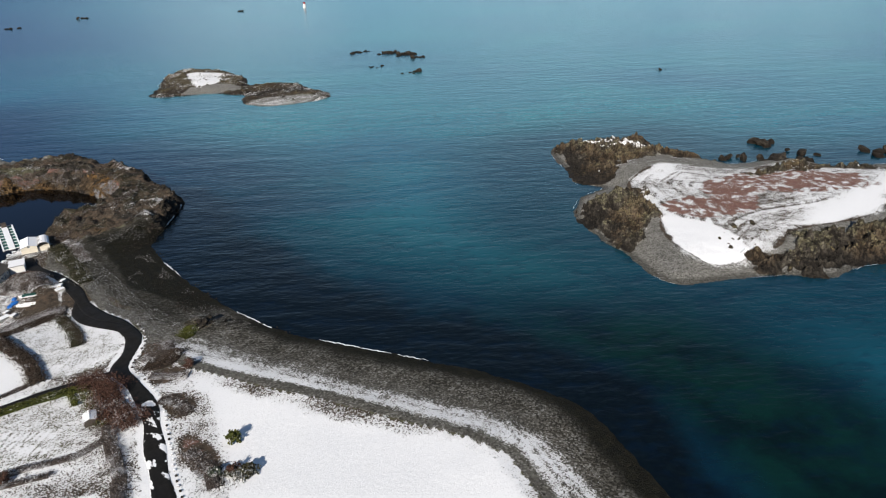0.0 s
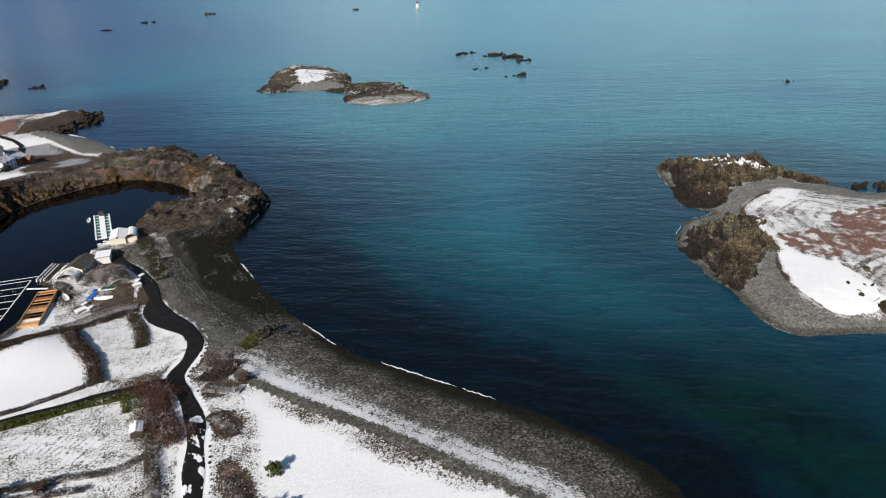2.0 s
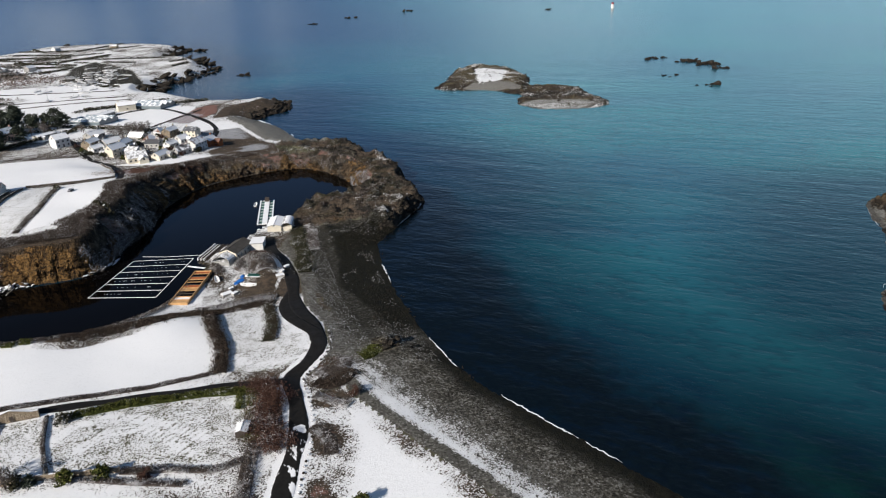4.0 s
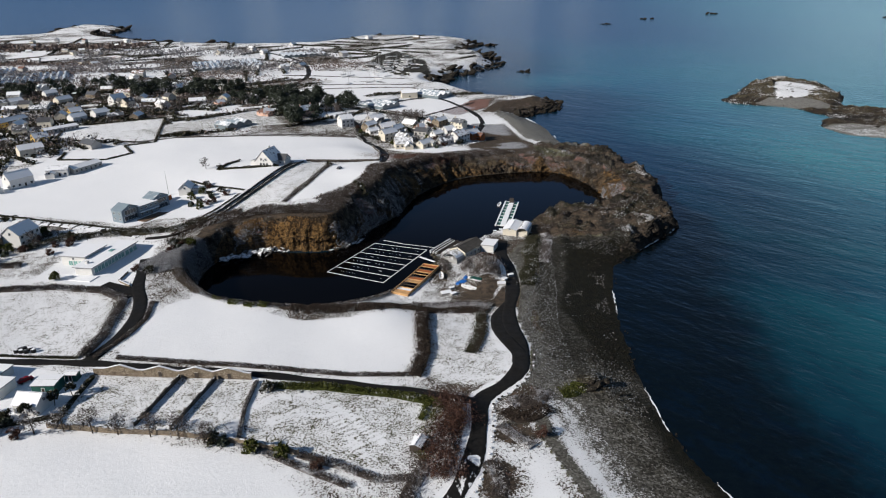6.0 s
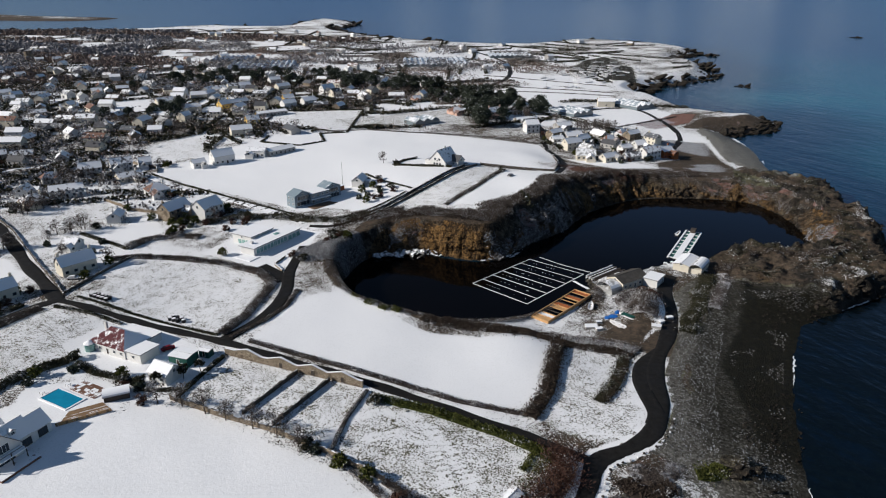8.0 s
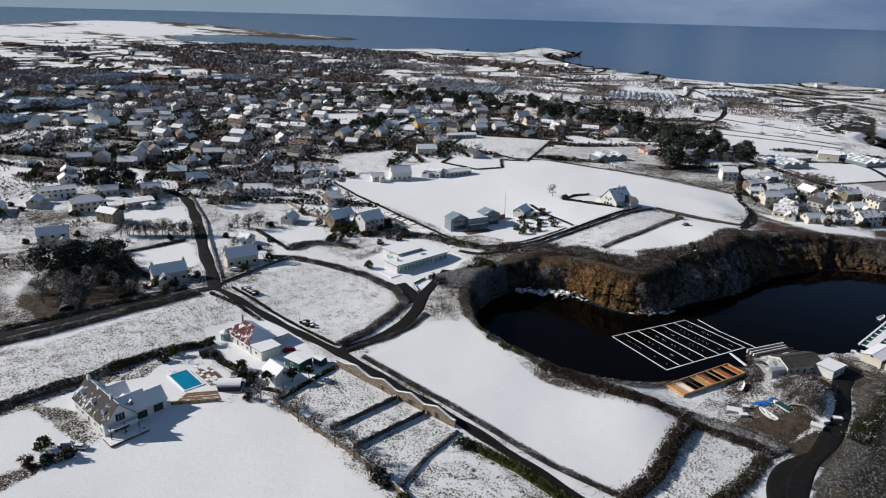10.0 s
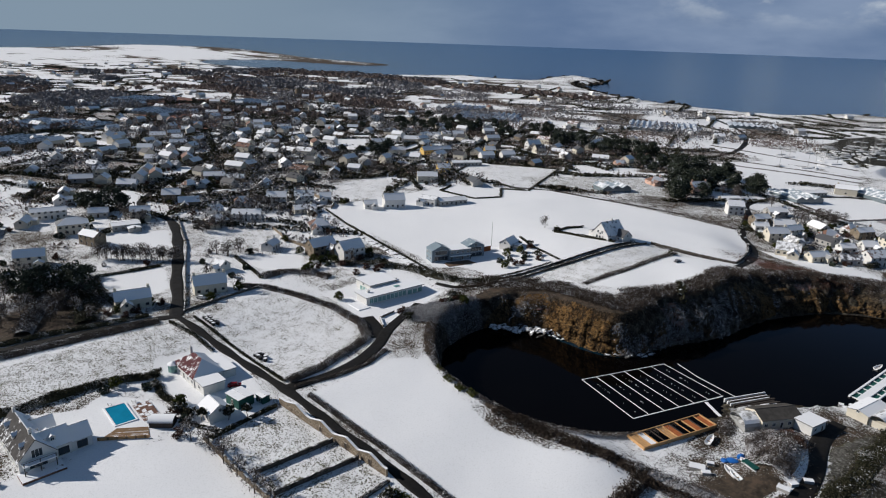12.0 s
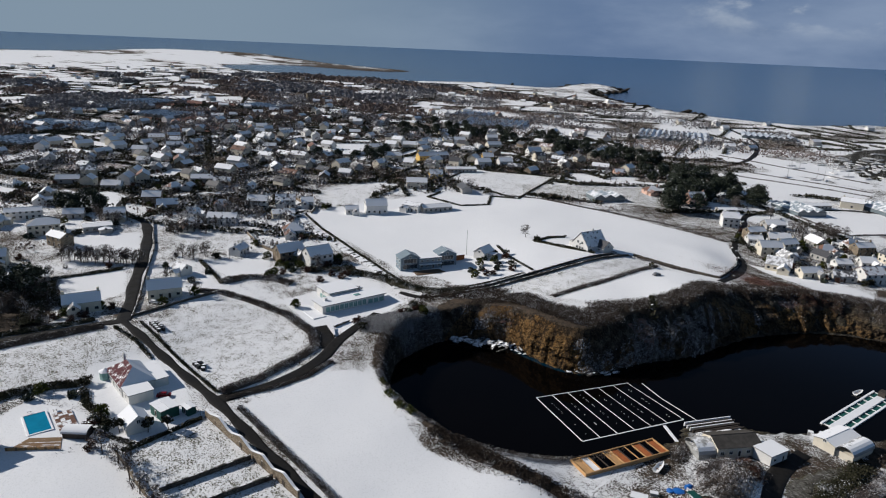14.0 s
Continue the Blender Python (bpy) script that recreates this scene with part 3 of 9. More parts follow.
SNOW_FIELDS = [  # outline, cover
    ([(-80, 211), (-84, 243), (-76, 254), (-57, 245), (-33, 243), (-15, 247), (0, 258), (6, 255), (13, 219), (-6, 212), (-33, 210)], 0.95),
    ([(-73, 172), (-19, 171), (14, 150), (0, 60), (-52, 60), (-84, 100), (-90, 128), (-88, 150), (-81, 170)], 0.98),
    ([(-264, 333), (-268, 365), (-270, 448), (-217, 496), (-84, 510), (-66, 487), (-57, 466), (-51.5, 447), (-53, 435), (-93, 432), (-99.5, 424), (-105, 360), (-109, 330), (-165, 322)], 0.98),
    ([(-73, 349), (-73, 421), (-56, 428), (-45, 423), (-46, 402), (-52, 372), (-57, 357)], 1.1), ([(-100, 334), (-98.5, 360), (-95, 388), (-93, 426), (-79, 427), (-78, 346)], 0.62),
    ([(11, 259), (22, 260), (30, 249), (40, 229), (40, 217), (33, 211), (21, 211), (15, 222)], 0.60),
    ([(-152, 207), (-163, 240), (-133, 249), (-111, 251), (-95, 231), (-91, 209)], 0.63), ([(-156, 120), (-156, 193), (-140, 195), (-126, 192), (-127, 150), (-125, 110)], 0.58),
    ([(-76, 177), (-80, 199), (-33, 202), (-26, 177)], 0.58), ([(-29, 202), (-8, 202), (18, 203), (22, 186), (12, 172), (-22, 178)], 0.56),
    ([(-147, 259), (-149, 301), (-118, 299), (-111.5, 278), (-106, 266), (-113, 257)], 1.3), ([(-130, 182), (-129, 199), (-105, 202), (-84, 197), (-78, 182), (-84, 177), (-103, 177)], 1.3),
    ([(-114, 154), (-119, 162), (-104, 172), (-90, 173), (-86, 156), (-88, 148), (-118, 126), (-120, 140)], 1.2), ([(-92, 128), (-118, 124), (-120, 100), (-92, 110)], 1.0),
    ([(-209, 733), (-183, 803), (-92, 772), (-88, 738), (-104, 718), (-137, 682)], 1.3), ([(-277, 826), (-263, 892), (-145, 876), (-96, 792), (-183, 808)], 1.3),
    ([(-92, 624), (-68, 680), (-46, 702), (-16, 670), (-50, 603)], 1.3), ([(-60, 484), (-36, 489), (-3, 489), (12, 471), (-12, 467), (-45, 478)], 1.1),
    ([(-279, 213), (-271, 240), (-234, 227), (-250, 204)], 1.1), ([(-251, 251), (-243, 285), (-219, 279), (-228, 249)], 0.62), ([(-207, 250), (-202, 280), (-183, 269), (-186, 253)], 1.2),
    ([(-329, 388), (-320, 434), (-270, 381), (-278, 352)], 0.66), ([(-303, 484), (-327, 531), (-264, 566), (-224, 482)], 0.66), ([(-222, 193), (-218, 217), (-192, 209), (-182, 188), (-212, 189)], 1.0),
    ([(-401, 231), (-378, 259), (-338, 248), (-357, 216)], 1.1), ([(-508, 510), (-498, 537), (-431, 485), (-445, 471)], 1.1), ([(-190, 330), (-140, 316), (-128, 330), (-150, 380), (-160, 330)], 0.9),
    ([(-187, 940), (-204, 1060), (-190, 1150), (-120, 1010), (-90, 880), (-125, 862)], 0.14),
    ([(-260, 520), (-235, 500), (-150, 545), (-190, 600)], 0.55), ([(41, 507), (55, 492), (70, 472), (54, 475), (46, 474)], 1.0), ([(-117, 325), (-127, 348), (-144, 366), (-143, 380), (-106, 366), (-110, 336)], 1.0),
]
LOW = np.array([(60, 150, 5), (40, 224, 5.4), (20, 182, 6), (-50, 190, 8), (-100, 180, 8), (-160, 200, 10.5), (-106, 220, 8), (-60, 250, 8), (-4, 252, 7), (-122, 285, 9.3),
                (-135, 335, 12), (-110, 400, 16.5), (-60, 360, 16), (-62, 330, 16.2), (-46, 333, 16.4), (-80, 331, 14.8), (-97, 331, 12.2), (-34, 350, 16.4), (-28, 375, 16.6), (-38, 398, 17.6), (-22, 420, 14), (-200, 560, 14), (-47, 490, 9), (-330, 257, 12)], float)
HIGH = np.array([(-240, 330, 12), (-300, 500, 13), (-500, 400, 13), (-500, 900, 12), (68, 395, 8), (100, 375, 7), (92, 425, 10), (70, 480, 10), (25, 485, 9), (25, 540, 5), (0, 100, 5),
                 (-100, 80, 9), (-1000, 1000, 8), (-1000, 200, 15), (-80, 450, 14), (35, 348, 3.0), (8, 300, 2.4), (24, 316, 2.8), (10, 285, 1.9), (2, 272, 1.8), (7, 292, 1.6), (31, 300, 4.0), (40, 262, 4.2), (36, 285, 4.5)], float)
MATS = [(47, 207, 6, 7), (45, 190, 6, 5), (42, 172, 5, 7), (38, 147, 4, 12)]
WILD = [  # outline, redness: rough ground without snow
    ([(-174, 142), (-172, 156), (-169, 167), (-168, 176), (-176, 180), (-188, 182), (-209, 186), (-211, 173), (-222, 163), (-212, 150), (-196, 140)], 0.1),
    ([(-11, 578), (17, 584), (40, 522), (47, 473), (28, 469), (9, 469), (-2, 500), (8, 530), (-6, 560)], 0.25), ([(-37, 621), (-18, 680), (2, 694), (0, 648), (-24, 612)], 0.8),
    ([(-4, 628), (4, 672), (28, 690), (58, 733), (60, 690), (32, 656), (10, 630)], 0.3)]
SAND = [(6, 622), (32, 652), (60, 600), (72, 545), (80, 500), (68, 498), (52, 514), (36, 545), (18, 600)]
HEIGHTS = np.vstack([LOW, HIGH])


def rise(x, y):
    """The lie of the land before coast and quarry cut into it."""
    num, den = 0, 0
    for a, b, c in HEIGHTS:
        w = 1 / ((a - x) ** 2 + (b - y) ** 2 + 120) ** 1.6
        num, den = num + w * c, den + w
    return num / den


def land(x, y):
    """Height and ground cover of the main land at the plan points x, y."""
    shore = inside(x, y, COAST)
    h0 = rise(x, y) * (1 - 0.68 * ease(-x - 0.55 * y, 650, 1150)) + (fbm(x, y, 40, 3, 3) - 0.5) * 1.2 + ease(shore, 300, 900) * (fbm(x, y, 420, 3, 5) - 0.5) * 9 * (1 - 0.7 * ease(-x - 0.55 * y, 650, 1150))
    rough = fbm(x, y, 9, 5, 11, 0.62)
    prom = ease(y, 322, 345) * (1 - ease(y, 505, 540)) * ease(x, 30, 60)
    wide = 34 * (1 - ease(y, 296, 340)) + 9 * ease(y, 296, 340) + ease(y, 500, 560) * 14
    wide = np.where(y > 700, 22, wide) * (1 - 0.45 * prom)
    edge = shore + (rough - 0.5) * (10 * prom + 3)
    t = np.clip(edge / wide, 0, 1)
    shape = np.where(prom > 0.5, np.sqrt(np.clip(t, 0, 1)), t ** 0.9)
    h = np.where(edge > 0, h0 * shape + 0.05, np.maximum(edge * 0.12, -5))
    q = -near(inside, x, y, QUARRY, -200, 60)        # metres outside the quarry water
    sheer = np.exp(-(((x + 66) / 25) ** 4)) * (y > 300) * (y < 350)      # the worked face stands almost upright
    steep = (3.5 + 9 * ease(y, 300, 335) * (1 - ease(x, 0, 40)) + 3 * ease(y, 380, 420)) * (1 - 0.68 * sheer)
    ledge = ((fbm(x, y, 14, 5, 23, 0.6) - 0.5) * 12 * ease(y, 290, 330) + (fbm(x, y, 5, 3, 31) - 0.5) * 3.0) * (1 - 0.75 * sheer)
    qq = q + ledge * ease(q, 0.5, 4) - 2.5 * ease(y, 300, 325) * (1 - sheer) - 1.2 * sheer
    cut = ease(np.clip(qq / steep, 0, 1), 0, 1) ** 0.8
    h = np.where(q > 0, np.minimum(h, np.maximum(0.25, h * cut) + 0.0 * q), -3 - 0 * q)
    h = np.where((q <= 0) & (q > -1.5), -1.0, h)
    craggy = np.maximum(prom * ease(shore, 0, 6), ease(steep * 1.3 - q, 0, 6) * (q > 0) * ease(y, 300, 330))
    h = h + craggy * ((rough - 0.5) * 4.5 + (np.abs(fbm(x, y, 6, 3, 29) - 0.5) - 0.16) * 8) * ease(h, 0.3, 2.5)
    dome = np.exp(-(((x + 99) / 8) ** 2 + ((y - 283) / 12) ** 2))
    h = h + 2.6 * dome * ease(q, 0.5, 7) + dome * (rough - 0.5) * 2 * ease(q, 0.5, 4)
    mound = np.exp(-((x - 29.5) ** 2 / 38 + (y - 296) ** 2 / 190))
    h = h + 3.2 * mound
    crag = np.exp(-((x - 67) ** 2 + (y - 219) ** 2) / 30)
    h = h + crag * (1.5 + 4 * (rough - 0.4))
    # cover
    n1, n2 = fbm(x, y, 30, 4, 41), fbm(x, y, 120, 4, 47)
    far = ease(shore, 60, 200) * ease(np.hypot(x + 60, y - 260), 170, 420)
    snow = 0.58 + (n1 - 0.5) * 0.9
    scrub = np.full(x.shape, 0.75)
    cell = np.floor((x * 0.86 + y * 0.5 + 14 * n2) / 62) * 31 + np.floor((y * 0.86 - x * 0.5 + 14 * n1) / 46)
    pick = lattice(cell, cell * 3 + 7, 5)
    snow = snow * (1 - far) + far * np.where(pick > 0.50, 0.95, 0.36) + far * (n2 - 0.5) * 0.5
    open_land = ease(shore, -50, 400) * ease(np.hypot(x, y), 1900, 2600)
    snow = snow + open_land * 0.3
    shingle, wet, rock, heath, ochre = (np.zeros(x.shape) for _ in range(5))
    for pts, cover in SNOW_FIELDS:
        d = near(inside, x, y, np.array(pts, float), -99, 12)
        k = ease(d + (n1 - 0.5) * 3, -1.2, 1.2)
        snow, scrub = snow * (1 - k) + cover * k, scrub * (1 - k)
    for pts, tint in WILD:
        k = ease(near(inside, x, y, np.array(pts, float), -99, 12) + (n1 - 0.5) * 8, -1.5, 1.5)
        snow, scrub, heath = snow * (1 - k) + (0.16 + 0.3 * (n1 - 0.5)) * k, np.maximum(scrub, k), np.maximum(heath, tint * k)
    beach = (1 - ease(y, 332, 350)) * (y > 40) * (x > 35) * (shore > -30)
    dune = near(inside, x, y, np.array(DUNE, float), -99, 60)
    road = near(line_dist, x, y, LINES["beach_road"], 99, 60)
    seaward = x > np.interp(y, LINES["beach_road"][:, 1], LINES["beach_road"][:, 0])
    strand = beach * ease(road, 2.4, 4) * ((x > 43) | (y > 205)) * seaward * (1 - ease(dune, 2.2, 4.0))
    strand = np.where((shore < 44) | (dune > -2), strand, 0)
    shingle = np.maximum(shingle, strand)
    band = ease(dune, -17, -5) * (1 - ease(dune, -0.9, 0.2))
    wetness = 1 - ease(shore + (n1 - 0.5) * 14 + (fbm(x, y, 7, 4, 57, 0.65) - 0.5) * 30 * ease(y, 205, 240) - 17 * ease(y, 205, 240), 3, 12)
    streak = vnoise(dune / 1.1, y / 30, 63) - 0.5       # snow lies in lines along the beach
    snow = np.where(strand > 0.5, 0.04 + 0.46 * band + 0.5 * streak * ease(dune, -19, -9) + 0.3 * (n1 - 0.4) - 0.5 * wetness, snow)
    snow = np.where((dune > 3.4) & (road > 3), 0.56 + 0.8 * ease(dune, 5, 16) * ease(road, 8, 22) + (n1 - 0.5) * 0.9, snow)
    scrub = np.where(strand > 0.5, 0, scrub)
    weedy = ease(y, 208, 236) * ease(road + (n1 - 0.5) * 16, 5, 13)
    across = road / (road + np.maximum(shore, 0.1)) + (n1 - 0.5) * 0.35      # 0 at the road, 1 at the sea
    edge_c = np.interp(y, [215, 262, 300], [0.74, 0.52, 0.46])
    weed = ease(across, edge_c - 0.05, edge_c + 0.05)                       # olive weed on the lower beach
    upper = 1 - ease(across, 0.24, 0.34)                                    # snow-speckled cobbles by the road
    spots = ease(fbm(x, y, 15, 4, 53, 0.6), 0.5, 0.62)
    rank = strand * weedy * upper * np.maximum(ease(fbm(x, y, 9, 4, 59), 0.5, 0.6), ease(y, 280, 300)) * ease(y, 225, 250)
    scrub, shingle = np.maximum(scrub, rank), shingle * (1 - rank)
    wet = strand * np.maximum(wetness * (1 - weedy), weedy * np.maximum(weed, 0.76 * upper + 0.72 * (1 - upper)))
    snow = np.where((strand > 0.5) & (weedy > 0.3), -0.14 + upper * (0.32 + 0.6 * (n1 - 0.5)) + weed * 0.32 * spots * (1 - ease(across, 0.88, 0.94)), snow)
    for a, b, ra, rb in MATS:      # low brown heather mats
        g = np.exp(-((x - a) / ra) ** 2 - ((y - b) / rb) ** 2) + (n1 - 0.5) * 0.9
        k3 = ease(g, 0.34, 0.5)
        snow, scrub, shingle = snow * (1 - k3) + 0.22 * k3, np.maximum(scrub, k3), shingle * (1 - k3)
        heath = np.maximum(heath, 0.4 * k3)
    for k2, (half, slush, pts) in ROADS.items():
        d = near(line_dist, x, y, LINES[k2], 99, 14)
        if k2 != "beach_road":
            continue
        verge = ease(d, half - 0.5, half) * (1 - ease(d, half + 0.6, half + 1.5)) * ((y < 218) | ((x < 41.5) & (n1 > 0.46) & (y < 258)))
        snow = np.where(verge > 0.4, np.maximum(snow, 0.55 + verge * 0.6), snow)
    rock = np.maximum(prom * 0.40 + (rough - 0.5) * 1.6 * prom, rock)
    rock = np.maximum(rock, ease(crag, 0.2, 0.6))
    snow = np.where(prom > 0.4, 0.10 + (n1 - 0.45) * 1.4 * ease(h, 4, 8), snow)
    lip = ease(q, 0.5, 3) * (1 - ease(q - steep + (n1 - 0.5) * 6, 0.2 + 0.8 * ease(y, 290, 310), 3.2 + 8.8 * ease(y, 300, 330)))
    snow = snow - 0.95 * lip * ease(shore, 10, 30)
    face = (q > 0) * (1 - ease(q - steep, -2, 3))
    rock = np.maximum(rock, face * 0.8 * ease(y, 296, 318))
    ochre = face * np.exp(-(((x + 60) / 15) ** 4)) * (y > 300) * (y < 345) + 0.12 * face * (y > 400) * ease(n1, 0.45, 0.6) + 0.9 * np.exp(-((x - 93) / 5) ** 2 - ((y - 418) / 14) ** 2) + 0.5 * np.exp(-((x - 68) / 9) ** 2 - ((y - 345) / 5) ** 2)
    cove = ease(near(inside, x, y, np.array(SAND, float), -99, 30), -1, 2) * (shore > -8)
    shingle, scrub, snow = np.maximum(shingle, cove), scrub * (1 - cove), np.where(cove > 0.5, 0.1 + (n1 - 0.5) * 0.5, snow)
    red = np.exp(-((x + 45) ** 2 / 900 + (y - 452) ** 2 / 140)) + np.exp(-((x - 62) ** 2 / 300 + (y - 388) ** 2 / 60)) * 0.6
    moor = near(inside, x, y, np.array([(-931, 456), (-1035, 540), (-965, 600), (-670, 470), (-640, 409), (-749, 401)], float), -999, 60)
    moor = ease(moor + (n1 - 0.5) * 50, -10, 10)
    snow, red = snow - moor * 0.8, red + moor
    bare = ease(-x - 0.55 * y, 1080, 1350)      # open snowy links behind the far bay
    snow = snow + bare * (0.05 + 2.6 * (fbm(x * 0.5, y, 150, 5, 49, 0.65) - 0.5)) - 0.35 * ease(y, 1480, 1600) * (x < -2000)
    heath = np.maximum(heath, red * 0.8 + 0.55 * far * ease(n2, 0.6, 0.66))
    snow = snow - np.minimum(red, 1) * 0.5
    track = (x > 5) & (x < 46) & (q > 2) & (y > 266) & (y < 350) & (strand < 0.5)
    snow = np.where(track, 0.42 + (n1 - 0.5) * 1.6, snow)
    strip = near(inside, x, y, np.array([(30, 266), (35, 270), (38, 290), (36.5, 306), (33.5, 300), (35, 286), (31, 274)], float), -99, 12)
    k = ease(strip + (n1 - 0.5) * 5, -0.9, 1.1)
    snow = snow * (1 - k) + 0.85 * k
    rut = np.minimum(near(line_dist, x, y, spline([(-27.5, 180), (-27.7, 190), (-21.8, 196.4), (-10.4, 197.3), (0.2, 191.6), (7.5, 185), (11, 182)], 5), 99, 5), near(line_dist, x, y, spline([(-19.4, 185.7), (-13.8, 190.7), (-5.6, 190.4), (1.6, 184.7), (7.9, 176.6)], 5), 99, 5))
    snow = snow + 0.22 * (1 - ease(np.abs(rut - 0.7), 0.3, 0.8)) - 0.08 * (1 - ease(rut, 0.2, 0.5))
    snow = np.where((q > 0) & (q < steep + 1) & (y > 296) & ((x < 2) | (y > 390)), -0.2, snow)
    snow = np.where(shore < 1.5, -0.3, snow)
    yard = ease(near(inside, x, y, np.array([(-187, 940), (-204, 1060), (-190, 1150), (-120, 1010), (-90, 880), (-125, 862)], float), -99, 12), -2, 2)
    shingle, wet = np.maximum(shingle, yard), np.maximum(wet, 0.7 * yard)
    wild = ease(scrub, 0.4, 0.7) * (1 - far) * ease(shore, 20, 40)
    frost = wild * (1 - 0.85 * prom) * (0.2 + 0.9 * ease(n1, 0.4, 0.62)) + lip * 0.12 * ease(shore, 10, 30) + 0.75 * ease(dome, 0.25, 0.5) + strand * weedy * (0.1 + 0.16 * (across < 0.4))
    snow = snow - 0.5 * ease(dome, 0.25, 0.5)
    cutting = (q > 0) & (q < steep + 5) & (y > 300) & ((x < 2) | (y > 390))
    frost, snow = np.where(cutting, 0.25, frost), np.where(cutting & (q < steep + 3), -0.3, snow)
    rim = (q > -2) & (q < 2.5) & (y > 262)
    snow, frost, rock, wet = np.where(rim, -0.5, snow), np.where(rim, 0, frost), np.where(rim, 1.0, rock), np.where(rim, 1.0, wet)
    h = np.where(shore < -2, np.minimum(h, -0.6), h)
    tide = ease(shore, -3, 0) * (1 - ease(h + (rough - 0.5) * 3, 1.4, 3.4)) * np.maximum(prom, y > 600)
    # same dark tone in patches over the whole headland, above the tidal zone too
    tide = np.maximum(tide, 0.75 * prom * ease(n1, 0.34, 0.48))
    return h + dish(x, y) * (shore > -80), dict(tide=tide, lichen=0.3 * prom * ease(h, 4, 8), snow=snow, scrub=scrub, shingle=shingle, wet=wet, rock=rock, heath=heath, ochre=ochre, frost=frost, pale=0.9 * cove + 0.3 * strand * ease(shore, 12, 26) * (1 - 0.8 * weedy))


def steps(a, b, fine, lo, hi, grow, most):
    """Grid lines from lo to hi, fine between a and b and wider outside."""
    mid = list(np.arange(a, b + 1e-6, fine))
    up, s = [], fine
    while (up[-1] if up else b) < hi:
        s = min(s * grow, most)
        up.append((up[-1] if up else b) + s)
    down, s = [], fine
    while (down[-1] if down else a) > lo:
        s = min(s * grow, most)
        down.append((down[-1] if down else a) - s)
    return np.array(down[::-1] + mid + up)


def sheet(name, xs, ys, fn, mat, crisp=False):
    """A ground sheet over the grid lines xs, ys; crisp: rock keeps its hard edges."""
    X, Y = np.meshgrid(xs, ys)
    Z, cover = fn(X.ravel(), Y.ravel())
    nx, ny = len(xs), len(ys)
    me = bpy.data.meshes.new(name)
    co = np.stack([X.ravel(), Y.ravel(), Z], 1)
    i = (np.arange(ny - 1)[:, None] * nx + np.arange(nx - 1)[None, :]).ravel()
    quads = np.stack([i, i + 1, i + nx + 1, i + nx], 1)
    high = Z.reshape(-1)[quads].max(1)
    quads = quads[high > -3.5]
    me.vertices.add(len(co))
    me.vertices.foreach_set("co", co.ravel())
    me.loops.add(quads.size)
    me.loops.foreach_set("vertex_index", quads.ravel().astype(np.int32))
    me.polygons.add(len(quads))
    me.polygons.foreach_set("loop_start", (np.arange(len(quads)) * 4).astype(np.int32))
    me.polygons.foreach_set("use_smooth", (cover["rock"][quads].max(1) < 0.5) if crisp else np.ones(len(quads), bool))
    for k, v in cover.items():
        me.attributes.new(k, "FLOAT", "POINT").data.foreach_set("value", v.astype(np.float32))
    me.update(calc_edges=True)
    me.validate()
    me.materials.append(mat)
    return new(name, me), Z.reshape(ny, nx)


XS, YS = steps(-120, 120, 1.25, -4000, 420, 1.03, 20), steps(85, 480, 1.25, -420, 2250, 1.03, 18)
ground, GRID = sheet("ground", XS, YS, land, M_LAND)
tagged(ground, "snowy coastal farmland with scrub, shingle beach and rocky point", "ground", kind="structure")


def level(x, y):
    """The ground's height at x, y."""
    i, j = int(np.clip(np.searchsorted(XS, x) - 1, 0, len(XS) - 2)), int(np.clip(np.searchsorted(YS, y) - 1, 0, len(YS) - 2))
    u, v = (x - XS[i]) / (XS[i + 1] - XS[i]), (y - YS[j]) / (YS[j + 1] - YS[j])
    return float((GRID[j, i] * (1 - u) + GRID[j, i + 1] * u) * (1 - v) + (GRID[j + 1, i] * (1 - u) + GRID[j + 1, i + 1] * u) * v)


def level_many(x, y):
    i = np.clip(np.searchsorted(XS, x) - 1, 0, len(XS) - 2)
    j = np.clip(np.searchsorted(YS, y) - 1, 0, len(YS) - 2)
    u, v = (x - XS[i]) / (XS[i + 1] - XS[i]), (y - YS[j]) / (YS[j + 1] - YS[j])
    return (GRID[j, i] * (1 - u) + GRID[j, i + 1] * u) * (1 - v) + (GRID[j + 1, i] * (1 - u) + GRID[j + 1, i + 1] * u) * v


# ---- quarry cliffs: a broken rock face from the water up to the rim ----
CLIFF_POINTS = []


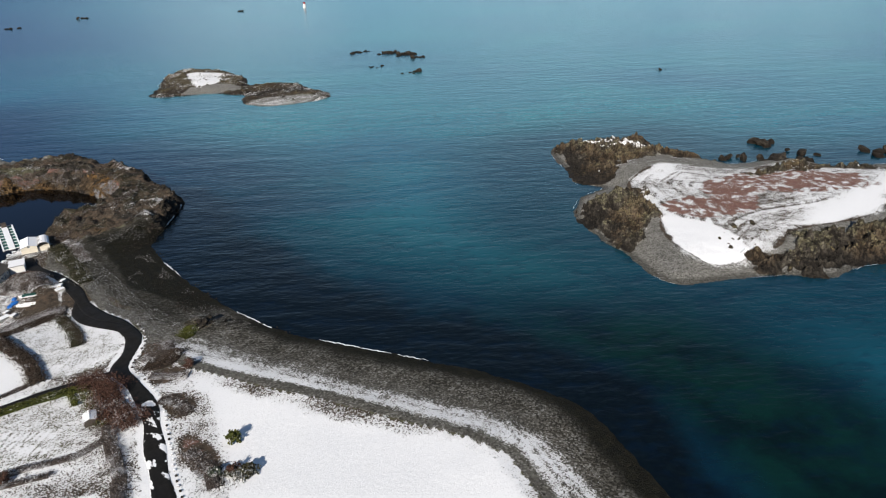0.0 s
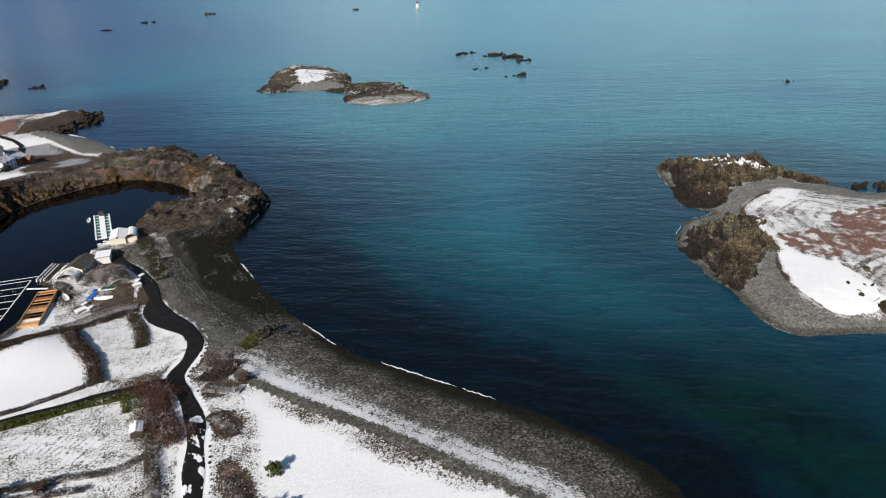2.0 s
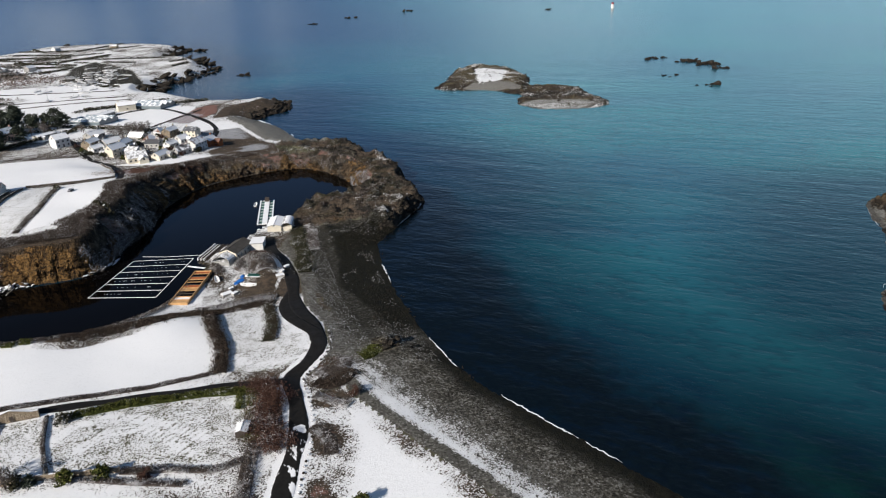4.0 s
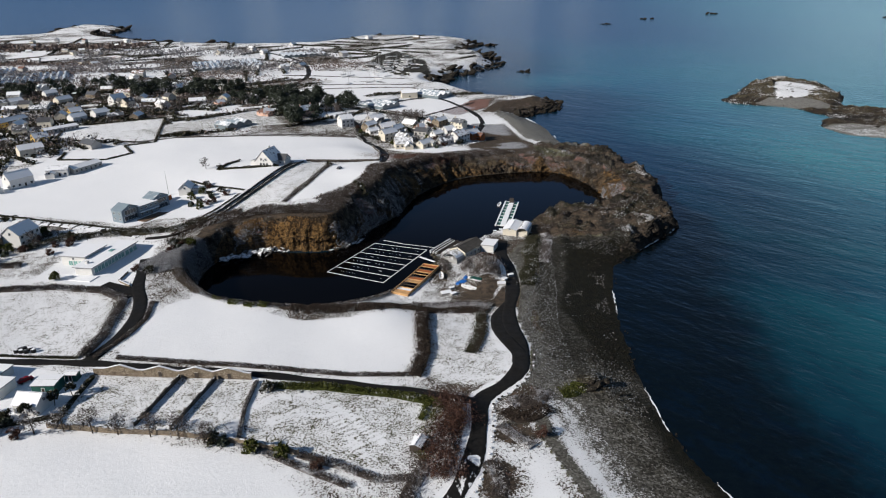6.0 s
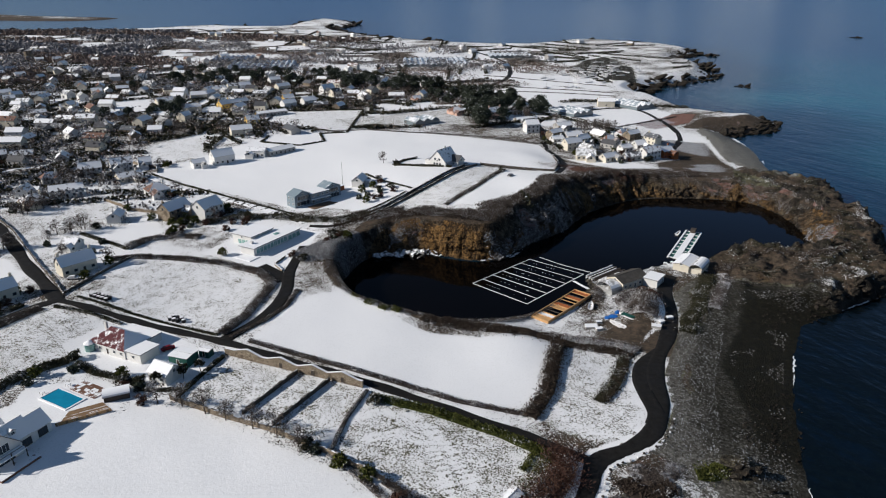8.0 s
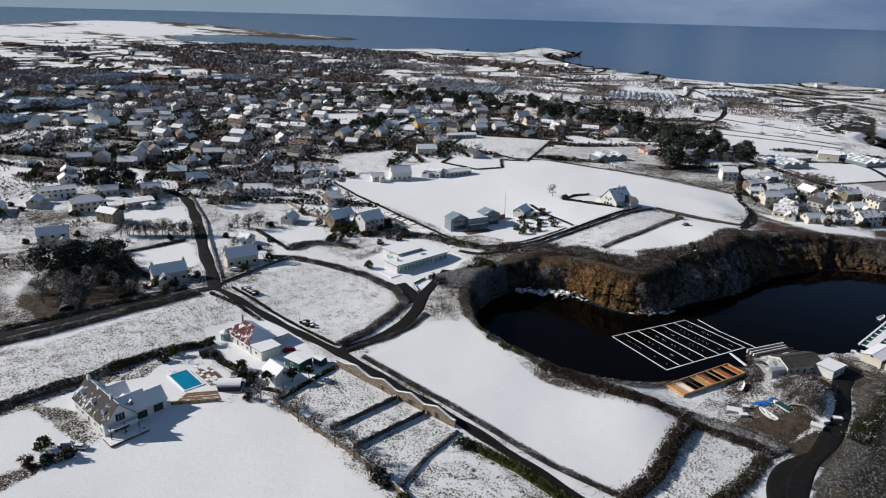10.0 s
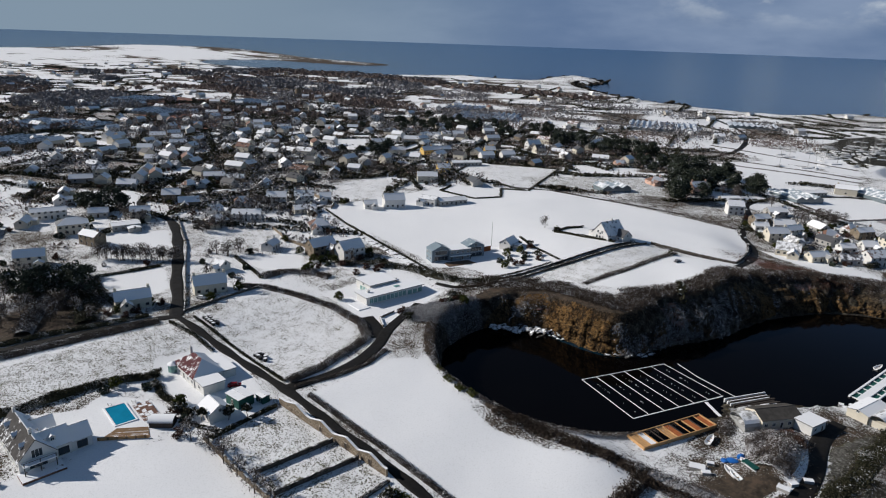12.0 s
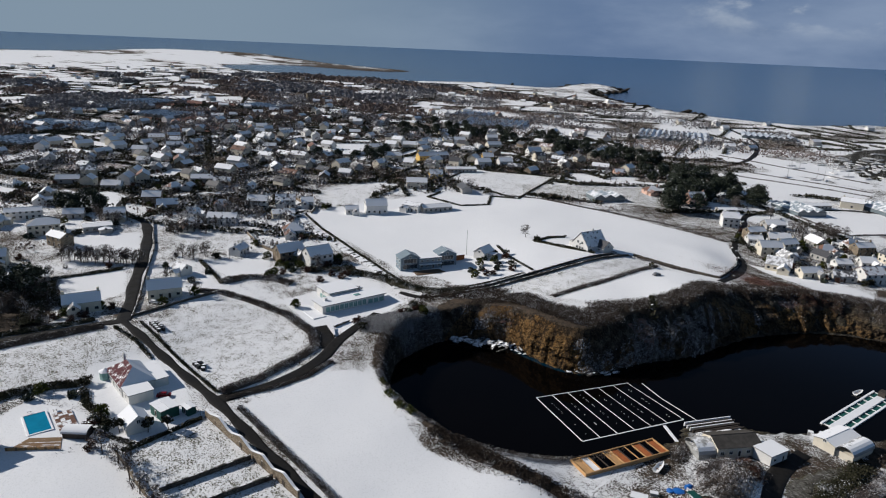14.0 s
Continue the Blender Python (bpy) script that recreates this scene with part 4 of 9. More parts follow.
def cliff():
    P, _ = along(np.vstack([QUARRY, QUARRY[:1]]), 0.7)
    T = np.gradient(P, axis=0)
    T /= np.linalg.norm(T, axis=1)[:, None] + 1e-9
    for _ in range(12):
        T = (np.roll(T, 1, 0) + T * 2 + np.roll(T, -1, 0)) / 4
    mid = QUARRY.mean(0)
    area = np.sum(QUARRY[:, 0] * np.roll(QUARRY[:, 1], -1) - QUARRY[:, 1] * np.roll(QUARRY[:, 0], -1))
    out = np.stack([T[:, 1], -T[:, 0]], 1) * (1 if area > 0 else -1)
    keep = ((P[:, 1] > 298) & (P[:, 0] < -6)) | (P[:, 1] > 392)
    first = int(np.argmax(keep & ~np.roll(keep, 1)))
    order = [(first + k) % len(P) for k in range(len(P))]
    idx = [i for i in order if keep[i]]
    B, N = P[idx], out[idx]
    n, rows = len(B), 26
    s = np.arange(n) * 0.7
    sheer = np.exp(-(((B[:, 0] + 66) / 25) ** 4)) * (B[:, 1] < 350)
    steep = (3.5 + 9 * ease(B[:, 1], 300, 335) * (1 - ease(B[:, 0], 0, 40)) + 3 * ease(B[:, 1], 380, 420)) * (1 - 0.68 * sheer)
    wide = steep * 1.15 + 4 - 3.0 * sheer
    calm = 1 - 0.75 * sheer
    topx, topy = B[:, 0] + N[:, 0] * (wide + 2 * sheer), B[:, 1] + N[:, 1] * (wide + 2 * sheer)
    top = level_many(topx, topy)
    end = ease(np.minimum(np.arange(n), n - 1 - np.arange(n)) * 0.7, 0, 12)
    co, att = [], []
    for k in range(rows + 1):
        v = k / rows
        z = -0.6 + (top * end + 0.5 + 0.6) * v
        col = fbm(s, z * 0.35 + 40, 5.5, 4, 101, 0.6)
        joint = np.floor(fbm(s, 0 * s + 7, 3.2, 2, 103) * 7) / 7
        led = fbm(s * 0.35, z * 1.6, 3.0, 3, 105)
        d = wide * (0.10 + 0.62 * v ** 1.5) + (col - 0.5) * 7.5 * calm * math.sin(math.pi * min(1, v + 0.12)) + (joint - 0.45) * 2.6 * (1 - v) ** 0.5 + (np.floor(led * 5) / 5 - 0.45) * 2.2 * math.sin(math.pi * v)
        d = d + (fbm(s, z * 1.3 + 90, 1.9, 3, 111, 0.6) - 0.5) * 3.4 * calm * min(1, 6 * (1 - v))
        d = d * (1 - v ** 6) + (wide + 1.0) * v ** 6
        if k == rows:
            z = top - 0.4
        co.append(np.stack([B[:, 0] + N[:, 0] * d, B[:, 1] + N[:, 1] * d, z], 1))
    co = np.concatenate(co)
    i = (np.arange(rows)[:, None] * n + np.arange(n - 1)[None, :]).ravel()
    quads = np.stack([i, i + 1, i + n + 1, i + n], 1)
    me = bpy.data.meshes.new("quarry_cliff")
    me.vertices.add(len(co))
    me.vertices.foreach_set("co", co.ravel())
    me.loops.add(quads.size)
    me.loops.foreach_set("vertex_index", quads.ravel().astype(np.int32))
    me.polygons.add(len(quads))
    me.polygons.foreach_set("loop_start", (np.arange(len(quads)) * 4).astype(np.int32))
    x, y, z = co.T
    n1, v = fbm(x + z * 2, y, 16, 4, 41), np.repeat(np.arange(rows + 1) / rows, n)
    # extra ochre towards the west alcove: brown rock, plus light put into its colour
    och = 0.35 * ease(n1, 0.3, 0.6) + (0.2 + 0.35 * ease(-x, 74, 84)) * (x < -35) * (y < 350) + np.exp(-(((x + 60) / 15) ** 4)) * (y < 350) + 0.9 * np.exp(-((x - 91) / 7) ** 2 - ((y - 416) / 15) ** 2) + 0.22 * ease(n1, 0.5, 0.62) * (y > 380) + 0.2 * ease(n1, 0.54, 0.64)
    grown = ease(fbm(x, y, 12, 4, 107) + 0.35 * (v - 0.5) - 0.5 * np.exp(-(((x + 60) / 14) ** 4)) * (y < 350), 0.5, 0.62)
    for k, val in dict(snow=0.06 + (n1 - 0.5) * 0.7, frost=(0.30 + 0.30 * ease(fbm(x + z, y - z, 9, 4, 109), 0.46, 0.66)) * (1 - 0.85 * np.exp(-(((x + 60) / 15) ** 4)) * (y < 350)), scrub=0.9 + 0 * x, shingle=0 * x, wet=0 * x, pale=0 * x, rock=1 - 0.75 * grown, heath=0.55 * ease(n1, 0.44, 0.58) * grown, ochre=np.clip(och, 0, 1)).items():
        me.attributes.new(k, "FLOAT", "POINT").data.foreach_set("value", val.astype(np.float32))
    me.update(calc_edges=True)
    if sum(p.normal.z for p in me.polygons) < 0:
        me.flip_normals()
    me.materials.append(M_LAND)
    me.shade_flat()
    CLIFF_POINTS.append((co[(grown > 0.4) & (v > 0.12) & (v < 0.97)]))
    CLIFF_POINTS.append(co[(y < 420) & ((x > -47) | (x < -84)) & (v > 0.04) & (v < 0.8)])
    return tagged(new("quarry_cliff", me), "broken ochre and brown quarry cliff with frost on its ledges", "cliff", kind="structure")


# ---- islands ----
ISLE = spline([(334, 285), (305, 250), (288, 228), (292, 212), (271, 211), (246, 195), (234, 171), (227, 151), (217, 130), (219, 119), (240, 105), (254, 94), (263, 82), (282, 78), (320, 60),
               (400, 70), (440, 110), (411, 139), (409, 167), (379, 183), (377, 204), (377, 235), (392, 255), (368, 274)], 4, True)
ISLE_SNOW = spline([(267, 164), (247, 146), (237, 126), (241, 114), (267, 106), (291, 108), (330, 92), (400, 92), (415, 117), (392, 157), (357, 172), (340, 206), (308, 206), (292, 197), (281, 183)], 4, True)
ISLE_ROCK = [[(324, 275), (348, 289), (360, 280), (376, 268), (392, 256), (371, 234), (350, 220), (332, 228), (304, 216), (294, 212), (285, 225), (303, 251)],
             [(369, 233), (379, 221), (398, 210), (410, 168), (392, 180), (376, 182), (373, 196), (361, 208), (355, 221)],
             [(254, 201), (274, 206), (287, 199), (296, 192), (280, 178), (269, 164), (254, 156), (236, 152), (226, 148), (234, 167), (232, 180), (240, 191)],
             [(246, 106), (256, 108), (270, 105), (284, 113), (294, 112), (300, 103), (308, 94), (330, 87), (318, 74), (288, 74), (271, 80), (256, 79), (251, 87), (256, 95), (243, 96)],
             [(351, 161), (378, 160), (400, 150), (420, 128), (410, 112), (392, 136), (367, 150), (347, 152)]]
ISLE_HEATH = [(275, 168), (296, 169), (306, 164), (330, 176), (345, 166), (372, 150), (392, 120), (380, 104), (344, 118), (342, 132), (323, 139), (303, 129), (288, 130), (276, 135), (272, 150)]
ISLE_DRIFT = [(255, 155), (266, 158), (270, 147), (271, 134), (266, 121), (255, 114), (245, 111), (237, 117), (236, 128), (237, 139)]


def isle_land(x, y):
    shore = inside(x, y, ISLE)
    rough, n1, n3 = fbm(x, y, 8, 5, 61, 0.62), fbm(x, y, 16, 4, 67), fbm(x, y, 3.2, 3, 75)
    edge = shore + (rough - 0.5) * 5
    h = np.where(edge > 0, 5.4 * (1 - np.exp(-np.maximum(edge, 0) / 17)), np.maximum(edge * 0.2, -6))
    rock = np.zeros(x.shape)
    for i, P in enumerate(ISLE_ROCK):
        rock = np.maximum(rock, ease(near(inside, x, y, np.array(P, float), -99, 12) + (n1 - 0.5) * 16 + (rough - 0.5) * 14 - 1.5, -1.0, 1.5))
    reef = ease(-(x - 316), 0, 14) * ease(y, 205, 214)                      # low weedy rock before the point
    sheetd = fbm(0.55 * x + 0.83 * y, (0.83 * x - 0.55 * y) * 0.4, 5.5, 4, 71, 0.6)   # upended beds, broken in steps
    block = np.floor(sheetd * 7) / 7 + 0.35 * (sheetd - 0.5)
    crown = (block - 0.42) * 9.0 + (rough - 0.42) * 4.5 + (np.abs(n3 - 0.5) - 0.1) * 9.0
    h = h + rock * crown * (1 - 0.7 * reef) * ease(edge, -1, 5) - 1.6 * rock * reef * ease(edge, 2, 8)
    h = np.where(edge > 0, np.maximum(h, 0.15), h)
    white = inside(x, y, ISLE_SNOW)
    drift = ease(near(inside, x, y, np.array(ISLE_DRIFT, float), -99, 12) + (n1 - 0.5) * 4, -1, 1.5)
    lines = vnoise(white / 1.6, (x + y) / 40, 77) - 0.5                     # drifts lie in lines along the shore
    snow = ease(white + (n1 - 0.5) * 7, -2, 3) * (0.50 + 0.4 * (n1 - 0.4) + 0.3 * lines + 0.6 * drift + 0.45 * np.exp(-(((x - 330) / 60) ** 2 + ((y - 104) / 8) ** 2)) + 0.25 * np.exp(-(((x - 325) / 26) ** 2 + ((y - 205) / 12) ** 2)))
    moor = ease(near(inside, x, y, np.array(ISLE_HEATH, float), -99, 20) + (n1 - 0.5) * 22 + (n3 - 0.5) * 9, 0, 5)
    snow = snow - moor * (0.03 + 0.36 * ease(n3 + 0.6 * (n1 - 0.5), 0.36, 0.6)) - rock * 0.75
    patch = np.exp(-(((x - 358 + 0.6 * (y - 248)) / 8) ** 2 + ((y - 248) / 16) ** 2))
    snow = snow + rock * 1.3 * ease(patch + (rough - 0.5) * 1.6 + (n3 - 0.5) * 0.8, 0.42, 0.62) + rock * 0.62 * ease(n1, 0.46, 0.6) * ease(h, 2.5, 5)
    grey = ease(-white + (n1 - 0.5) * 3, -2.5, 0.8) * (1 - rock)
    snow = np.where(grey > 0.6, 0.14 + 0.55 * (n1 - 0.5) + 0.45 * lines * ease(shore, 9, 16) + 0.2 * ease(white, -6, 0), snow)
    low = 1 - ease(h + (rough - 0.5) * 4, 1.2, 3.6)
    return h, dict(snow=snow, scrub=0.8 + 0 * x, shingle=grey, wet=grey * (1 - ease(shore, 1, 4)) * 0.6, rock=rock, heath=moor, ochre=rock * 0.25 * ease(n1, 0.48, 0.6), frost=0.5 * rock * ease(n1, 0.46, 0.6) * (1 - low),
                   pale=0.9 * grey, tide=np.clip(rock * np.maximum(low, 0.8 * reef), 0, 1), lichen=rock * (0.25 + 0.6 * ease(h, 3, 6)))


isle, _ = sheet("island", np.arange(205, 446, 0.8), np.arange(50, 300, 0.8), isle_land, M_LAND, True)
tagged(isle, "low tidal island with snow, russet heath, shingle and dark crags", "island", kind="structure")
ISLET = spline([(220, 732), (244, 780), (272, 838), (310, 895), (346, 847), (343, 771), (322, 700), (358, 679), (352, 625), (347, 584), (311, 571), (282, 584), (266, 618), (290, 655), (275, 697), (250, 712)], 4, True)


def islet_land(x, y):
    shore = inside(x, y, ISLET)
    rough, n1 = fbm(x, y, 14, 5, 81, 0.62), fbm(x, y, 22, 4, 87)
    edge = shore + (rough - 0.5) * 16
    top = 3.6 * ease(y, 690, 740) + 1.8
    h = np.where(edge > 0, top * (1 - np.exp(-np.maximum(edge, 0) / 16)), np.maximum(edge * 0.3, -6))
    hollow = near(inside, x, y, np.array([(264, 724), (284, 790), (300, 832), (330, 816), (316, 770), (296, 732)], float), -99, 30) + (rough - 0.5) * 22
    sand = near(inside, x, y, np.array([(264, 612), (286, 622), (318, 612), (342, 590), (312, 568), (282, 580)], float), -99, 30) + (rough - 0.5) * 8
    apron = near(inside, x, y, np.array([(246, 716), (262, 735), (296, 730), (318, 700), (294, 690), (270, 696)], float), -99, 30) + (n1 - 0.5) * 8
    soft = np.maximum(ease(hollow, -2, 2), np.maximum(ease(sand, -2, 2), ease(apron, -2, 2)))
    rock = 1 - soft
    steps_ = np.floor(fbm(0.6 * x + 0.8 * y, (0.8 * x - 0.6 * y) * 0.4, 15, 4, 83, 0.6) * 7) / 7
    h = h + rock * ((steps_ - 0.40) * 8 + (rough - 0.45) * 5) * ease(edge, 0, 7)
    h = np.where(edge > 0, np.maximum(h, 0.2), h)
    snow = ease(hollow, -1, 2) * (0.75 + 0.9 * (n1 - 0.5)) + ease(sand, 0, 5) * (0.40 + 0.5 * (n1 - 0.5)) + rock * (0.18 + 1.0 * (n1 - 0.45))
    return h, dict(snow=snow, scrub=0 * x, shingle=np.maximum(ease(sand, -2, 2), ease(apron, -2, 2)), wet=0 * x, rock=rock, heath=0 * x, ochre=rock * 0.15, pale=np.maximum(ease(sand, -2, 2), ease(apron, -2, 2)), frost=0.4 * rock,
                   tide=rock * (1 - ease(h + (rough - 0.5) * 3, 0.6, 2.2)), lichen=rock * 0.6 * ease(h, 2, 4))


islet, _ = sheet("islet", np.arange(200, 400, 2.5), np.arange(560, 910, 2.5), islet_land, M_LAND, True)
tagged(islet, "distant rocky islet with snow in its hollow", "island", kind="structure")

# ---- sea and quarry water ----
def sea_sheet():
    bm = bmesh.new()
    ring, rad = [], [0.0] + list(np.cumsum(1.5 * 1.045 ** np.arange(200)))
    rad = [r for r in rad if r < 700]
    while rad[-1] < 4850:
        rad.append(rad[-1] * 1.06)
    rad[-1] = 4850
    n = 180
    rows = []
    for r in rad[1:]:
        rows.append([(40 + r * math.cos(2 * math.pi * k / n), 150 + r * math.sin(2 * math.pi * k / n)) for k in range(n)])
    P = np.array([(40, 150)] + [p for row in rows for p in row], float)
    Z = dish(P[:, 0], P[:, 1])
    vs = [bm.verts.new((a, b, c)) for (a, b), c in zip(P, Z)]
    for k in range(n):
        bm.faces.new((vs[0], vs[1 + k], vs[1 + (k + 1) % n]))
    for r in range(len(rows) - 1):
        for k in range(n):
            a, b = 1 + r * n, 1 + (r + 1) * n
            bm.faces.new((vs[a + k], vs[b + k], vs[b + (k + 1) % n], vs[a + (k + 1) % n]))
    me = bpy.data.meshes.new("sea")
    bm.to_mesh(me)
    bm.free()
    dc = -inside(P[:, 0], P[:, 1], COAST)
    di = -inside(P[:, 0], P[:, 1], ISLE)
    y_, nw = P[:, 1], fbm(P[:, 0], P[:, 1], 30, 4, 131)
    reach = np.interp(y_, [40, 110, 150, 200, 300, 360, 430], [18, 22, 30, 48, 50, 26, 8])      # width of the weed beds off the beach
    weed = (1 - ease(dc + (nw - 0.5) * 22, 0.55 * reach, 1.35 * reach)) * (P[:, 0] > 40) * (y_ < 520) * (y_ > -60) 
    green = ease(dc, 12, 30) * (1 - ease(dc + (nw - 0.5) * 40, 42, 105)) * (1 - ease(y_, 105, 190)) * (P[:, 0] > 40)
    me.attributes.new("weed", "FLOAT", "POINT").data.foreach_set("value", weed.astype(np.float32))
    me.attributes.new("green", "FLOAT", "POINT").data.foreach_set("value", green.astype(np.float32))
    me.attributes.new("shoal", "FLOAT", "POINT").data.foreach_set("value", np.maximum(1 - ease(dc, 30, 150), 0.85 * (1 - ease(di, 15, 110))).astype(np.float32))
    off = ease(np.hypot(P[:, 0] - 40, P[:, 1] - 150), 700, 1500) * (1 - ease(P[:, 0], 100, 900))
    me.attributes.new("deep", "FLOAT", "POINT").data.foreach_set("value", off.astype(np.float32))
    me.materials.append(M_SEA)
    me.polygons.foreach_set("use_smooth", np.ones(len(me.polygons), bool))
    return tagged(new("sea", me), "rippled blue-green sea", "sea", kind="structure")


sea = sea_sheet()


def add_mesh(name, bm, mat):
    me = bpy.data.meshes.new(name)
    bm.normal_update()
    bm.to_mesh(me)
    bm.free()
    for m in (mat if isinstance(mat, (list, tuple)) else [mat]):
        me.materials.append(m)
    return me


def along(P, step):
    P = np.asarray(P, float)
    seg = np.hypot(*np.diff(P, axis=0).T)
    s = np.concatenate([[0], np.cumsum(seg)])
    t = np.arange(0, s[-1], step)
    return np.stack([np.interp(t, s, P[:, 0]), np.interp(t, s, P[:, 1])], 1), s[-1]


cliff()
lake_bm = bmesh.new()
cx, cy = QUARRY.mean(0)
lake_bm.faces.new([lake_bm.verts.new((x + 2.0 * np.sign(x - cx), y + 2.0 * np.sign(y - cy), 0.16)) for x, y in QUARRY][::-1])
bmesh.ops.triangulate(lake_bm, faces=lake_bm.faces[:])
for f in lake_bm.faces:
    if f.normal.z < 0:
        f.normal_flip()
lake = tagged(new("quarry_lake", add_mesh("quarry_lake", lake_bm, M_LAKE)), "still dark water filling an old quarry", "lake", kind="structure")


def road_strip(name, half, slush, P):
    """A metalled strip that lies on the ground along the line P."""
    cover = []
    bm = bmesh.new()
    cols = [-1.0, -0.86, -0.5, 0.0, 0.5, 0.86, 1.0]
    P = np.array([P[0]] + [p for a, b in zip(P[:-1], P[1:]) for p in np.linspace(a, b, max(2, int(np.hypot(*(b - a)) / 2.0) + 1))[1:]])
    T = np.gradient(P, axis=0)
    T /= np.linalg.norm(T, axis=1)[:, None] + 1e-9
    rows, verge, slushy = [], [], []
    for (x, y), (tx, ty) in zip(P, T):
        row = []
        wob = 0.35 * math.sin(x * 0.31 + y * 0.23)
        for c in cols:
            px, py = x - ty * c * (half + wob), y + tx * c * (half + wob)
            row.append(bm.verts.new((px, py, max(level(px, py), level(x, y) - 0.4) + (0.16 if abs(c) < 1 else -0.12))))
            verge.append((1.0 if abs(c) > 0.95 else 0.38 if abs(c) > 0.8 else 0.0) * (1.0 if name == "beach_road" and y < 222 else 0.55))
            slushy.append(slush + (0.5 if name == "beach_road" and 135 < y < 180 and abs(c) < 0.9 else 0))
        rows.append(row)
    for a, b in zip(rows[:-1], rows[1:]):
        for i in range(len(cols) - 1):
            f = bm.faces.new((a[i + 1], a[i], b[i], b[i + 1]))
            f.smooth = True
    me = add_mesh(name, bm, M_ROAD)
    me.attributes.new("verge", "FLOAT", "POINT").data.foreach_set("value", np.array(verge, np.float32))
    me.attributes.new("slush", "FLOAT", "POINT").data.foreach_set("value", np.array(slushy, np.float32))
    if me.polygons[0].normal.z < 0:
        me.flip_normals()
    return tagged(new(name, me), "narrow dark wet asphalt lane with snowy verges", "road", kind="structure")


for k, (half, slush, pts) in ROADS.items():
    road_strip(k, half, slush, LINES[k])

# ---- tools for things ----
level_np = level_many


def thing(name, m, label, category, group=""):
    ob = new(name)
    ob.matrix_basis = m
    return tagged(ob, label, category, group)


def part(name, bm, mat, parent, label=""):
    ob = new(name, add_mesh(name, bm, mat))
    ob.parent = parent
    return tagged(ob, label)


def box(bm, x0, x1, y0, y1, z0, z1, taper=0.0):
    v = [bm.verts.new(p) for p in ((x0, y0, z0), (x1, y0, z0), (x1, y1, z0), (x0, y1, z0),
                                   (x0 + taper, y0 + taper, z1), (x1 - taper, y0 + taper, z1), (x1 - taper, y1 - taper, z1), (x0 + taper, y1 - taper, z1))]
    for f in ((3, 2, 1, 0), (4, 5, 6, 7), (0, 1, 5, 4), (1, 2, 6, 5), (2, 3, 7, 6), (3, 0, 4, 7)):
        bm.faces.new([v[i] for i in f])
    return v


def boxed(*args, bevel=0.0):
    bm = bmesh.new()
    box(bm, *args)
    if bevel:
        bmesh.ops.bevel(bm, geom=bm.edges[:], offset=bevel, segments=2, affect="EDGES")
    return bm


def solid(bm, quads, thick):
    """Adds slabs: each quad of corner points, thickened downwards along its normal."""
    for q in quads:
        p = [Vector(c) for c in q]
        n = (p[1] - p[0]).cross(p[-1] - p[0]).normalized()
        if n.z < 0:
            p.reverse()
            n = -n
        top, bot = [bm.verts.new(c) for c in p], [bm.verts.new(c - n * thick) for c in p]
        bm.faces.new(top)
        bm.faces.new(bot[::-1])
        k = len(p)
        for i in range(k):
            bm.faces.new((bot[i], bot[(i + 1) % k], top[(i + 1) % k], top[i]))


def tube(bm, a, b, r0, r1, n=6):
    a, b = Vector(a), Vector(b)
    w = (b - a).normalized()
    u = w.orthogonal().normalized()
    v = w.cross(u)
    ra = [bm.verts.new(a + (u * math.cos(2 * math.pi * i / n) + v * math.sin(2 * math.pi * i / n)) * r0) for i in range(n)]
    rb = [bm.verts.new(b + (u * math.cos(2 * math.pi * i / n) + v * math.sin(2 * math.pi * i / n)) * r1) for i in range(n)]
    for i in range(n):
        bm.faces.new((ra[i], ra[(i + 1) % n], rb[(i + 1) % n], rb[i]))
    bm.faces.new(ra[::-1])
    bm.faces.new(rb)


def leaf_mesh(name, C, size, mat, rs, flat=0.0):
    """Many small leaf or twig clumps: one crossed quad at each centre of C."""
    thin = 0.32 if mat in (M_SCRUB, M_RUSSET, M_FROST) else 1.0   # twigs are narrow, leaf clumps broad
    n = len(C)
    a = rs.normal(size=(n, 3))
    a[:, 2] *= (1 - flat)
    a /= np.linalg.norm(a, axis=1)[:, None]
    b = np.cross(a, rs.normal(size=(n, 3)))
    b /= np.linalg.norm(b, axis=1)[:, None] + 1e-9
    s = np.broadcast_to(np.asarray(size, float), (n,))[:, None] * rs.uniform(0.6, 1.3, (n, 1))
    k = rs.uniform(0.5, 1.0, (n, 1)) * thin
    s = s * (1.35 if thin < 1 else 1.0)
    co = np.stack([C - a * s - b * s * k * 0.4, C - a * s * 0.2 + b * s * k, C + a * s + b * s * 0.3 * thin, C + a * s * 0.3 - b * s * k], 1).reshape(-1, 3)
    me = bpy.data.meshes.new(name)
    me.vertices.add(len(co))
    me.vertices.foreach_set("co", co.ravel())
    me.loops.add(n * 4)
    me.loops.foreach_set("vertex_index", np.arange(n * 4, dtype=np.int32))
    me.polygons.add(n)
    me.polygons.foreach_set("loop_start", (np.arange(n) * 4).astype(np.int32))
    me.update(calc_edges=True)
    me.materials.append(mat)
    return me


RS = np.random.RandomState(7)


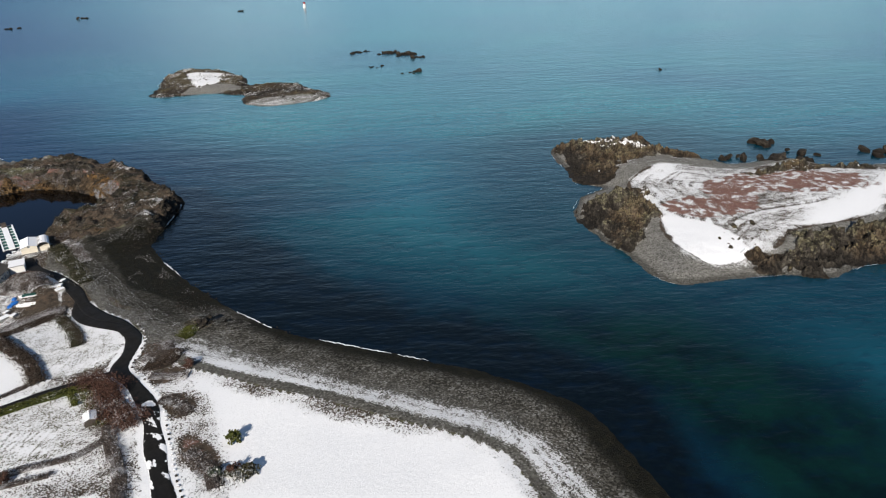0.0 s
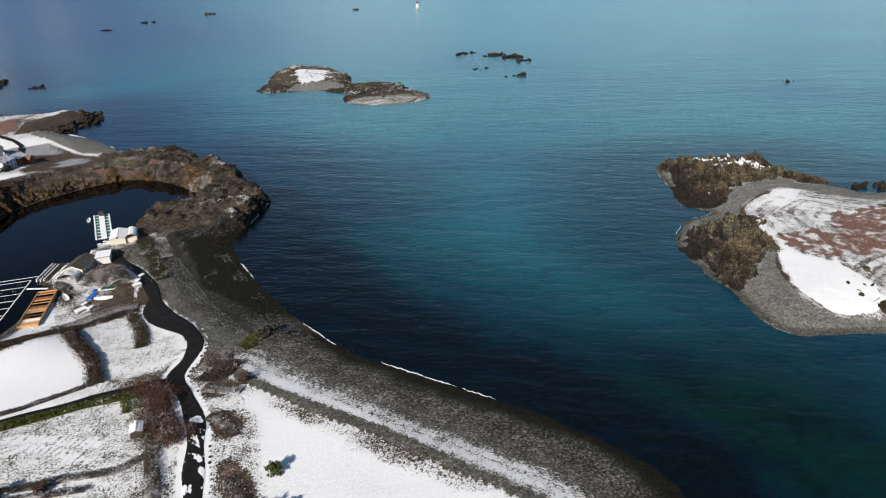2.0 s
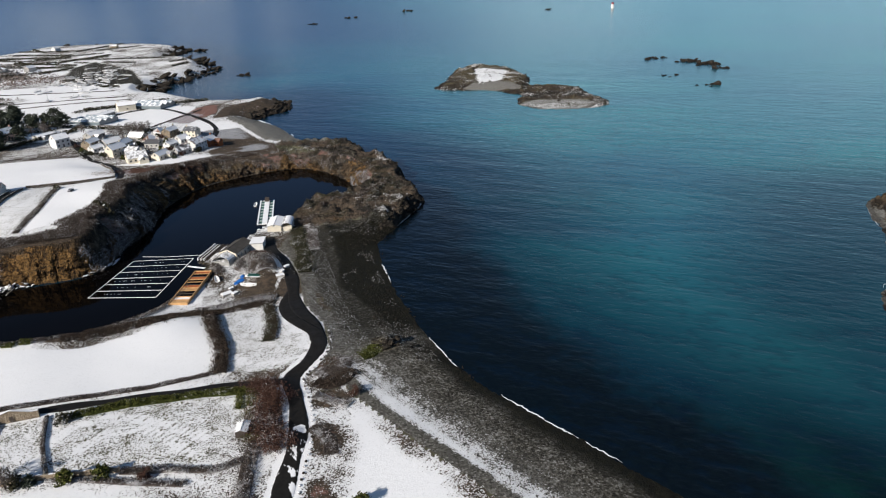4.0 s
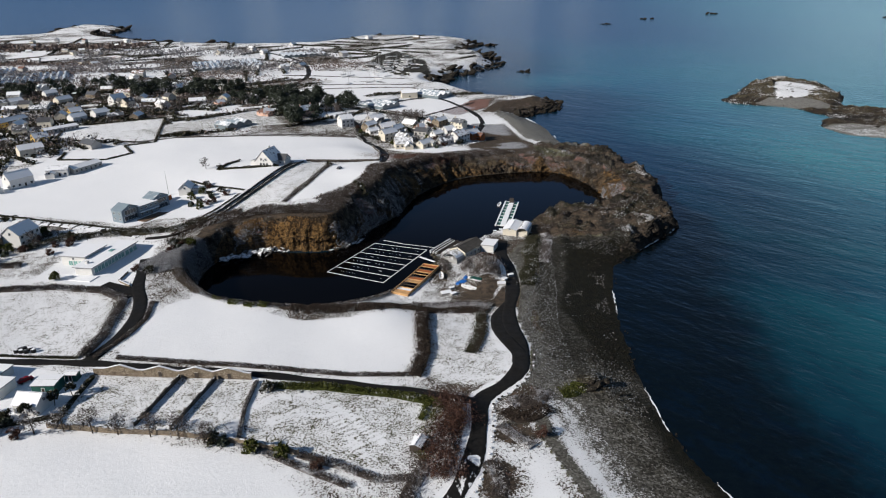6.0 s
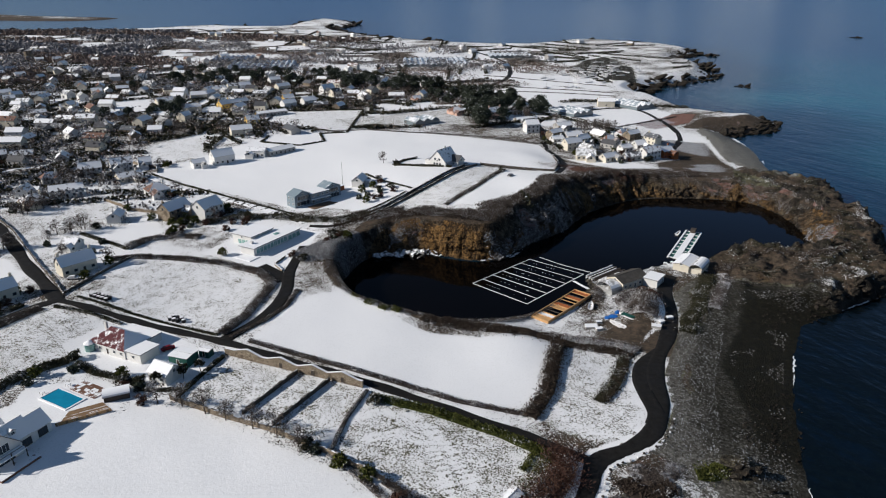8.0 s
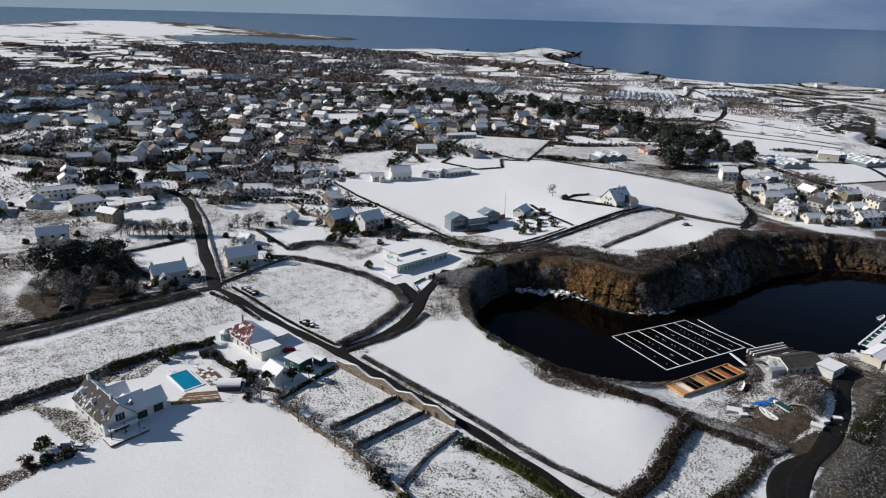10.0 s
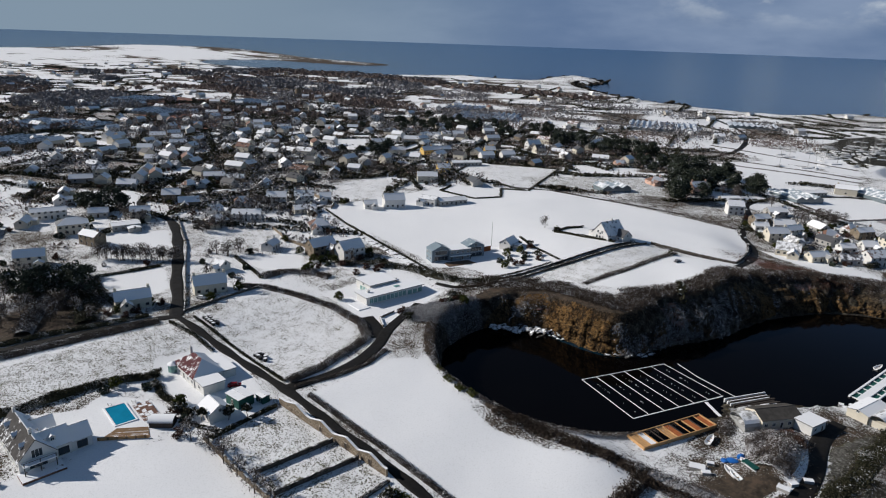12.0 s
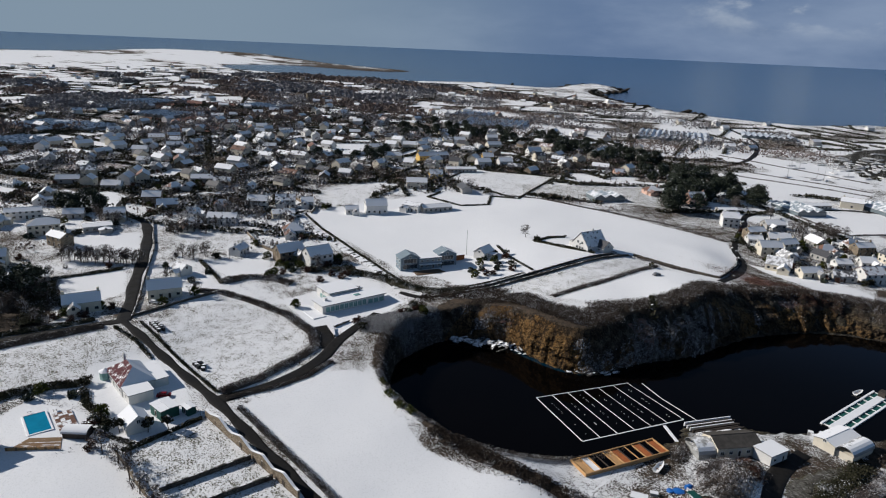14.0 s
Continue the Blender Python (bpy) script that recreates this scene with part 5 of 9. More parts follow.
def hedge(pts, wide, high, mat, label, dense=1.0, name="hedge", ragged=0.5, curved=False):
    """A hedge or band of scrub along a line: a rough body under many clumps."""
    P = spline(pts, 5) if curved else np.array(pts, float)
    L_, total = along(P, 0.05)
    n = int(total * (wide + 2 * high) * (26 if mat in (M_SCRUB, M_RUSSET, M_BRAMBLE) else 15) * dense)
    i = RS.randint(0, len(L_), n)
    c = L_[i]
    T = np.gradient(L_, axis=0)
    T /= np.linalg.norm(T, axis=1)[:, None] + 1e-9
    off = RS.normal(0, wide * 0.27, n)
    ht = high * (0.55 + ragged * 1.4 * (fbm(c[:, 0], c[:, 1], 5.0, 3, 5) - 0.35)) * np.sqrt(np.clip(1 - (off / wide) ** 2 * 1.6, 0.05, 1))
    x, y = c[:, 0] - T[i, 1] * off, c[:, 1] + T[i, 0] * off
    z = level_np(x, y) + ht * RS.uniform(0.25, 1.0, n) ** 0.6
    me = leaf_mesh(name, np.stack([x, y, z], 1), 0.17 + 0.03 * high, mat, RS)
    # body
    B, _ = along(P, 1.2)
    TB = np.gradient(B, axis=0) if len(B) > 1 else np.array([[1.0, 0]])
    TB /= np.linalg.norm(TB, axis=1)[:, None] + 1e-9
    bm = bmesh.new()
    bm.from_mesh(me)
    rows = []
    for (bx, by), (tx, ty) in zip(B, TB):
        h = high * (0.5 + ragged * 1.2 * (float(fbm(np.array([bx]), np.array([by]), 5.0, 3, 5)[0]) - 0.35))
        row = []
        for c_, f in ((-0.45, 0), (-0.3, 0.75), (0, 1), (0.3, 0.75), (0.45, 0)):
            px, py = bx - ty * c_ * wide, by + tx * c_ * wide
            row.append(bm.verts.new((px, py, level(px, py) - 0.15 + max(h, 0.3) * f * 0.85)))
        rows.append(row)
    for a, b in zip(rows[:-1], rows[1:]):
        for k in range(4):
            bm.faces.new((a[k], a[k + 1], b[k + 1], b[k]))
    bm.to_mesh(me)
    bm.free()
    return tagged(new(name, me), label, "hedge")


def scrub_patch(name, x, y, high, mat, label, per=5, size=0.34):
    """Low clumps at the plan points x, y: one object for all that cannot be counted."""
    n = len(x)
    k = np.repeat(np.arange(n), per)
    cx, cy = x[k] + RS.normal(0, 0.7, n * per), y[k] + RS.normal(0, 0.7, n * per)
    hh = np.broadcast_to(np.asarray(high, float), (n,))[k]
    z = level_np(cx, cy) + hh * RS.uniform(0.05, 1, n * per)
    return tagged(new(name, leaf_mesh(name, np.stack([cx, cy, z], 1), size, mat, RS)), label, "scrub", kind="stuff")


def tree_kind(name, high, spread, mat, label, clumps=34, leaves=26, size=0.42, low=0.3, trunk=0.22, category="tree", flat=1.0):
    """A tree: tapered trunk with limbs, and a crown of many small clumps."""
    t = thing(name, pose(0, 0, 0), label, category)
    bm = bmesh.new()
    lean = RS.normal(0, 0.05, 2)
    top = (lean[0] * high, lean[1] * high, high * 0.72)
    tube(bm, (0, 0, -0.4), (top[0] * 0.5, top[1] * 0.5, high * 0.4), trunk, trunk * 0.7)
    tube(bm, (top[0] * 0.5, top[1] * 0.5, high * 0.4), top, trunk * 0.7, trunk * 0.25)
    C = []
    for i in range(clumps):
        a, r = RS.uniform(0, 2 * math.pi), math.sqrt(RS.uniform(0.02, 1))
        f = RS.uniform(0, 1)
        z = high * (low + (1 - low) * f)
        w = spread * (math.sin(math.pi * min(1, 0.18 + 0.78 * f)) ** 0.7) * flat
        C.append((w * r * math.cos(a) * RS.uniform(0.8, 1.15) + top[0] * f, w * r * math.sin(a) * RS.uniform(0.8, 1.15), z * RS.uniform(0.93, 1.03)))
    for c in C[::3]:
        tube(bm, (top[0] * 0.5, top[1] * 0.5, max(0.2, min(c[2] * 0.75, high * 0.66))), c, trunk * 0.28, trunk * 0.06, 4)
    part("trunk", bm, M_BARK, t)
    C = np.array(C)
    P = np.repeat(C, leaves, 0) + RS.normal(0, 1, (len(C) * leaves, 3)) * np.array([1, 1, 0.7]) * spread * 0.17
    P[:, 2] = np.maximum(P[:, 2], 0.1)
    ob = new("crown", leaf_mesh("crown", P, size, mat, RS))
    ob.parent = t
    return t


def wall_run(pts, high, thick, mat, label, name="field_wall", coping=None):
    """A free-standing wall along a line, its top following the ground, slightly uneven."""
    t = thing(name, pose(0, 0, 0), label, "wall")
    P, _ = along(np.array(pts, float), 1.5)
    P = np.vstack([P, np.array(pts[-1], float)])
    T = np.gradient(P, axis=0)
    T /= np.linalg.norm(T, axis=1)[:, None] + 1e-9
    for nm, lo, hi, th, m in (("masonry", -0.4, high, thick, mat), ("coping", high + 0.003, high + 0.12, thick * 1.15, coping)):
        if m is None:
            continue
        bm, rows = bmesh.new(), []
        for (x, y), (tx, ty) in zip(P, T):
            g = level(x, y)
            top = hi + 0.12 * math.sin(x * 1.7 + y * 2.3)
            base = lo + (0.12 * math.sin(x * 1.7 + y * 2.3) if nm == "coping" else 0)
            rows.append([bm.verts.new((x - ty * c * th / 2, y + tx * c * th / 2, g + z)) for c, z in ((-1, base), (-0.85, top), (0.85, top), (1, base))])
        for a, b in zip(rows[:-1], rows[1:]):
            for k in range(3):
                bm.faces.new((a[k], b[k], b[k + 1], a[k + 1]))
        bm.faces.new(rows[0])
        bm.faces.new(rows[-1][::-1])
        bmesh.ops.recalc_face_normals(bm, faces=bm.faces[:])
        part(nm, bm, m, t)
    return t


# ---- houses ----
def opening(parent, name, w, h, m, pane=M_GLASS, casing=M_FRAME, split=True, bars=1):
    """A window or door set in a wall; m stands at its sill's middle, y facing out."""
    bm = bmesh.new()
    if not split:
        # one joined shape: a frame whose pane is set back
        v = box(bm, -w / 2, w / 2, -0.03, 0.08, 0, h)
        front = [f for f in bm.faces if all(abs(c.co.y - 0.08) < 1e-4 for c in f.verts)][0]
        bmesh.ops.inset_individual(bm, faces=[front], thickness=0.1, depth=-0.06)
        front.material_index = 1
        ob = part(name, bm, [casing, pane], parent)
        ob.matrix_basis = m
        return ob
    for a in ((-w / 2, -w / 2 + 0.09, -0.03, 0.07, 0, h), (w / 2 - 0.09, w / 2, -0.03, 0.07, 0, h), (-w / 2 + 0.09, w / 2 - 0.09, -0.03, 0.07, h - 0.09, h), (-w / 2 + 0.09, w / 2 - 0.09, -0.03, 0.11, 0, 0.09)):
        box(bm, *a)
    for i in range(bars):
        x = -w / 2 + w * (i + 1) / (bars + 1)
        box(bm, x - 0.03, x + 0.03, 0.0, 0.06, 0.09, h - 0.09)
    ob = part(name, bm, casing, parent)
    ob.matrix_basis = m
    if pane:
        part("pane", boxed(-w / 2 + 0.09, w / 2 - 0.09, -0.02, 0.03, 0.09, h - 0.09), pane, ob)
    return ob


def block(t, L_, W, hw, pitch, wall, roof, x=0.0, y=0.0, turn=0, hip=False, over=0.3, base=-0.8, storeys=1, windows=(3, 3), gable_windows=True, chimneys=(), split=True, door=True, dormers=0, flat=False, z=0.0):
    """A house block: walls, roof, windows, door, chimneys. Its ridge runs along its own x."""
    m = pose(x, y, z, 0, 0, turn)
    rise_ = 0 if flat else math.tan(radians(pitch)) * W / 2
    bm = bmesh.new()
    a, b = L_ / 2, W / 2
    box(bm, -a, a, -b, b, base, hw)
    if not hip and not flat:
        for s in (-1, 1):
            v = [bm.verts.new((s * a, -b, hw)), bm.verts.new((s * a, b, hw)), bm.verts.new((s * a, 0, hw + rise_)), bm.verts.new((s * (a - 0.25), -b, hw)), bm.verts.new((s * (a - 0.25), b, hw)), bm.verts.new((s * (a - 0.25), 0, hw + rise_))]
            bm.faces.new(v[:3] if s > 0 else v[:3][::-1])
            bm.faces.new(v[3:][::-1] if s > 0 else v[3:])
    w = part("wall", bm, wall, t)
    w.matrix_basis = m
    bm = bmesh.new()
    e = hw - over * math.tan(radians(pitch)) + 0.14
    A, B, R = a + over, b + over, hw + rise_ + 0.14
    if flat:
        box(bm, -a - over, a + over, -b - over, b + over, hw + 0.003, hw + 0.35)
    elif hip:
        k = min(a + over, B * 0.95)
        solid(bm, [((-A, -B, e), (A, -B, e), (A - k, 0, R), (-A + k, 0, R)), ((A, B, e), (-A, B, e), (-A + k, 0, R), (A - k, 0, R)), ((A, -B, e), (A, B, e), (A - k, 0, R)), ((-A, B, e), (-A, -B, e), (-A + k, 0, R))], 0.12)
    else:
        solid(bm, [((-A, -B, e), (A, -B, e), (A, 0, R), (-A, 0, R)), ((A, B, e), (-A, B, e), (-A, 0, R), (A, 0, R))], 0.14)
        box(bm, -A, A, -0.12, 0.12, R - 0.05, R + 0.06)
    r = part("roof", bm, roof, t)
    r.matrix_basis = m
    for cx_ in chimneys:
        bm = bmesh.new()
        box(bm, cx_ * (a - 0.5) - 0.45, cx_ * (a - 0.5) + 0.45, -0.35, 0.35, hw + rise_ * 0.5, hw + rise_ + 1.2)
        box(bm, cx_ * (a - 0.5) - 0.52, cx_ * (a - 0.5) + 0.52, -0.42, 0.42, hw + rise_ + 1.0, hw + rise_ + 1.12)
        for px in (-0.22, 0.22):
            tube(bm, (cx_ * (a - 0.5) + px, 0, hw + rise_ + 1.1), (cx_ * (a - 0.5) + px, 0, hw + rise_ + 1.6), 0.13, 0.11)
        part("chimney", bm, wall, t).matrix_basis = m
    for side, n in zip((-1, 1), windows):
        for s in range(storeys):
            z0 = 0.95 + s * 2.6
            for i in range(n):
                px = -a + L_ * (i + 0.5) / n
                rot = 0 if side > 0 else 180
                if door and s == 0 and i == n // 2 and side < 0:
                    opening(t, "door", 1.0, 2.05, m @ pose(px, side * (b + 0.02), 0.05, 0, 0, rot), M_DARKWOOD, split=split, bars=0)
                else:
                    opening(t, "window", min(1.3, L_ / n * 0.6), 1.15, m @ pose(px, side * (b + 0.02), z0, 0, 0, rot), split=split)
    if gable_windows:
        for s in (-1, 1):
            opening(t, "window", 1.1, 1.2, m @ pose(s * (a + 0.02), 0, hw - (1.4 if hip or flat else 0.2) , 0, 0, -90 * s), split=split)
    for i in range(dormers):
        for side in (-1, 1):
            px = -a + L_ * (i + 0.5) / dormers
            zc = hw + rise_ * 0.35
            yc = side * b * 0.62
            bm = bmesh.new()
            y0, y1 = sorted((yc + side * 0.25, yc - side * 1.6))
            box(bm, px - 0.8, px + 0.8, y0, y1, zc - 0.5, zc + 1.0)
            d = part("dormer", bm, wall, t)
            d.matrix_basis = m
            bm = bmesh.new()
            solid(bm, [((px - 1.0, y0 - 0.15, zc + 0.95), (px, y0 - 0.15, zc + 1.6), (px, y1 + 0.15, zc + 1.6), (px - 1.0, y1 + 0.15, zc + 0.95)), ((px, y0 - 0.15, zc + 1.6), (px + 1.0, y0 - 0.15, zc + 0.95), (px + 1.0, y1 + 0.15, zc + 0.95), (px, y1 + 0.15, zc + 1.6))], 0.1)
            part("dormer_roof", bm, roof, d)
            opening(t, "dormer_window", 1.0, 0.9, m @ pose(px, yc + side * 0.27, zc, 0, 0, 0 if side > 0 else 180), split=split)


def seat(x, y, r=6):
    """The height at which a building stands: the lowest ground under it."""
    return min(level(x + a, y + b) for a in (-r * 0.6, 0, r * 0.6) for b in (-r * 0.6, 0, r * 0.6)) + 0.25

# ---- walled garden ----
def gabled_wall():
    """High granite wall whose top rises in four gables, with a dark doorway under each."""
    t = thing("garden_wall", pose(0, 0, 0), "high granite garden wall with four gabled peaks and snowy coping", "wall")
    x0, x1 = -81.0, -33.0
    peaks = [-72.5, -60.5, -49.5, -39.5]
    def top(x):
        d = min(abs(x - p) for p in peaks)
        return 2.2 + max(0.0, 1.5 - d * 0.30)
    xs = np.arange(x0, x1 + 0.01, 0.6)
    for nm, lo, hi, th, mat in (("masonry", None, 0.0, 0.55, M_STONE), ("coping", 0.004, 0.13, 0.72, M_SNOWROOF)):
        bm, rows = bmesh.new(), []
        for x in xs:
            y = 200.3 + (x - x0) * 0.078
            g = level(x, y)
            z0, z1 = (g - 0.5 if lo is None else g + top(x) + lo), g + top(x) + hi
            rows.append([bm.verts.new((x, y + s * th / 2, z)) for s, z in ((-1, z0), (-1, z1), (1, z1), (1, z0))])
        for a, b in zip(rows[:-1], rows[1:]):
            for k in range(4):
                bm.faces.new((a[k], b[k], b[(k + 1) % 4], a[(k + 1) % 4]))
        bm.faces.new(rows[0])
        bm.faces.new(rows[-1][::-1])
        bmesh.ops.recalc_face_normals(bm, faces=bm.faces[:])
        part(nm, bm, mat, t)
    for p in peaks[1:]:
        y = 200.3 + (p - x0) * 0.078
        opening(t, "doorway", 1.3, 1.9, pose(p, y - 0.29, level(p, y) + 0.1, 0, 0, 180), M_DARKWOOD, M_STONE, bars=0)
    return t


gabled_wall()
wall_run([(-54.5, 201.8), (-54.8, 178.5)], 1.3, 0.5, M_DARKWALL, "dark stone cross wall in the snowy garden", "garden_cross_wall", M_DARKWALL)
wall_run([(-43.5, 202.5), (-44.2, 178)], 1.3, 0.5, M_DARKWALL, "dark stone cross wall in the snowy garden", "garden_cross_wall", M_DARKWALL)
wall_run([(-77.5, 175), (-60, 175.2), (-44, 176), (-25, 175.6), (-8, 174.2)], 1.5, 0.5, M_STONE, "low granite wall between garden and snowfield", "field_wall", M_STONE)
hedge([(-31, 203), (-29, 190), (-25, 177)], 1.2, 1.1, M_SCRUB, "bare hedge between garden plots")
hedge([(-80.5, 199), (-79, 188), (-76.5, 176)], 1.6, 1.4, M_HEDGE, "clipped dark hedge beside the walled garden")
hedge([(-27, 201), (-10, 203.5), (10, 203), (26, 200)], 3.4, 1.9, M_GORSE, "broad brown and green hedge bank along the lane", 0.9)
hedge([(-80, 210), (-60, 210.6), (-33, 211), (-6, 211.2), (12, 214)], 2.2, 1.2, M_SCRUB, "low bare hedge along the lane", 0.9)
hedge([(14, 213), (14.5, 228), (11, 244), (9, 258)], 4.6, 2.0, M_BRAMBLE, "tall bare hedge between two fields")
hedge([(30.3, 258), (31, 250), (31, 240), (30, 230)], 3.2, 1.2, M_BRAMBLE, "dark brown bramble in the scrub strip", 0.8, ragged=0.9)
hedge([(29, 263), (30.5, 252), (30.5, 240), (29, 229)], 4.6, 1.3, M_HEDGE, "brown and green scrub strip beside the beach road", 0.9, ragged=0.9)
hedge([(-87, 209), (-85, 225), (-85.5, 236), (-90, 248)], 2.0, 1.2, M_SCRUB, "bare hedge beside the drive", 0.9)
hedge([(-91.5, 209), (-93, 222), (-97.5, 235), (-101.5, 248), (-113, 253.5), (-134, 253.5), (-154, 247.5), (-169, 241), (-174, 234)], 3.8, 1.9, M_SCRUB, "snow-dusted bramble hedge round the hay field", 0.9)
hedge([(-155, 205), (-130, 206.5), (-106, 207.8), (-92, 208.5)], 1.2, 0.9, M_HEDGE, "low hedge along the lane", 0.9)
hedge([(-155, 196), (-140, 199), (-126, 199.6)], 1.6, 1.2, M_HEDGE, "low hedge along the lane", 0.9)
hedge([(-158.5, 193), (-159.3, 177), (-161.8, 158), (-163, 142), (-168, 118), (-174, 60)], 5.0, 1.8, M_SCRUB, "hedge along the west lane", 0.8)
hedge([(-166.5, 192), (-167, 180), (-171, 162), (-173, 146), (-178, 120), (-185, 60)], 3.4, 2.0, M_HEDGE, "dense hedge along the west lane", 0.8)
hedge([(-124, 112), (-124.5, 140), (-126, 160), (-124, 170), (-121, 177)], 3.6, 2.4, M_HEDGE, "tall dark evergreen hedge behind the pool garden")
hedge([(-118, 176.5), (-108, 175), (-98, 176.5), (-90, 176)], 2.6, 1.6, M_HEDGE, "clipped hedge between the two gardens")
hedge([(-90, 174), (-84, 176.5), (-78, 180)], 1.6, 1.2, M_HEDGE, "low clipped evergreen garden hedge")
hedge([(-8, 174), (4, 171.5), (14, 168), (22, 170)], 2.6, 1.4, M_SCRUB, "bare brown hedge at the field's edge")
hedge([(-25, 175.5), (-14, 172.6), (-4, 169), (8, 165)], 2.4, 1.0, M_SCRUB, "bare scrub on the field bank", 0.7)
# scrub round the beach road junction
tx_, ty_ = RS.normal(27.5, 2.3, 700), RS.uniform(170, 204, 700)
scrub_patch("roadside_thicket", tx_ + 1.5 * np.sin(ty_ * 0.3), ty_, 2.9, M_RUSSET, "russet bare thicket beside the beach road", 22, 0.24)
tx_, ty_ = RS.normal(23, 1.2, 120), RS.uniform(176, 200, 120)
scrub_patch("roadside_gorse", tx_, ty_, 1.6, M_GORSE, "green gorse along the thicket's foot", 16, 0.16)
hedge([(24, 176), (22, 166), (20, 152), (15, 138)], 4.5, 1.4, M_SCRUB, "grey scrub beside the beach road", 0.8, ragged=0.8)
hedge([(20, 200), (19.5, 192)], 2.0, 1.2, M_GORSE, "green gorse at the paddock's edge")
hedge([(42, 200), (46, 197), (50, 199), (53, 204)], 6.5, 0.9, M_BRAMBLE, "low dark brown heather behind the beach", 0.7, ragged=0.8)
hedge([(43, 206), (47, 203), (51, 206), (52, 212)], 6.5, 0.9, M_SCRUB, "low russet scrub behind the beach", 0.8, ragged=0.8)
hedge([(41, 193), (45, 189), (50, 185)], 5.0, 0.8, M_SCRUB, "low grey scrub on the dune", 0.8, ragged=0.8)
hedge([(39, 178), (43, 171), (42, 165)], 5.0, 0.9, M_SCRUB, "low grey scrub on the dune", 0.8, ragged=0.8)
hedge([(36, 150), (38, 140), (36, 132)], 4.5, 1.2, M_SCRUB, "low grey scrub on the dune", 0.8, ragged=0.8)
hedge([(41, 136), (44, 130)], 4.0, 2.0, M_HEDGE, "dark green bush on the snowy dune", 1.2)
hedge([(57, 211), (61, 213), (62, 217)], 5.0, 1.6, M_GORSE, "green gorse beside the beach rocks", 1.0)
# fields north of the quarry
wall_run([(-107, 316), (-103.2, 333), (-100.3, 358), (-96.8, 386), (-94.6, 420), (-94, 426)], 1.0, 0.6, M_DARKWALL, "low dark stone wall beside the field track", "field_wall")
wall_run([(-109, 320), (-106.4, 335), (-104.2, 358), (-100.8, 386), (-98.6, 418)], 0.9, 0.6, M_DARKWALL, "low dark stone wall beside the field track", "field_wall")
wall_run([(-93.5, 430), (-68, 431), (-55, 432.5), (-49, 435), (-51.5, 448), (-57, 467), (-66, 487)], 1.2, 0.7, M_DARKWALL, "stone wall round the end of a large snowfield", "field_wall")
hedge([(-90, 428.5), (-72, 429), (-58, 430.5)], 1.8, 0.9, M_SCRUB, "bare scrub along a field wall", 0.7)
hedge([(-76, 346), (-75, 385), (-76, 424)], 3.0, 1.1, M_SCRUB, "scrub strip between two fields", 0.8)
hedge([(-137, 402), (-120, 405), (-103, 410)], 1.8, 1.6, M_HEDGE, "clipped hedge round the house's garden")
hedge([(-137, 402), (-138, 415), (-134, 425)], 1.8, 1.6, M_HEDGE, "clipped hedge round the house's garden")
hedge([(-145, 382), (-128, 373), (-106, 367)], 1.4, 0.9, M_HEDGE, "low dark garden hedge by the modern house", 0.8)
hedge([(-113, 322), (-109.5, 337), (-106.5, 362)], 1.2, 0.8, M_HEDGE, "low dark garden hedge beside the track", 0.8)
hedge([(-135, 311), (-160, 315), (-192, 320), (-226, 325), (-262, 334)], 1.4, 1.0, M_HEDGE, "hedge along the cottage lane", 0.8)
hedge([(-107, 326), (-114, 314), (-131, 309), (-146, 306), (-164, 297.5), (-172, 286)], 5.5, 2.2, M_HEDGE, "overgrown hedge bank below the lane", 0.8, ragged=0.8)
hedge([(-84, 512), (-120, 512), (-215, 494), (-240, 478)], 1.6, 1.1, M_SCRUB, "low bare hedge between snowfields", 0.7)
hedge([(-223, 480), (-235, 505), (-264, 568), (-330, 533), (-304, 482), (-224, 480)], 2.0, 1.3, M_HEDGE, "low bare hedge between snowfields", 0.6)
hedge([(-270, 448), (-262, 430), (-230, 432), (-222, 450), (-240, 470), (-225, 480)], 2.0, 1.3, M_HEDGE, "low bare hedge between snowfields", 0.6)
hedge([(-179, 247), (-180, 258), (-172, 267), (-161, 271)], 5.0, 2.2, M_SCRUB, "overgrown scrub bank beside the field", 0.8, ragged=0.9)
hedge([(-213, 250), (-190, 248), (-178, 246)], 2.0, 1.4, M_HEDGE, "clipped evergreen garden hedge", 0.7)
hedge([(-186, 186), (-206, 186), (-224, 190), (-222, 218)], 2.2, 1.6, M_HEDGE, "trimmed hedge round a cottage garden", 0.7)
for a, b in (((-206, 736), (-86, 754)), ((-196, 768), (-92, 774)), ((-270, 850), (-110, 820)), ((-50, 602), (-14, 668)), ((-92, 622), (-50, 602))):
    hedge([a, b], 1.6, 1.2, M_SCRUB, "bare hedge between far snowfields", 0.4)
hedge([(-177, 152), (-190, 158), (-204, 164), (-222, 166)], 7.0, 3.0, M_SCRUB, "tall bare hedge between gardens", 0.6, ragged=0.9)
hedge([(-174, 172), (-184, 174), (-196, 177), (-207, 180)], 8.0, 2.8, M_HEDGE, "dark overgrown hedge behind the lane", 0.6, ragged=0.9)
wall_run([(-160.5, 203.5), (-176, 210.5), (-201, 220.6), (-243, 238.5), (-288, 252.5)], 1.1, 0.45, M_DARKWALL, "low dark granite roadside wall", "roadside_wall")
wall_run([(-245, 288), (-219, 283), (-197, 286)], 1.6, 0.5, M_STONE, "tall granite garden wall", "roadside_wall")
wall_run([(-162, 205), (-166, 222), (-169, 240)], 1.0, 0.45, M_DARKWALL, "low granite field wall", "field_wall")
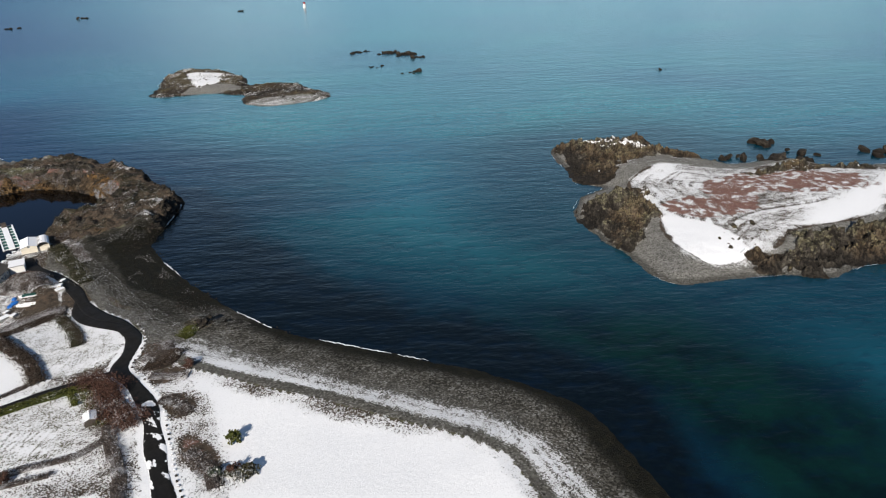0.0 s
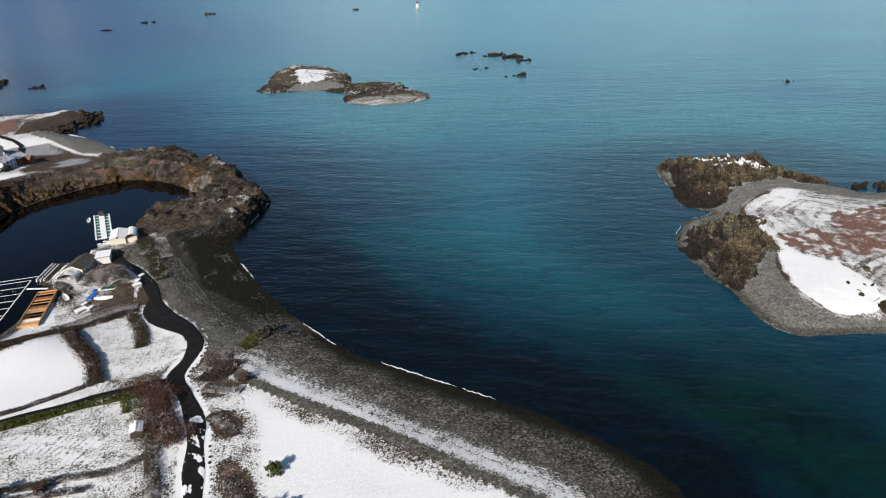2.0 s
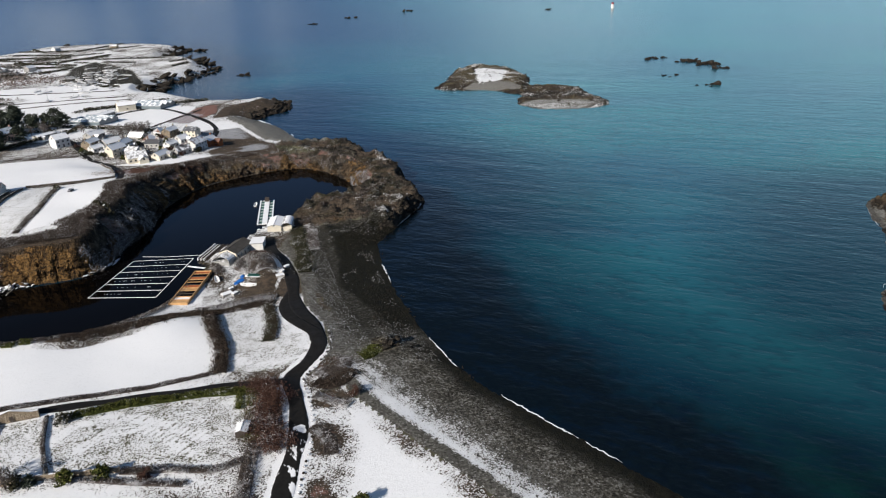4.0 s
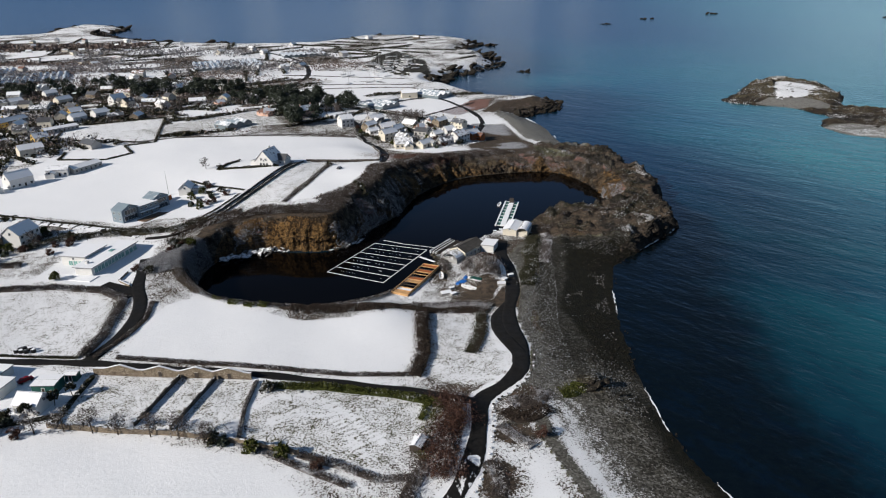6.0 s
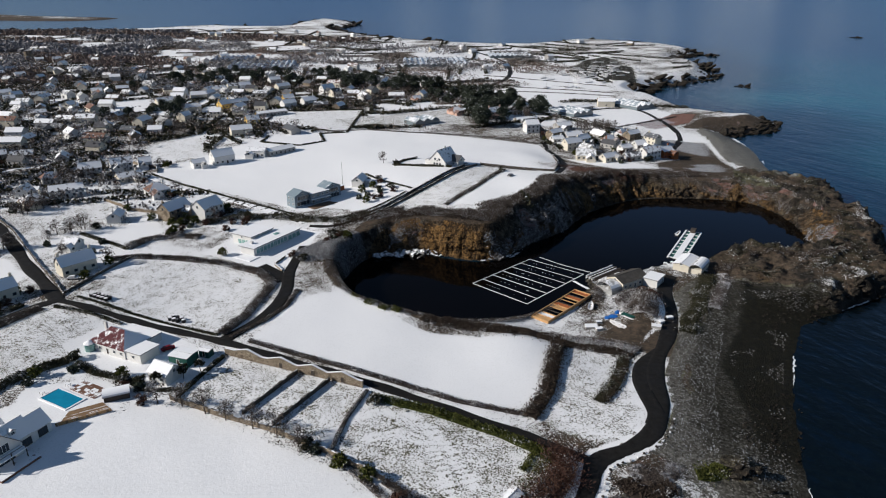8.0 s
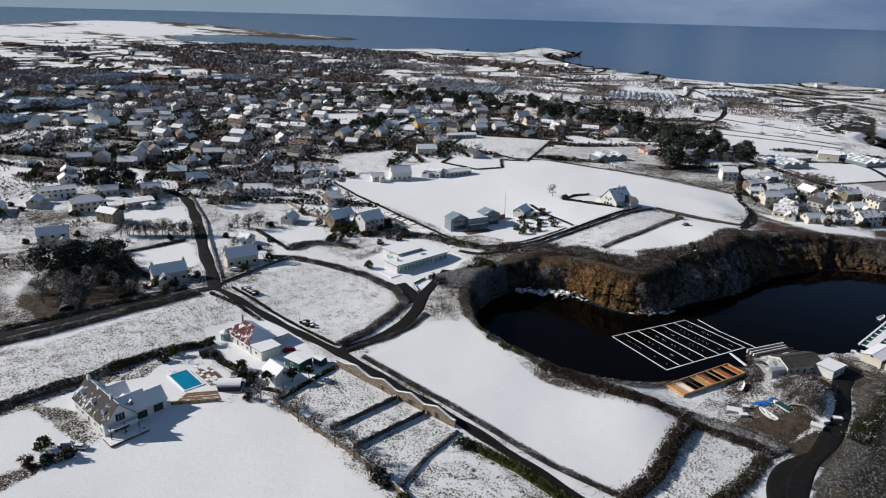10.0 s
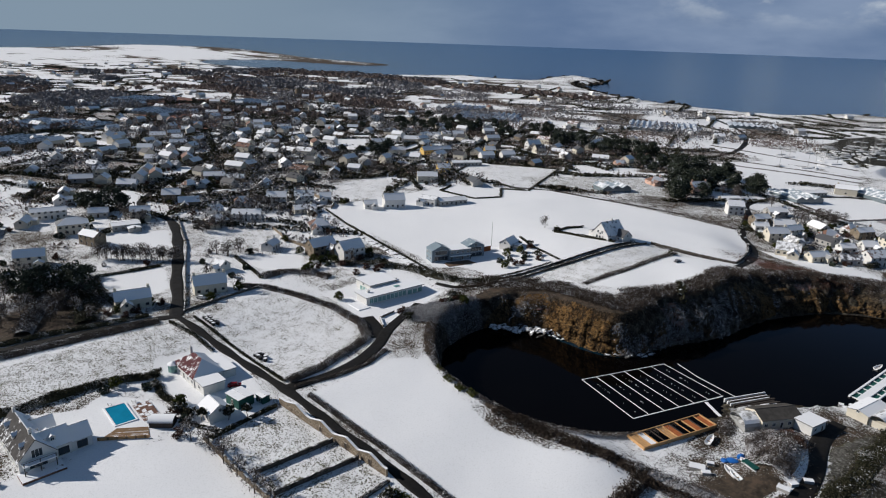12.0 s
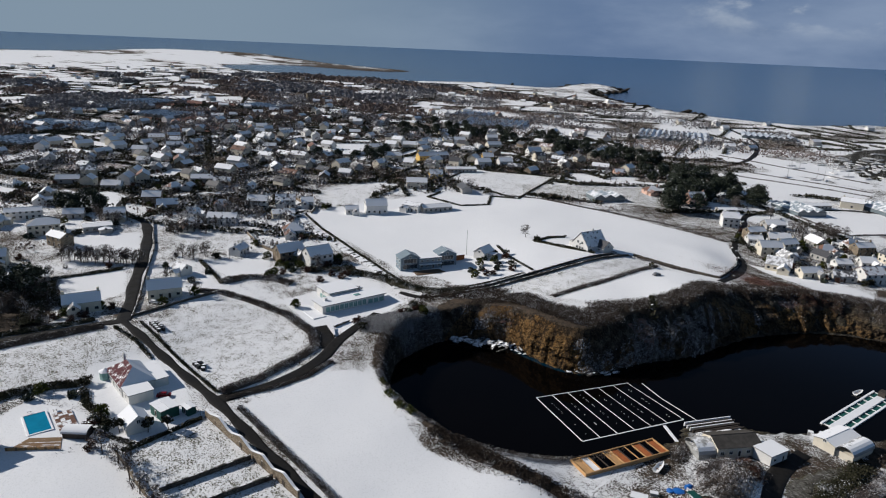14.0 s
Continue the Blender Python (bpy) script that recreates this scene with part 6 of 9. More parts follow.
wall_run([(-303, 349), (-270, 345), (-262, 338)], 1.8, 0.5, M_STONE, "granite farm yard wall", "field_wall")

# quarry-edge scrub
gx, gy = RS.uniform(-115, 100, 100000), RS.uniform(248, 485, 100000)
gq = -near(inside, gx, gy, QUARRY, -200, 60)
gface = np.where((gx < -41) & (gx > -95) & (gy < 350), 8.0, 14.0)
keep = ((gq > 1.2) & (gy < 300) | (gq > gface)) & (gq < np.where(gy < 300, 2.8 + 5.5 * fbm(gx, gy, 18, 3, 91), gface - 6 + 14 * fbm(gx, gy, 18, 3, 91) + 12 * (gx < 30))) & ~((gx > 0) & (gy < 362) & (gy > 262) & (gx < 48)) & (near(line_dist, gx, gy, LINES["quarry_drive"], 99, 20) > 3)
south = keep & (gy < 292)
scrub_patch("rim_scrub", gx[south][:9000], gy[south][:9000], 1.3, M_SCRUB, "brown bramble scrub along the quarry's near rim", 14, 0.2)
scrub_patch("quarry_scrub", gx[keep & ~south][:17000], gy[keep & ~south][:17000], 1.2, M_BRAMBLE, "dark brown bramble scrub along the quarry's edge", 9, 0.2)
keep = keep & (gy > 330)
scrub_patch("quarry_bramble", gx[keep][-5000:], gy[keep][-5000:], 1.4, M_SCRUB, "dark brown brambles on the quarry's edge", 10, 0.22)
bx_, by_ = RS.normal(-16, 16, 1600), RS.normal(452, 6, 1600)
bk = -near(inside, bx_, by_, QUARRY, -200, 60) > 9
scrub_patch("bracken_bank", bx_[bk], by_[bk], 0.9, M_RUSSET, "russet bracken on the bank above the quarry", 10, 0.22)
hedge([(30, 288), (29.5, 296), (27, 305), (24, 311)], 11, 2.4, M_SCRUB, "tall brown thicket on a mound in the yard", 0.8, "yard_thicket", 0.8, True)
hedge([(31, 306), (27, 312), (23, 315)], 4.5, 2.2, M_RUSSET, "russet bramble at the edge of a thicket", 0.9, "yard_thicket", 0.8, True)
hedge([(22, 312), (19, 305), (22, 298), (26, 292)], 6, 1.8, M_FROST, "frosted grey thicket beside the yard track", 0.9, "yard_thicket", 0.8, True)
hedge([(8, 314), (9.5, 307), (11, 300)], 4.0, 1.5, M_SCRUB, "dark scrub on a small bank in the yard", 1.0, "yard_thicket", 0.8, True)
hedge([(-38, 250.5), (-24, 252.5), (-12, 255.5), (-2, 259), (8, 261.5)], 7.0, 1.7, M_BRAMBLE, "brown scrub bank between field and quarry", 1.0, "scrub_bank", 0.8, True)
hedge([(6, 258.5), (14, 259.5), (24, 261.5), (32, 262.5)], 5.0, 1.5, M_BRAMBLE, "brown bramble bank at the field's end", 0.9, "scrub_bank", 0.8, True)
hedge([(4, 262), (14, 264), (24, 265.5), (33, 264)], 6.5, 1.9, M_FROST, "snow-dusted scrub bank between field and yard", 1.0, "scrub_bank", 0.8, True)
hedge([(44.5, 345), (47, 334), (45.5, 322), (47, 308), (45, 296), (46, 284)], 7.0, 1.3, M_HEDGE, "dark olive scrub bank beside the yard road", 0.8, "scrub_bank", 1.0, True)
hedge([(52, 346), (53, 334), (52, 322), (52, 308)], 6.0, 1.1, M_FROST, "snow-dusted scrub above the shingle", 0.8, "scrub_bank", 0.8, True)
for x, y, r in ((-60, 251.4, 2.2), (-53.5, 250.2, 2.0), (-48.5, 250.8, 1.8), (-68, 255, 1.8)):
    hedge([(x - r, y), (x + r, y - 0.6)], 2.6, 1.9, M_GORSE, "rusty green bush on the quarry rim", 1.4, "rim_bush", 0.6)
C_ = CLIFF_POINTS[0][RS.randint(0, len(CLIFF_POINTS[0]), 64000)] + RS.normal(0, 0.5, (64000, 3))
tagged(new("cliff_scrub", leaf_mesh("cliff_scrub", C_, 0.17, M_FROST, RS)), "frosted scrub clinging to the quarry cliff", "scrub", kind="stuff")
C_ = CLIFF_POINTS[1][RS.randint(0, len(CLIFF_POINTS[1]), 70000)] + RS.normal(0, 0.5, (70000, 3))
C_ = C_[fbm(C_[:, 0] + C_[:, 2], C_[:, 1] - C_[:, 2], 7, 4, 117, 0.6) > 0.48]
tagged(new("rimed_scrub", leaf_mesh("rimed_scrub", C_, 0.2, M_RIME, RS)), "white rimed scrub on ledges of the quarry cliff", "scrub", kind="stuff")
mx, my = RS.uniform(-114, -84, 9000), RS.uniform(264, 304, 9000)
bk = (near(inside, mx, my, np.array([(-113, 274), (-110, 290), (-104, 302), (-95, 302), (-90, 288), (-93, 276), (-101, 268)], float), -99, 12) > 0) & (-near(inside, mx, my, QUARRY, -200, 60) > 0.8)
scrub_patch("bank_scrub", mx[bk], my[bk], 0.8, M_RIME, "frosted scrub on a bank by the quarry", 12, 0.16)
px_, py_ = RS.uniform(45, 112, 9000), RS.uniform(345, 500, 9000)
pq = -near(inside, px_, py_, QUARRY, -200, 60)
keep = (pq > 2) & (inside(px_, py_, COAST) > 9) & (fbm(px_, py_, 14, 3, 97) > 0.47)
scrub_patch("headland_scrub", px_[keep], py_[keep], 0.6, M_HEDGE, "dark gorse and rough grass on the rocky headland", 7, 0.2)

# ---- the rocky shore ----
def ico_base():
    b2 = bmesh.new()
    bmesh.ops.create_icosphere(b2, subdivisions=2, radius=1)
    b2.verts.index_update()
    V = np.array([v.co[:] for v in b2.verts])
    Q = np.array([[v.index for v in f.verts] for f in b2.faces])
    b2.free()
    return V, Q


ICO_V, ICO_F = ico_base()


def rocks(name, spots, mat, label, seed):
    """Broken rock heads, each cut by a handful of planes; one object for a reef."""
    rs = np.random.RandomState(seed)
    co, faces, k = [], [], 0
    for x, y, z, r, n in spots:
        for i in range(n):
            px, py = x + rs.normal(0, r) * (n > 1), y + rs.normal(0, r * 0.6) * (n > 1)
            s = r * rs.uniform(0.16, 0.46)
            N = rs.normal(size=(7, 3))
            N /= np.linalg.norm(N, axis=1)[:, None]
            d = rs.uniform(0.4, 1.0, 7)
            dot = ICO_V @ N.T
            R = np.min(np.where(dot > 0.12, d / np.maximum(dot, 0.12), 1.5), 1)
            V = ICO_V * (R * rs.uniform(0.96, 1.04, len(ICO_V)))[:, None] * np.array([1.75, 1.0, 0.62]) * s
            a, b = radians(38) + rs.normal(0, 0.4), rs.normal(0.25, 0.25)
            V = V @ np.array([[math.cos(b), 0, math.sin(b)], [0, 1, 0], [-math.sin(b), 0, math.cos(b)]])
            V = V @ np.array([[math.cos(a), math.sin(a), 0], [-math.sin(a), math.cos(a), 0], [0, 0, 1]])
            co.append(V + np.array([px, py, z]))
            faces.append(ICO_F + k)
            k += len(ICO_V)
    me = bpy.data.meshes.new(name)
    me.from_pydata(np.vstack(co).tolist(), [], np.vstack(faces).tolist())
    me.materials.append(mat)
    return tagged(new(name, me), label, "rocks", kind="stuff")


def crag_field(P, n, size, mat, label, seed, fn=isle_land):
    rs = np.random.RandomState(seed)
    P = np.array(P, float)
    x, y = rs.uniform(P[:, 0].min(), P[:, 0].max(), n * 6), rs.uniform(P[:, 1].min(), P[:, 1].max(), n * 6)
    k = inside(x, y, P) + (fbm(x, y, 10, 3, seed) - 0.5) * 8 > -1
    x, y = x[k][:n], y[k][:n]
    z = fn(x, y)[0]
    k = z > 0.2
    x, y, z = x[k], y[k], z[k]
    return rocks("crag", [(a, b, max(c, -0.4) - 0.35, size * (0.25 + 1.1 * rs.uniform() ** 2), 1) for a, b, c in zip(x, y, z)], mat, label, seed)


rocks("fallen_rocks", [(-91, 305.5, 0.8, 2.6, 12), (-87, 308.5, 0.9, 2.8, 14), (-83, 311.5, 0.8, 2.8, 14), (-80, 316, 0.8, 2.8, 14), (-78, 320, 0.8, 2.6, 10), (-74, 322, 0.5, 2.4, 8), (-68, 321.5, 0.4, 2.2, 8), (-44, 325, 0.4, 2.6, 8), (-37, 334, 0.4, 2.6, 10)], M_SNOWROCK, "snow-capped fallen rocks at the cliff's foot", 61)
crag_field(ISLE_ROCK[0], 90, 2.6, M_LICHEN, "lichened crags at the island's point", 51)
crag_field(ISLE_ROCK[1], 60, 2.6, M_BOULDER, "dark crags along the island's back", 52)
crag_field(ISLE_ROCK[2], 60, 2.6, M_LICHEN, "golden lichened crag on the island's shore", 53)
crag_field(ISLE_ROCK[3], 60, 2.6, M_LICHEN, "dark broken crag on the island's beach", 54)
crag_field(ISLE_ROCK[4], 30, 2.4, M_LICHEN, "lichened ridge on the island", 55)
crag_field([(251, 114), (258, 127), (280, 130), (290, 114), (270, 112)], 60, 2.4, M_LICHEN, "small outcrops in the island's snow", 56)
rocks("reef", [(552, 842, 0, 8, 9), (575, 793, 0.0, 8, 26), (580, 760, 0.0, 8, 26), (570, 723, -0.2, 6, 12), (484, 699, -0.4, 6, 6), (481, 628, -0.4, 7, 6), (648, 411, -0.3, 4, 4)], M_BOULDER, "dark reef awash in the sea", 3)
rocks("reef", [(430, 189, 0.6, 7, 9), (452, 130, 0.5, 7, 8), (400, 172, 0.6, 8, 9), (384, 190, 0.6, 6, 8), (415, 158, 0.4, 6, 7)], M_BOULDER, "dark reef beside the island", 4)
rocks("reef", [(21, 955, -0.4, 7, 7), (-94, 1376, -0.3, 12, 9), (-60, 1340, -0.3, 10, 8), (195, 1900, -0.8, 10, 6), (544, 2299, 1.4, 11, 7), (320, 2100, 0.2, 10, 5), (-650, 1440, -0.6, 18, 12), (900, 2000, 1.2, 9, 5)], M_BOULDER, "dark skerries far offshore", 5)
rocks("crag", [(67, 219, 4.2, 2.6, 12), (63, 215, 4.2, 1.8, 6), (72, 216, 2.6, 1.6, 6)], M_BOULDER, "dark rock outcrop on the beach", 10)
crag_field(ISLET, 130, 4.4, M_LICHEN, "lichened crags of the far islet", 12, islet_land)
crag_field(ISLET, 90, 4.0, M_BOULDER, "dark crags of the far islet", 19, islet_land)
def shore_rocks(name, x0, x1, y0, y1, lo, hi, n, size, mat, label, seed, step=None):
    rs = np.random.RandomState(seed)
    x, y = rs.uniform(x0, x1, n * 14), rs.uniform(y0, y1, n * 14)
    d = inside(x, y, COAST)
    k = (d > lo) & (d < hi) & (-near(inside, x, y, QUARRY, -200, 60) > 3)
    if step is not None:
        k &= fbm(x, y, step, 3, seed) > 0.52
    x, y = x[k][:n], y[k][:n]
    z = level_np(x, y)
    return rocks(name, [(a, b, max(c, 0) + 0.1, size * rs.uniform(0.6, 1.6), 1) for a, b, c in zip(x, y, z)], mat, label, seed)


shore_rocks("shore_boulders", 85, 122, 330, 500, -1, 6, 240, 1.9, M_BOULDER, "dark boulders at the foot of the headland", 13)
shore_rocks("cliff_outcrops", 50, 118, 340, 505, 6, 40, 70, 2.2, M_BOULDER, "weathered outcrops on the headland", 14, 16)
shore_rocks("beach_boulders", 66, 96, 190, 335, -2, 14, 420, 0.55, M_BOULDER, "weedy boulders on the lower beach", 15, 12)
shore_rocks("north_rocks", -20, 66, 640, 760, -6, 10, 160, 5.0, M_BOULDER, "dark rocks round the northern headland", 16)
shore_rocks("far_rocks", -140, 20, 850, 1420, -12, 14, 200, 9.0, M_BOULDER, "dark rocks along the far shore", 17)
shore_rocks("far_shore_rocks", -1500, -200, 1300, 2150, -20, 14, 220, 14.0, M_BOULDER, "dark rocks along the far shore", 18)

def cobbles(name, n, mat, label, seed, lo, hi, size):
    """Loose cobbles of the upper beach and the weed, each a small faceted stone with an upper side of its own."""
    rs = np.random.RandomState(seed)
    b1 = bmesh.new()
    bmesh.ops.create_icosphere(b1, subdivisions=1, radius=1)
    V0, F0 = np.array([v.co[:] for v in b1.verts]), np.array([[v.index for v in f.verts] for f in b1.faces])
    b1.free()
    x, y = rs.uniform(44, 92, n * 9), rs.uniform(206, 338, n * 9)
    road, shore = line_dist(x, y, LINES["beach_road"]), inside(x, y, COAST)
    across = road / (road + np.maximum(shore, 0.1))
    k = (shore > 1) & (road > 3.4) & (x > np.interp(y, LINES["beach_road"][:, 1], LINES["beach_road"][:, 0])) & (across > lo) & (across < hi) & (fbm(x, y, 11, 4, seed) > (0.30 if lo < 0.2 else 0.50))
    x, y = x[k][:n], y[k][:n]
    m = len(x)
    s = size * rs.uniform(0.5, 1.5, m)
    V = V0[None] * (1 + rs.uniform(-0.25, 0.25, (m, len(V0), 1))) * np.array([1.3, 1.0, 0.6]) * s[:, None, None]
    a = rs.uniform(0, 6.28, m)
    X = V[:, :, 0] * np.cos(a)[:, None] - V[:, :, 1] * np.sin(a)[:, None] + x[:, None]
    Y = V[:, :, 0] * np.sin(a)[:, None] + V[:, :, 1] * np.cos(a)[:, None] + y[:, None]
    Z = V[:, :, 2] + (level_np(x, y) + 0.1 * s)[:, None]
    co = np.stack([X, Y, Z], 2).reshape(-1, 3)
    F = (F0[None] + (np.arange(m) * len(V0))[:, None, None]).reshape(-1, 3)
    me = bpy.data.meshes.new(name)
    me.from_pydata(co.tolist(), [], F.tolist())
    me.materials.append(mat)
    return tagged(new(name, me), label, "stones", kind="stuff")


cobbles("beach_cobbles", 3200, M_COBBLE, "pale snow-dusted cobbles along the upper beach", 71, 0.0, 0.44, 0.14)
cobbles("weed_cobbles", 1100, M_COBBLE, "pale stones lying in the weed of the lower beach", 72, 0.52, 0.93, 0.17)

# foam along the shore
def foam(name, P, label, seed, wide=0.9, out=0.0, closed=True):
    rs = np.random.RandomState(seed)
    L_, total = along(np.vstack([P, P[:1]]) if closed else P, 1.0)
    T = np.gradient(L_, axis=0)
    T /= np.linalg.norm(T, axis=1)[:, None] + 1e-9
    nn = fbm(L_[:, 0], L_[:, 1], 26, 3, seed)
    w = np.clip((nn - 0.53) * 9, 0, 1) * wide * (0.4 + fbm(L_[:, 0], L_[:, 1], 3, 2, seed + 1))
    bm, prev = bmesh.new(), None
    for (x, y), (tx, ty), ww, wob in zip(L_, T, w, rs.normal(0, 0.18, len(L_))):
        row = [bm.verts.new((x - ty * c, y + tx * c, 0.07)) for c in (out + wob - ww / 2, out + wob + ww / 2)] if ww > 0.04 else None
        if row and prev:
            bm.faces.new((prev[0], row[0], row[1], prev[1]))
        prev = row
    for f in bm.faces:
        if f.normal.z < 0:
            f.normal_flip()
    return tagged(new(name, add_mesh(name, bm, M_FOAM)), label, "foam", kind="stuff")


FO = spline(COAST_SOUTH[:16], 4)
foam("surf", FO, "thin white line of surf along the beach", 21, 0.6, 0.2, False)
foam("surf", ISLE, "thin white line of surf round the island", 22, 0.2, -0.5)
foam("surf", spline(COAST_NORTH[9:], 4), "surf under the headland", 23, 2.6, 1.5, False)

# ---- quarry works ----
def cage_frame():
    t = thing("fish_cage_frame", pose(0, 0, 0), "white floating mooring frame with rope lines on the quarry lake", "floating frame")
    A, B, C, D_ = Vector((-40.2, 298.3, 0)), Vector((-27.8, 333.2, 0)), Vector((-1.6, 327.2, 0)), Vector((-13.6, 289.8, 0))
    def beam(p, q, w, name, h=0.14):
        bm = bmesh.new()
        d = (q - p)
        n = 1
        side = Vector((-d.y, d.x, 0)).normalized() * w / 2
        for i in range(n):
            a, b = p + d * (i / n) + d.normalized() * 0.06, p + d * ((i + 1) / n)
            vs = [bm.verts.new((v.x, v.y, z)) for z in (0.05, 0.16 + h) for v in (a - side, b - side, b + side, a + side)]
            for f in ((3, 2, 1, 0), (4, 5, 6, 7), (0, 1, 5, 4), (1, 2, 6, 5), (2, 3, 7, 6), (3, 0, 4, 7)):
                bm.faces.new([vs[k] for k in f])
        bmesh.ops.recalc_face_normals(bm, faces=bm.faces[:])
        part(name, bm, M_SNOW, t)
    beam(A, B, 0.24, "walkway")
    beam(D_, C, 0.36, "walkway")
    n = 7
    for i in range(n):
        k = i / (n - 1)
        beam(A.lerp(B, k), D_.lerp(C, k), 0.22 if i == 0 else 0.17 if i < 4 else 0.035, "cross_line" if i else "walkway")
    beam(Vector((-24.5, 337.5, 0)), Vector((-14, 333.5, 0)), 0.13, "outer_line")
    beam(Vector((-14, 333.5, 0)), Vector((1.5, 330.2, 0)), 0.13, "outer_line")
    beam(Vector((-3.5, 318.6, 0)), Vector((4.2, 313.5, 0)), 1.1, "gangway")
    for i in range(64):
        bm = bmesh.new()
        k, s = RS.randint(0, 6), RS.uniform(0.08, 0.92)
        p = A.lerp(B, (k + 0.5) / 6).lerp(D_.lerp(C, (k + 0.5) / 6), s)
        m4 = Matrix.Translation((p.x, p.y, 0.3)) @ Matrix.Scale(0.14, 4)
        bmesh.ops.create_icosphere(bm, subdivisions=1, radius=1, matrix=m4)
        part("float", bm, M_PLASTIC_W, t)


cage_frame()


def tanks():
    """The row of open timber tanks beside the water."""
    ang = 74.6
    z = 2.5
    t = thing("timber_tanks", pose(-6.9, 275.6, z, 0, 0, ang), "row of open orange and tan timber tanks by the quarry lake", "tanks")
    L_, W, n = 29.6, 7.2, 11
    bm = bmesh.new()
    for a in ((0, L_, -0.2, 0.12, -2.2, 0.9), (0, L_, -W, -W + 0.3, -2.2, 0.9), (-0.15, 0.15, -W, 0.1, -2.2, 0.92), (L_ - 0.15, L_ + 0.15, -W, 0.1, -2.2, 0.92)):
        box(bm, *a)
    part("frame", bm, M_TAN, t)
    cols = [M_TAN, M_SNOW, M_LAKE, M_LAKE, M_TAN, M_ORANGE, M_LAKE, M_LAKE, M_ORANGE, M_LAKE, M_ORANGE]
    for i in range(n):
        a, b = 0.15 + (L_ - 0.3) * i / n, 0.15 + (L_ - 0.3) * (i + 1) / n
        part("bay", boxed(a + 0.02, b - 0.02, -W + 0.32, -0.22, -2.0, (0.62, 0.5, 0.56)[i % 3]), cols[i], t)
        if i:
            part("divider", boxed(a - 0.11, a + 0.11, -W + 0.31, -0.21, -2.0, 0.86), M_TAN if i % 3 else M_DARKWOOD, t)


tanks()


def pontoon():
    t = thing("pontoon", pose(31.0, 362.0, 0, 0, 0, 86), "long white floating pontoon with two open dark lanes", "pontoon")
    L_ = 40.0
    part("deck", boxed(0, L_, -1.3, 1.3, -0.2, 0.75), M_SNOW, t)
    for s in (-1, 1):
        part("side_walkway", boxed(0, L_, s * 3.6 - 0.35, s * 3.6 + 0.35, -0.2, 0.7), M_SNOW, t)
        for i in range(9):
            x = 0.6 + i * (L_ - 1.2) / 8
            y0, y1 = sorted((s * 1.32, s * 3.22))
            part("cross_beam", boxed(x - 0.16, x + 0.16, y0, y1, -0.1, 0.55), M_PLASTIC_W, t)
            y0, y1 = sorted((s * 1.34, s * 3.2))
            if i < 8:
                part("net_panel", boxed(x + 0.2, x + (L_ - 1.2) / 8 - 0.2, y0, y1, -0.1, 0.3), M_GREEN, t)
    bm = bmesh.new()
    box(bm, L_ - 3.4, L_ - 0.4, -1.2, 1.2, 0.76, 2.6)
    part("pump_house", bm, M_DARKWOOD, t, "dark pump house at the pontoon's end")


pontoon()


def arched_roof(L_, W, hw, rise_, thick=0.15, n=8):
    bm = bmesh.new()
    rows = []
    for i in range(n + 1):
        a = math.pi * i / n
        y, z = -math.cos(a) * W / 2, hw + math.sin(a) * rise_
        rows.append([bm.verts.new((x, y, z + d)) for x in (-L_ / 2, L_ / 2) for d in (0, thick)])
    for p, q in zip(rows[:-1], rows[1:]):
        bm.faces.new((p[1], p[3], q[3], q[1]))
        bm.faces.new((p[0], q[0], q[2], p[2]))
        bm.faces.new((p[0], p[1], q[1], q[0]))
        bm.faces.new((p[2], q[2], q[3], p[3]))
    for r in (rows[0], rows[-1]):
        bm.faces.new((r[0], r[2], r[3], r[1]))
    bmesh.ops.recalc_face_normals(bm, faces=bm.faces[:])
    return bm


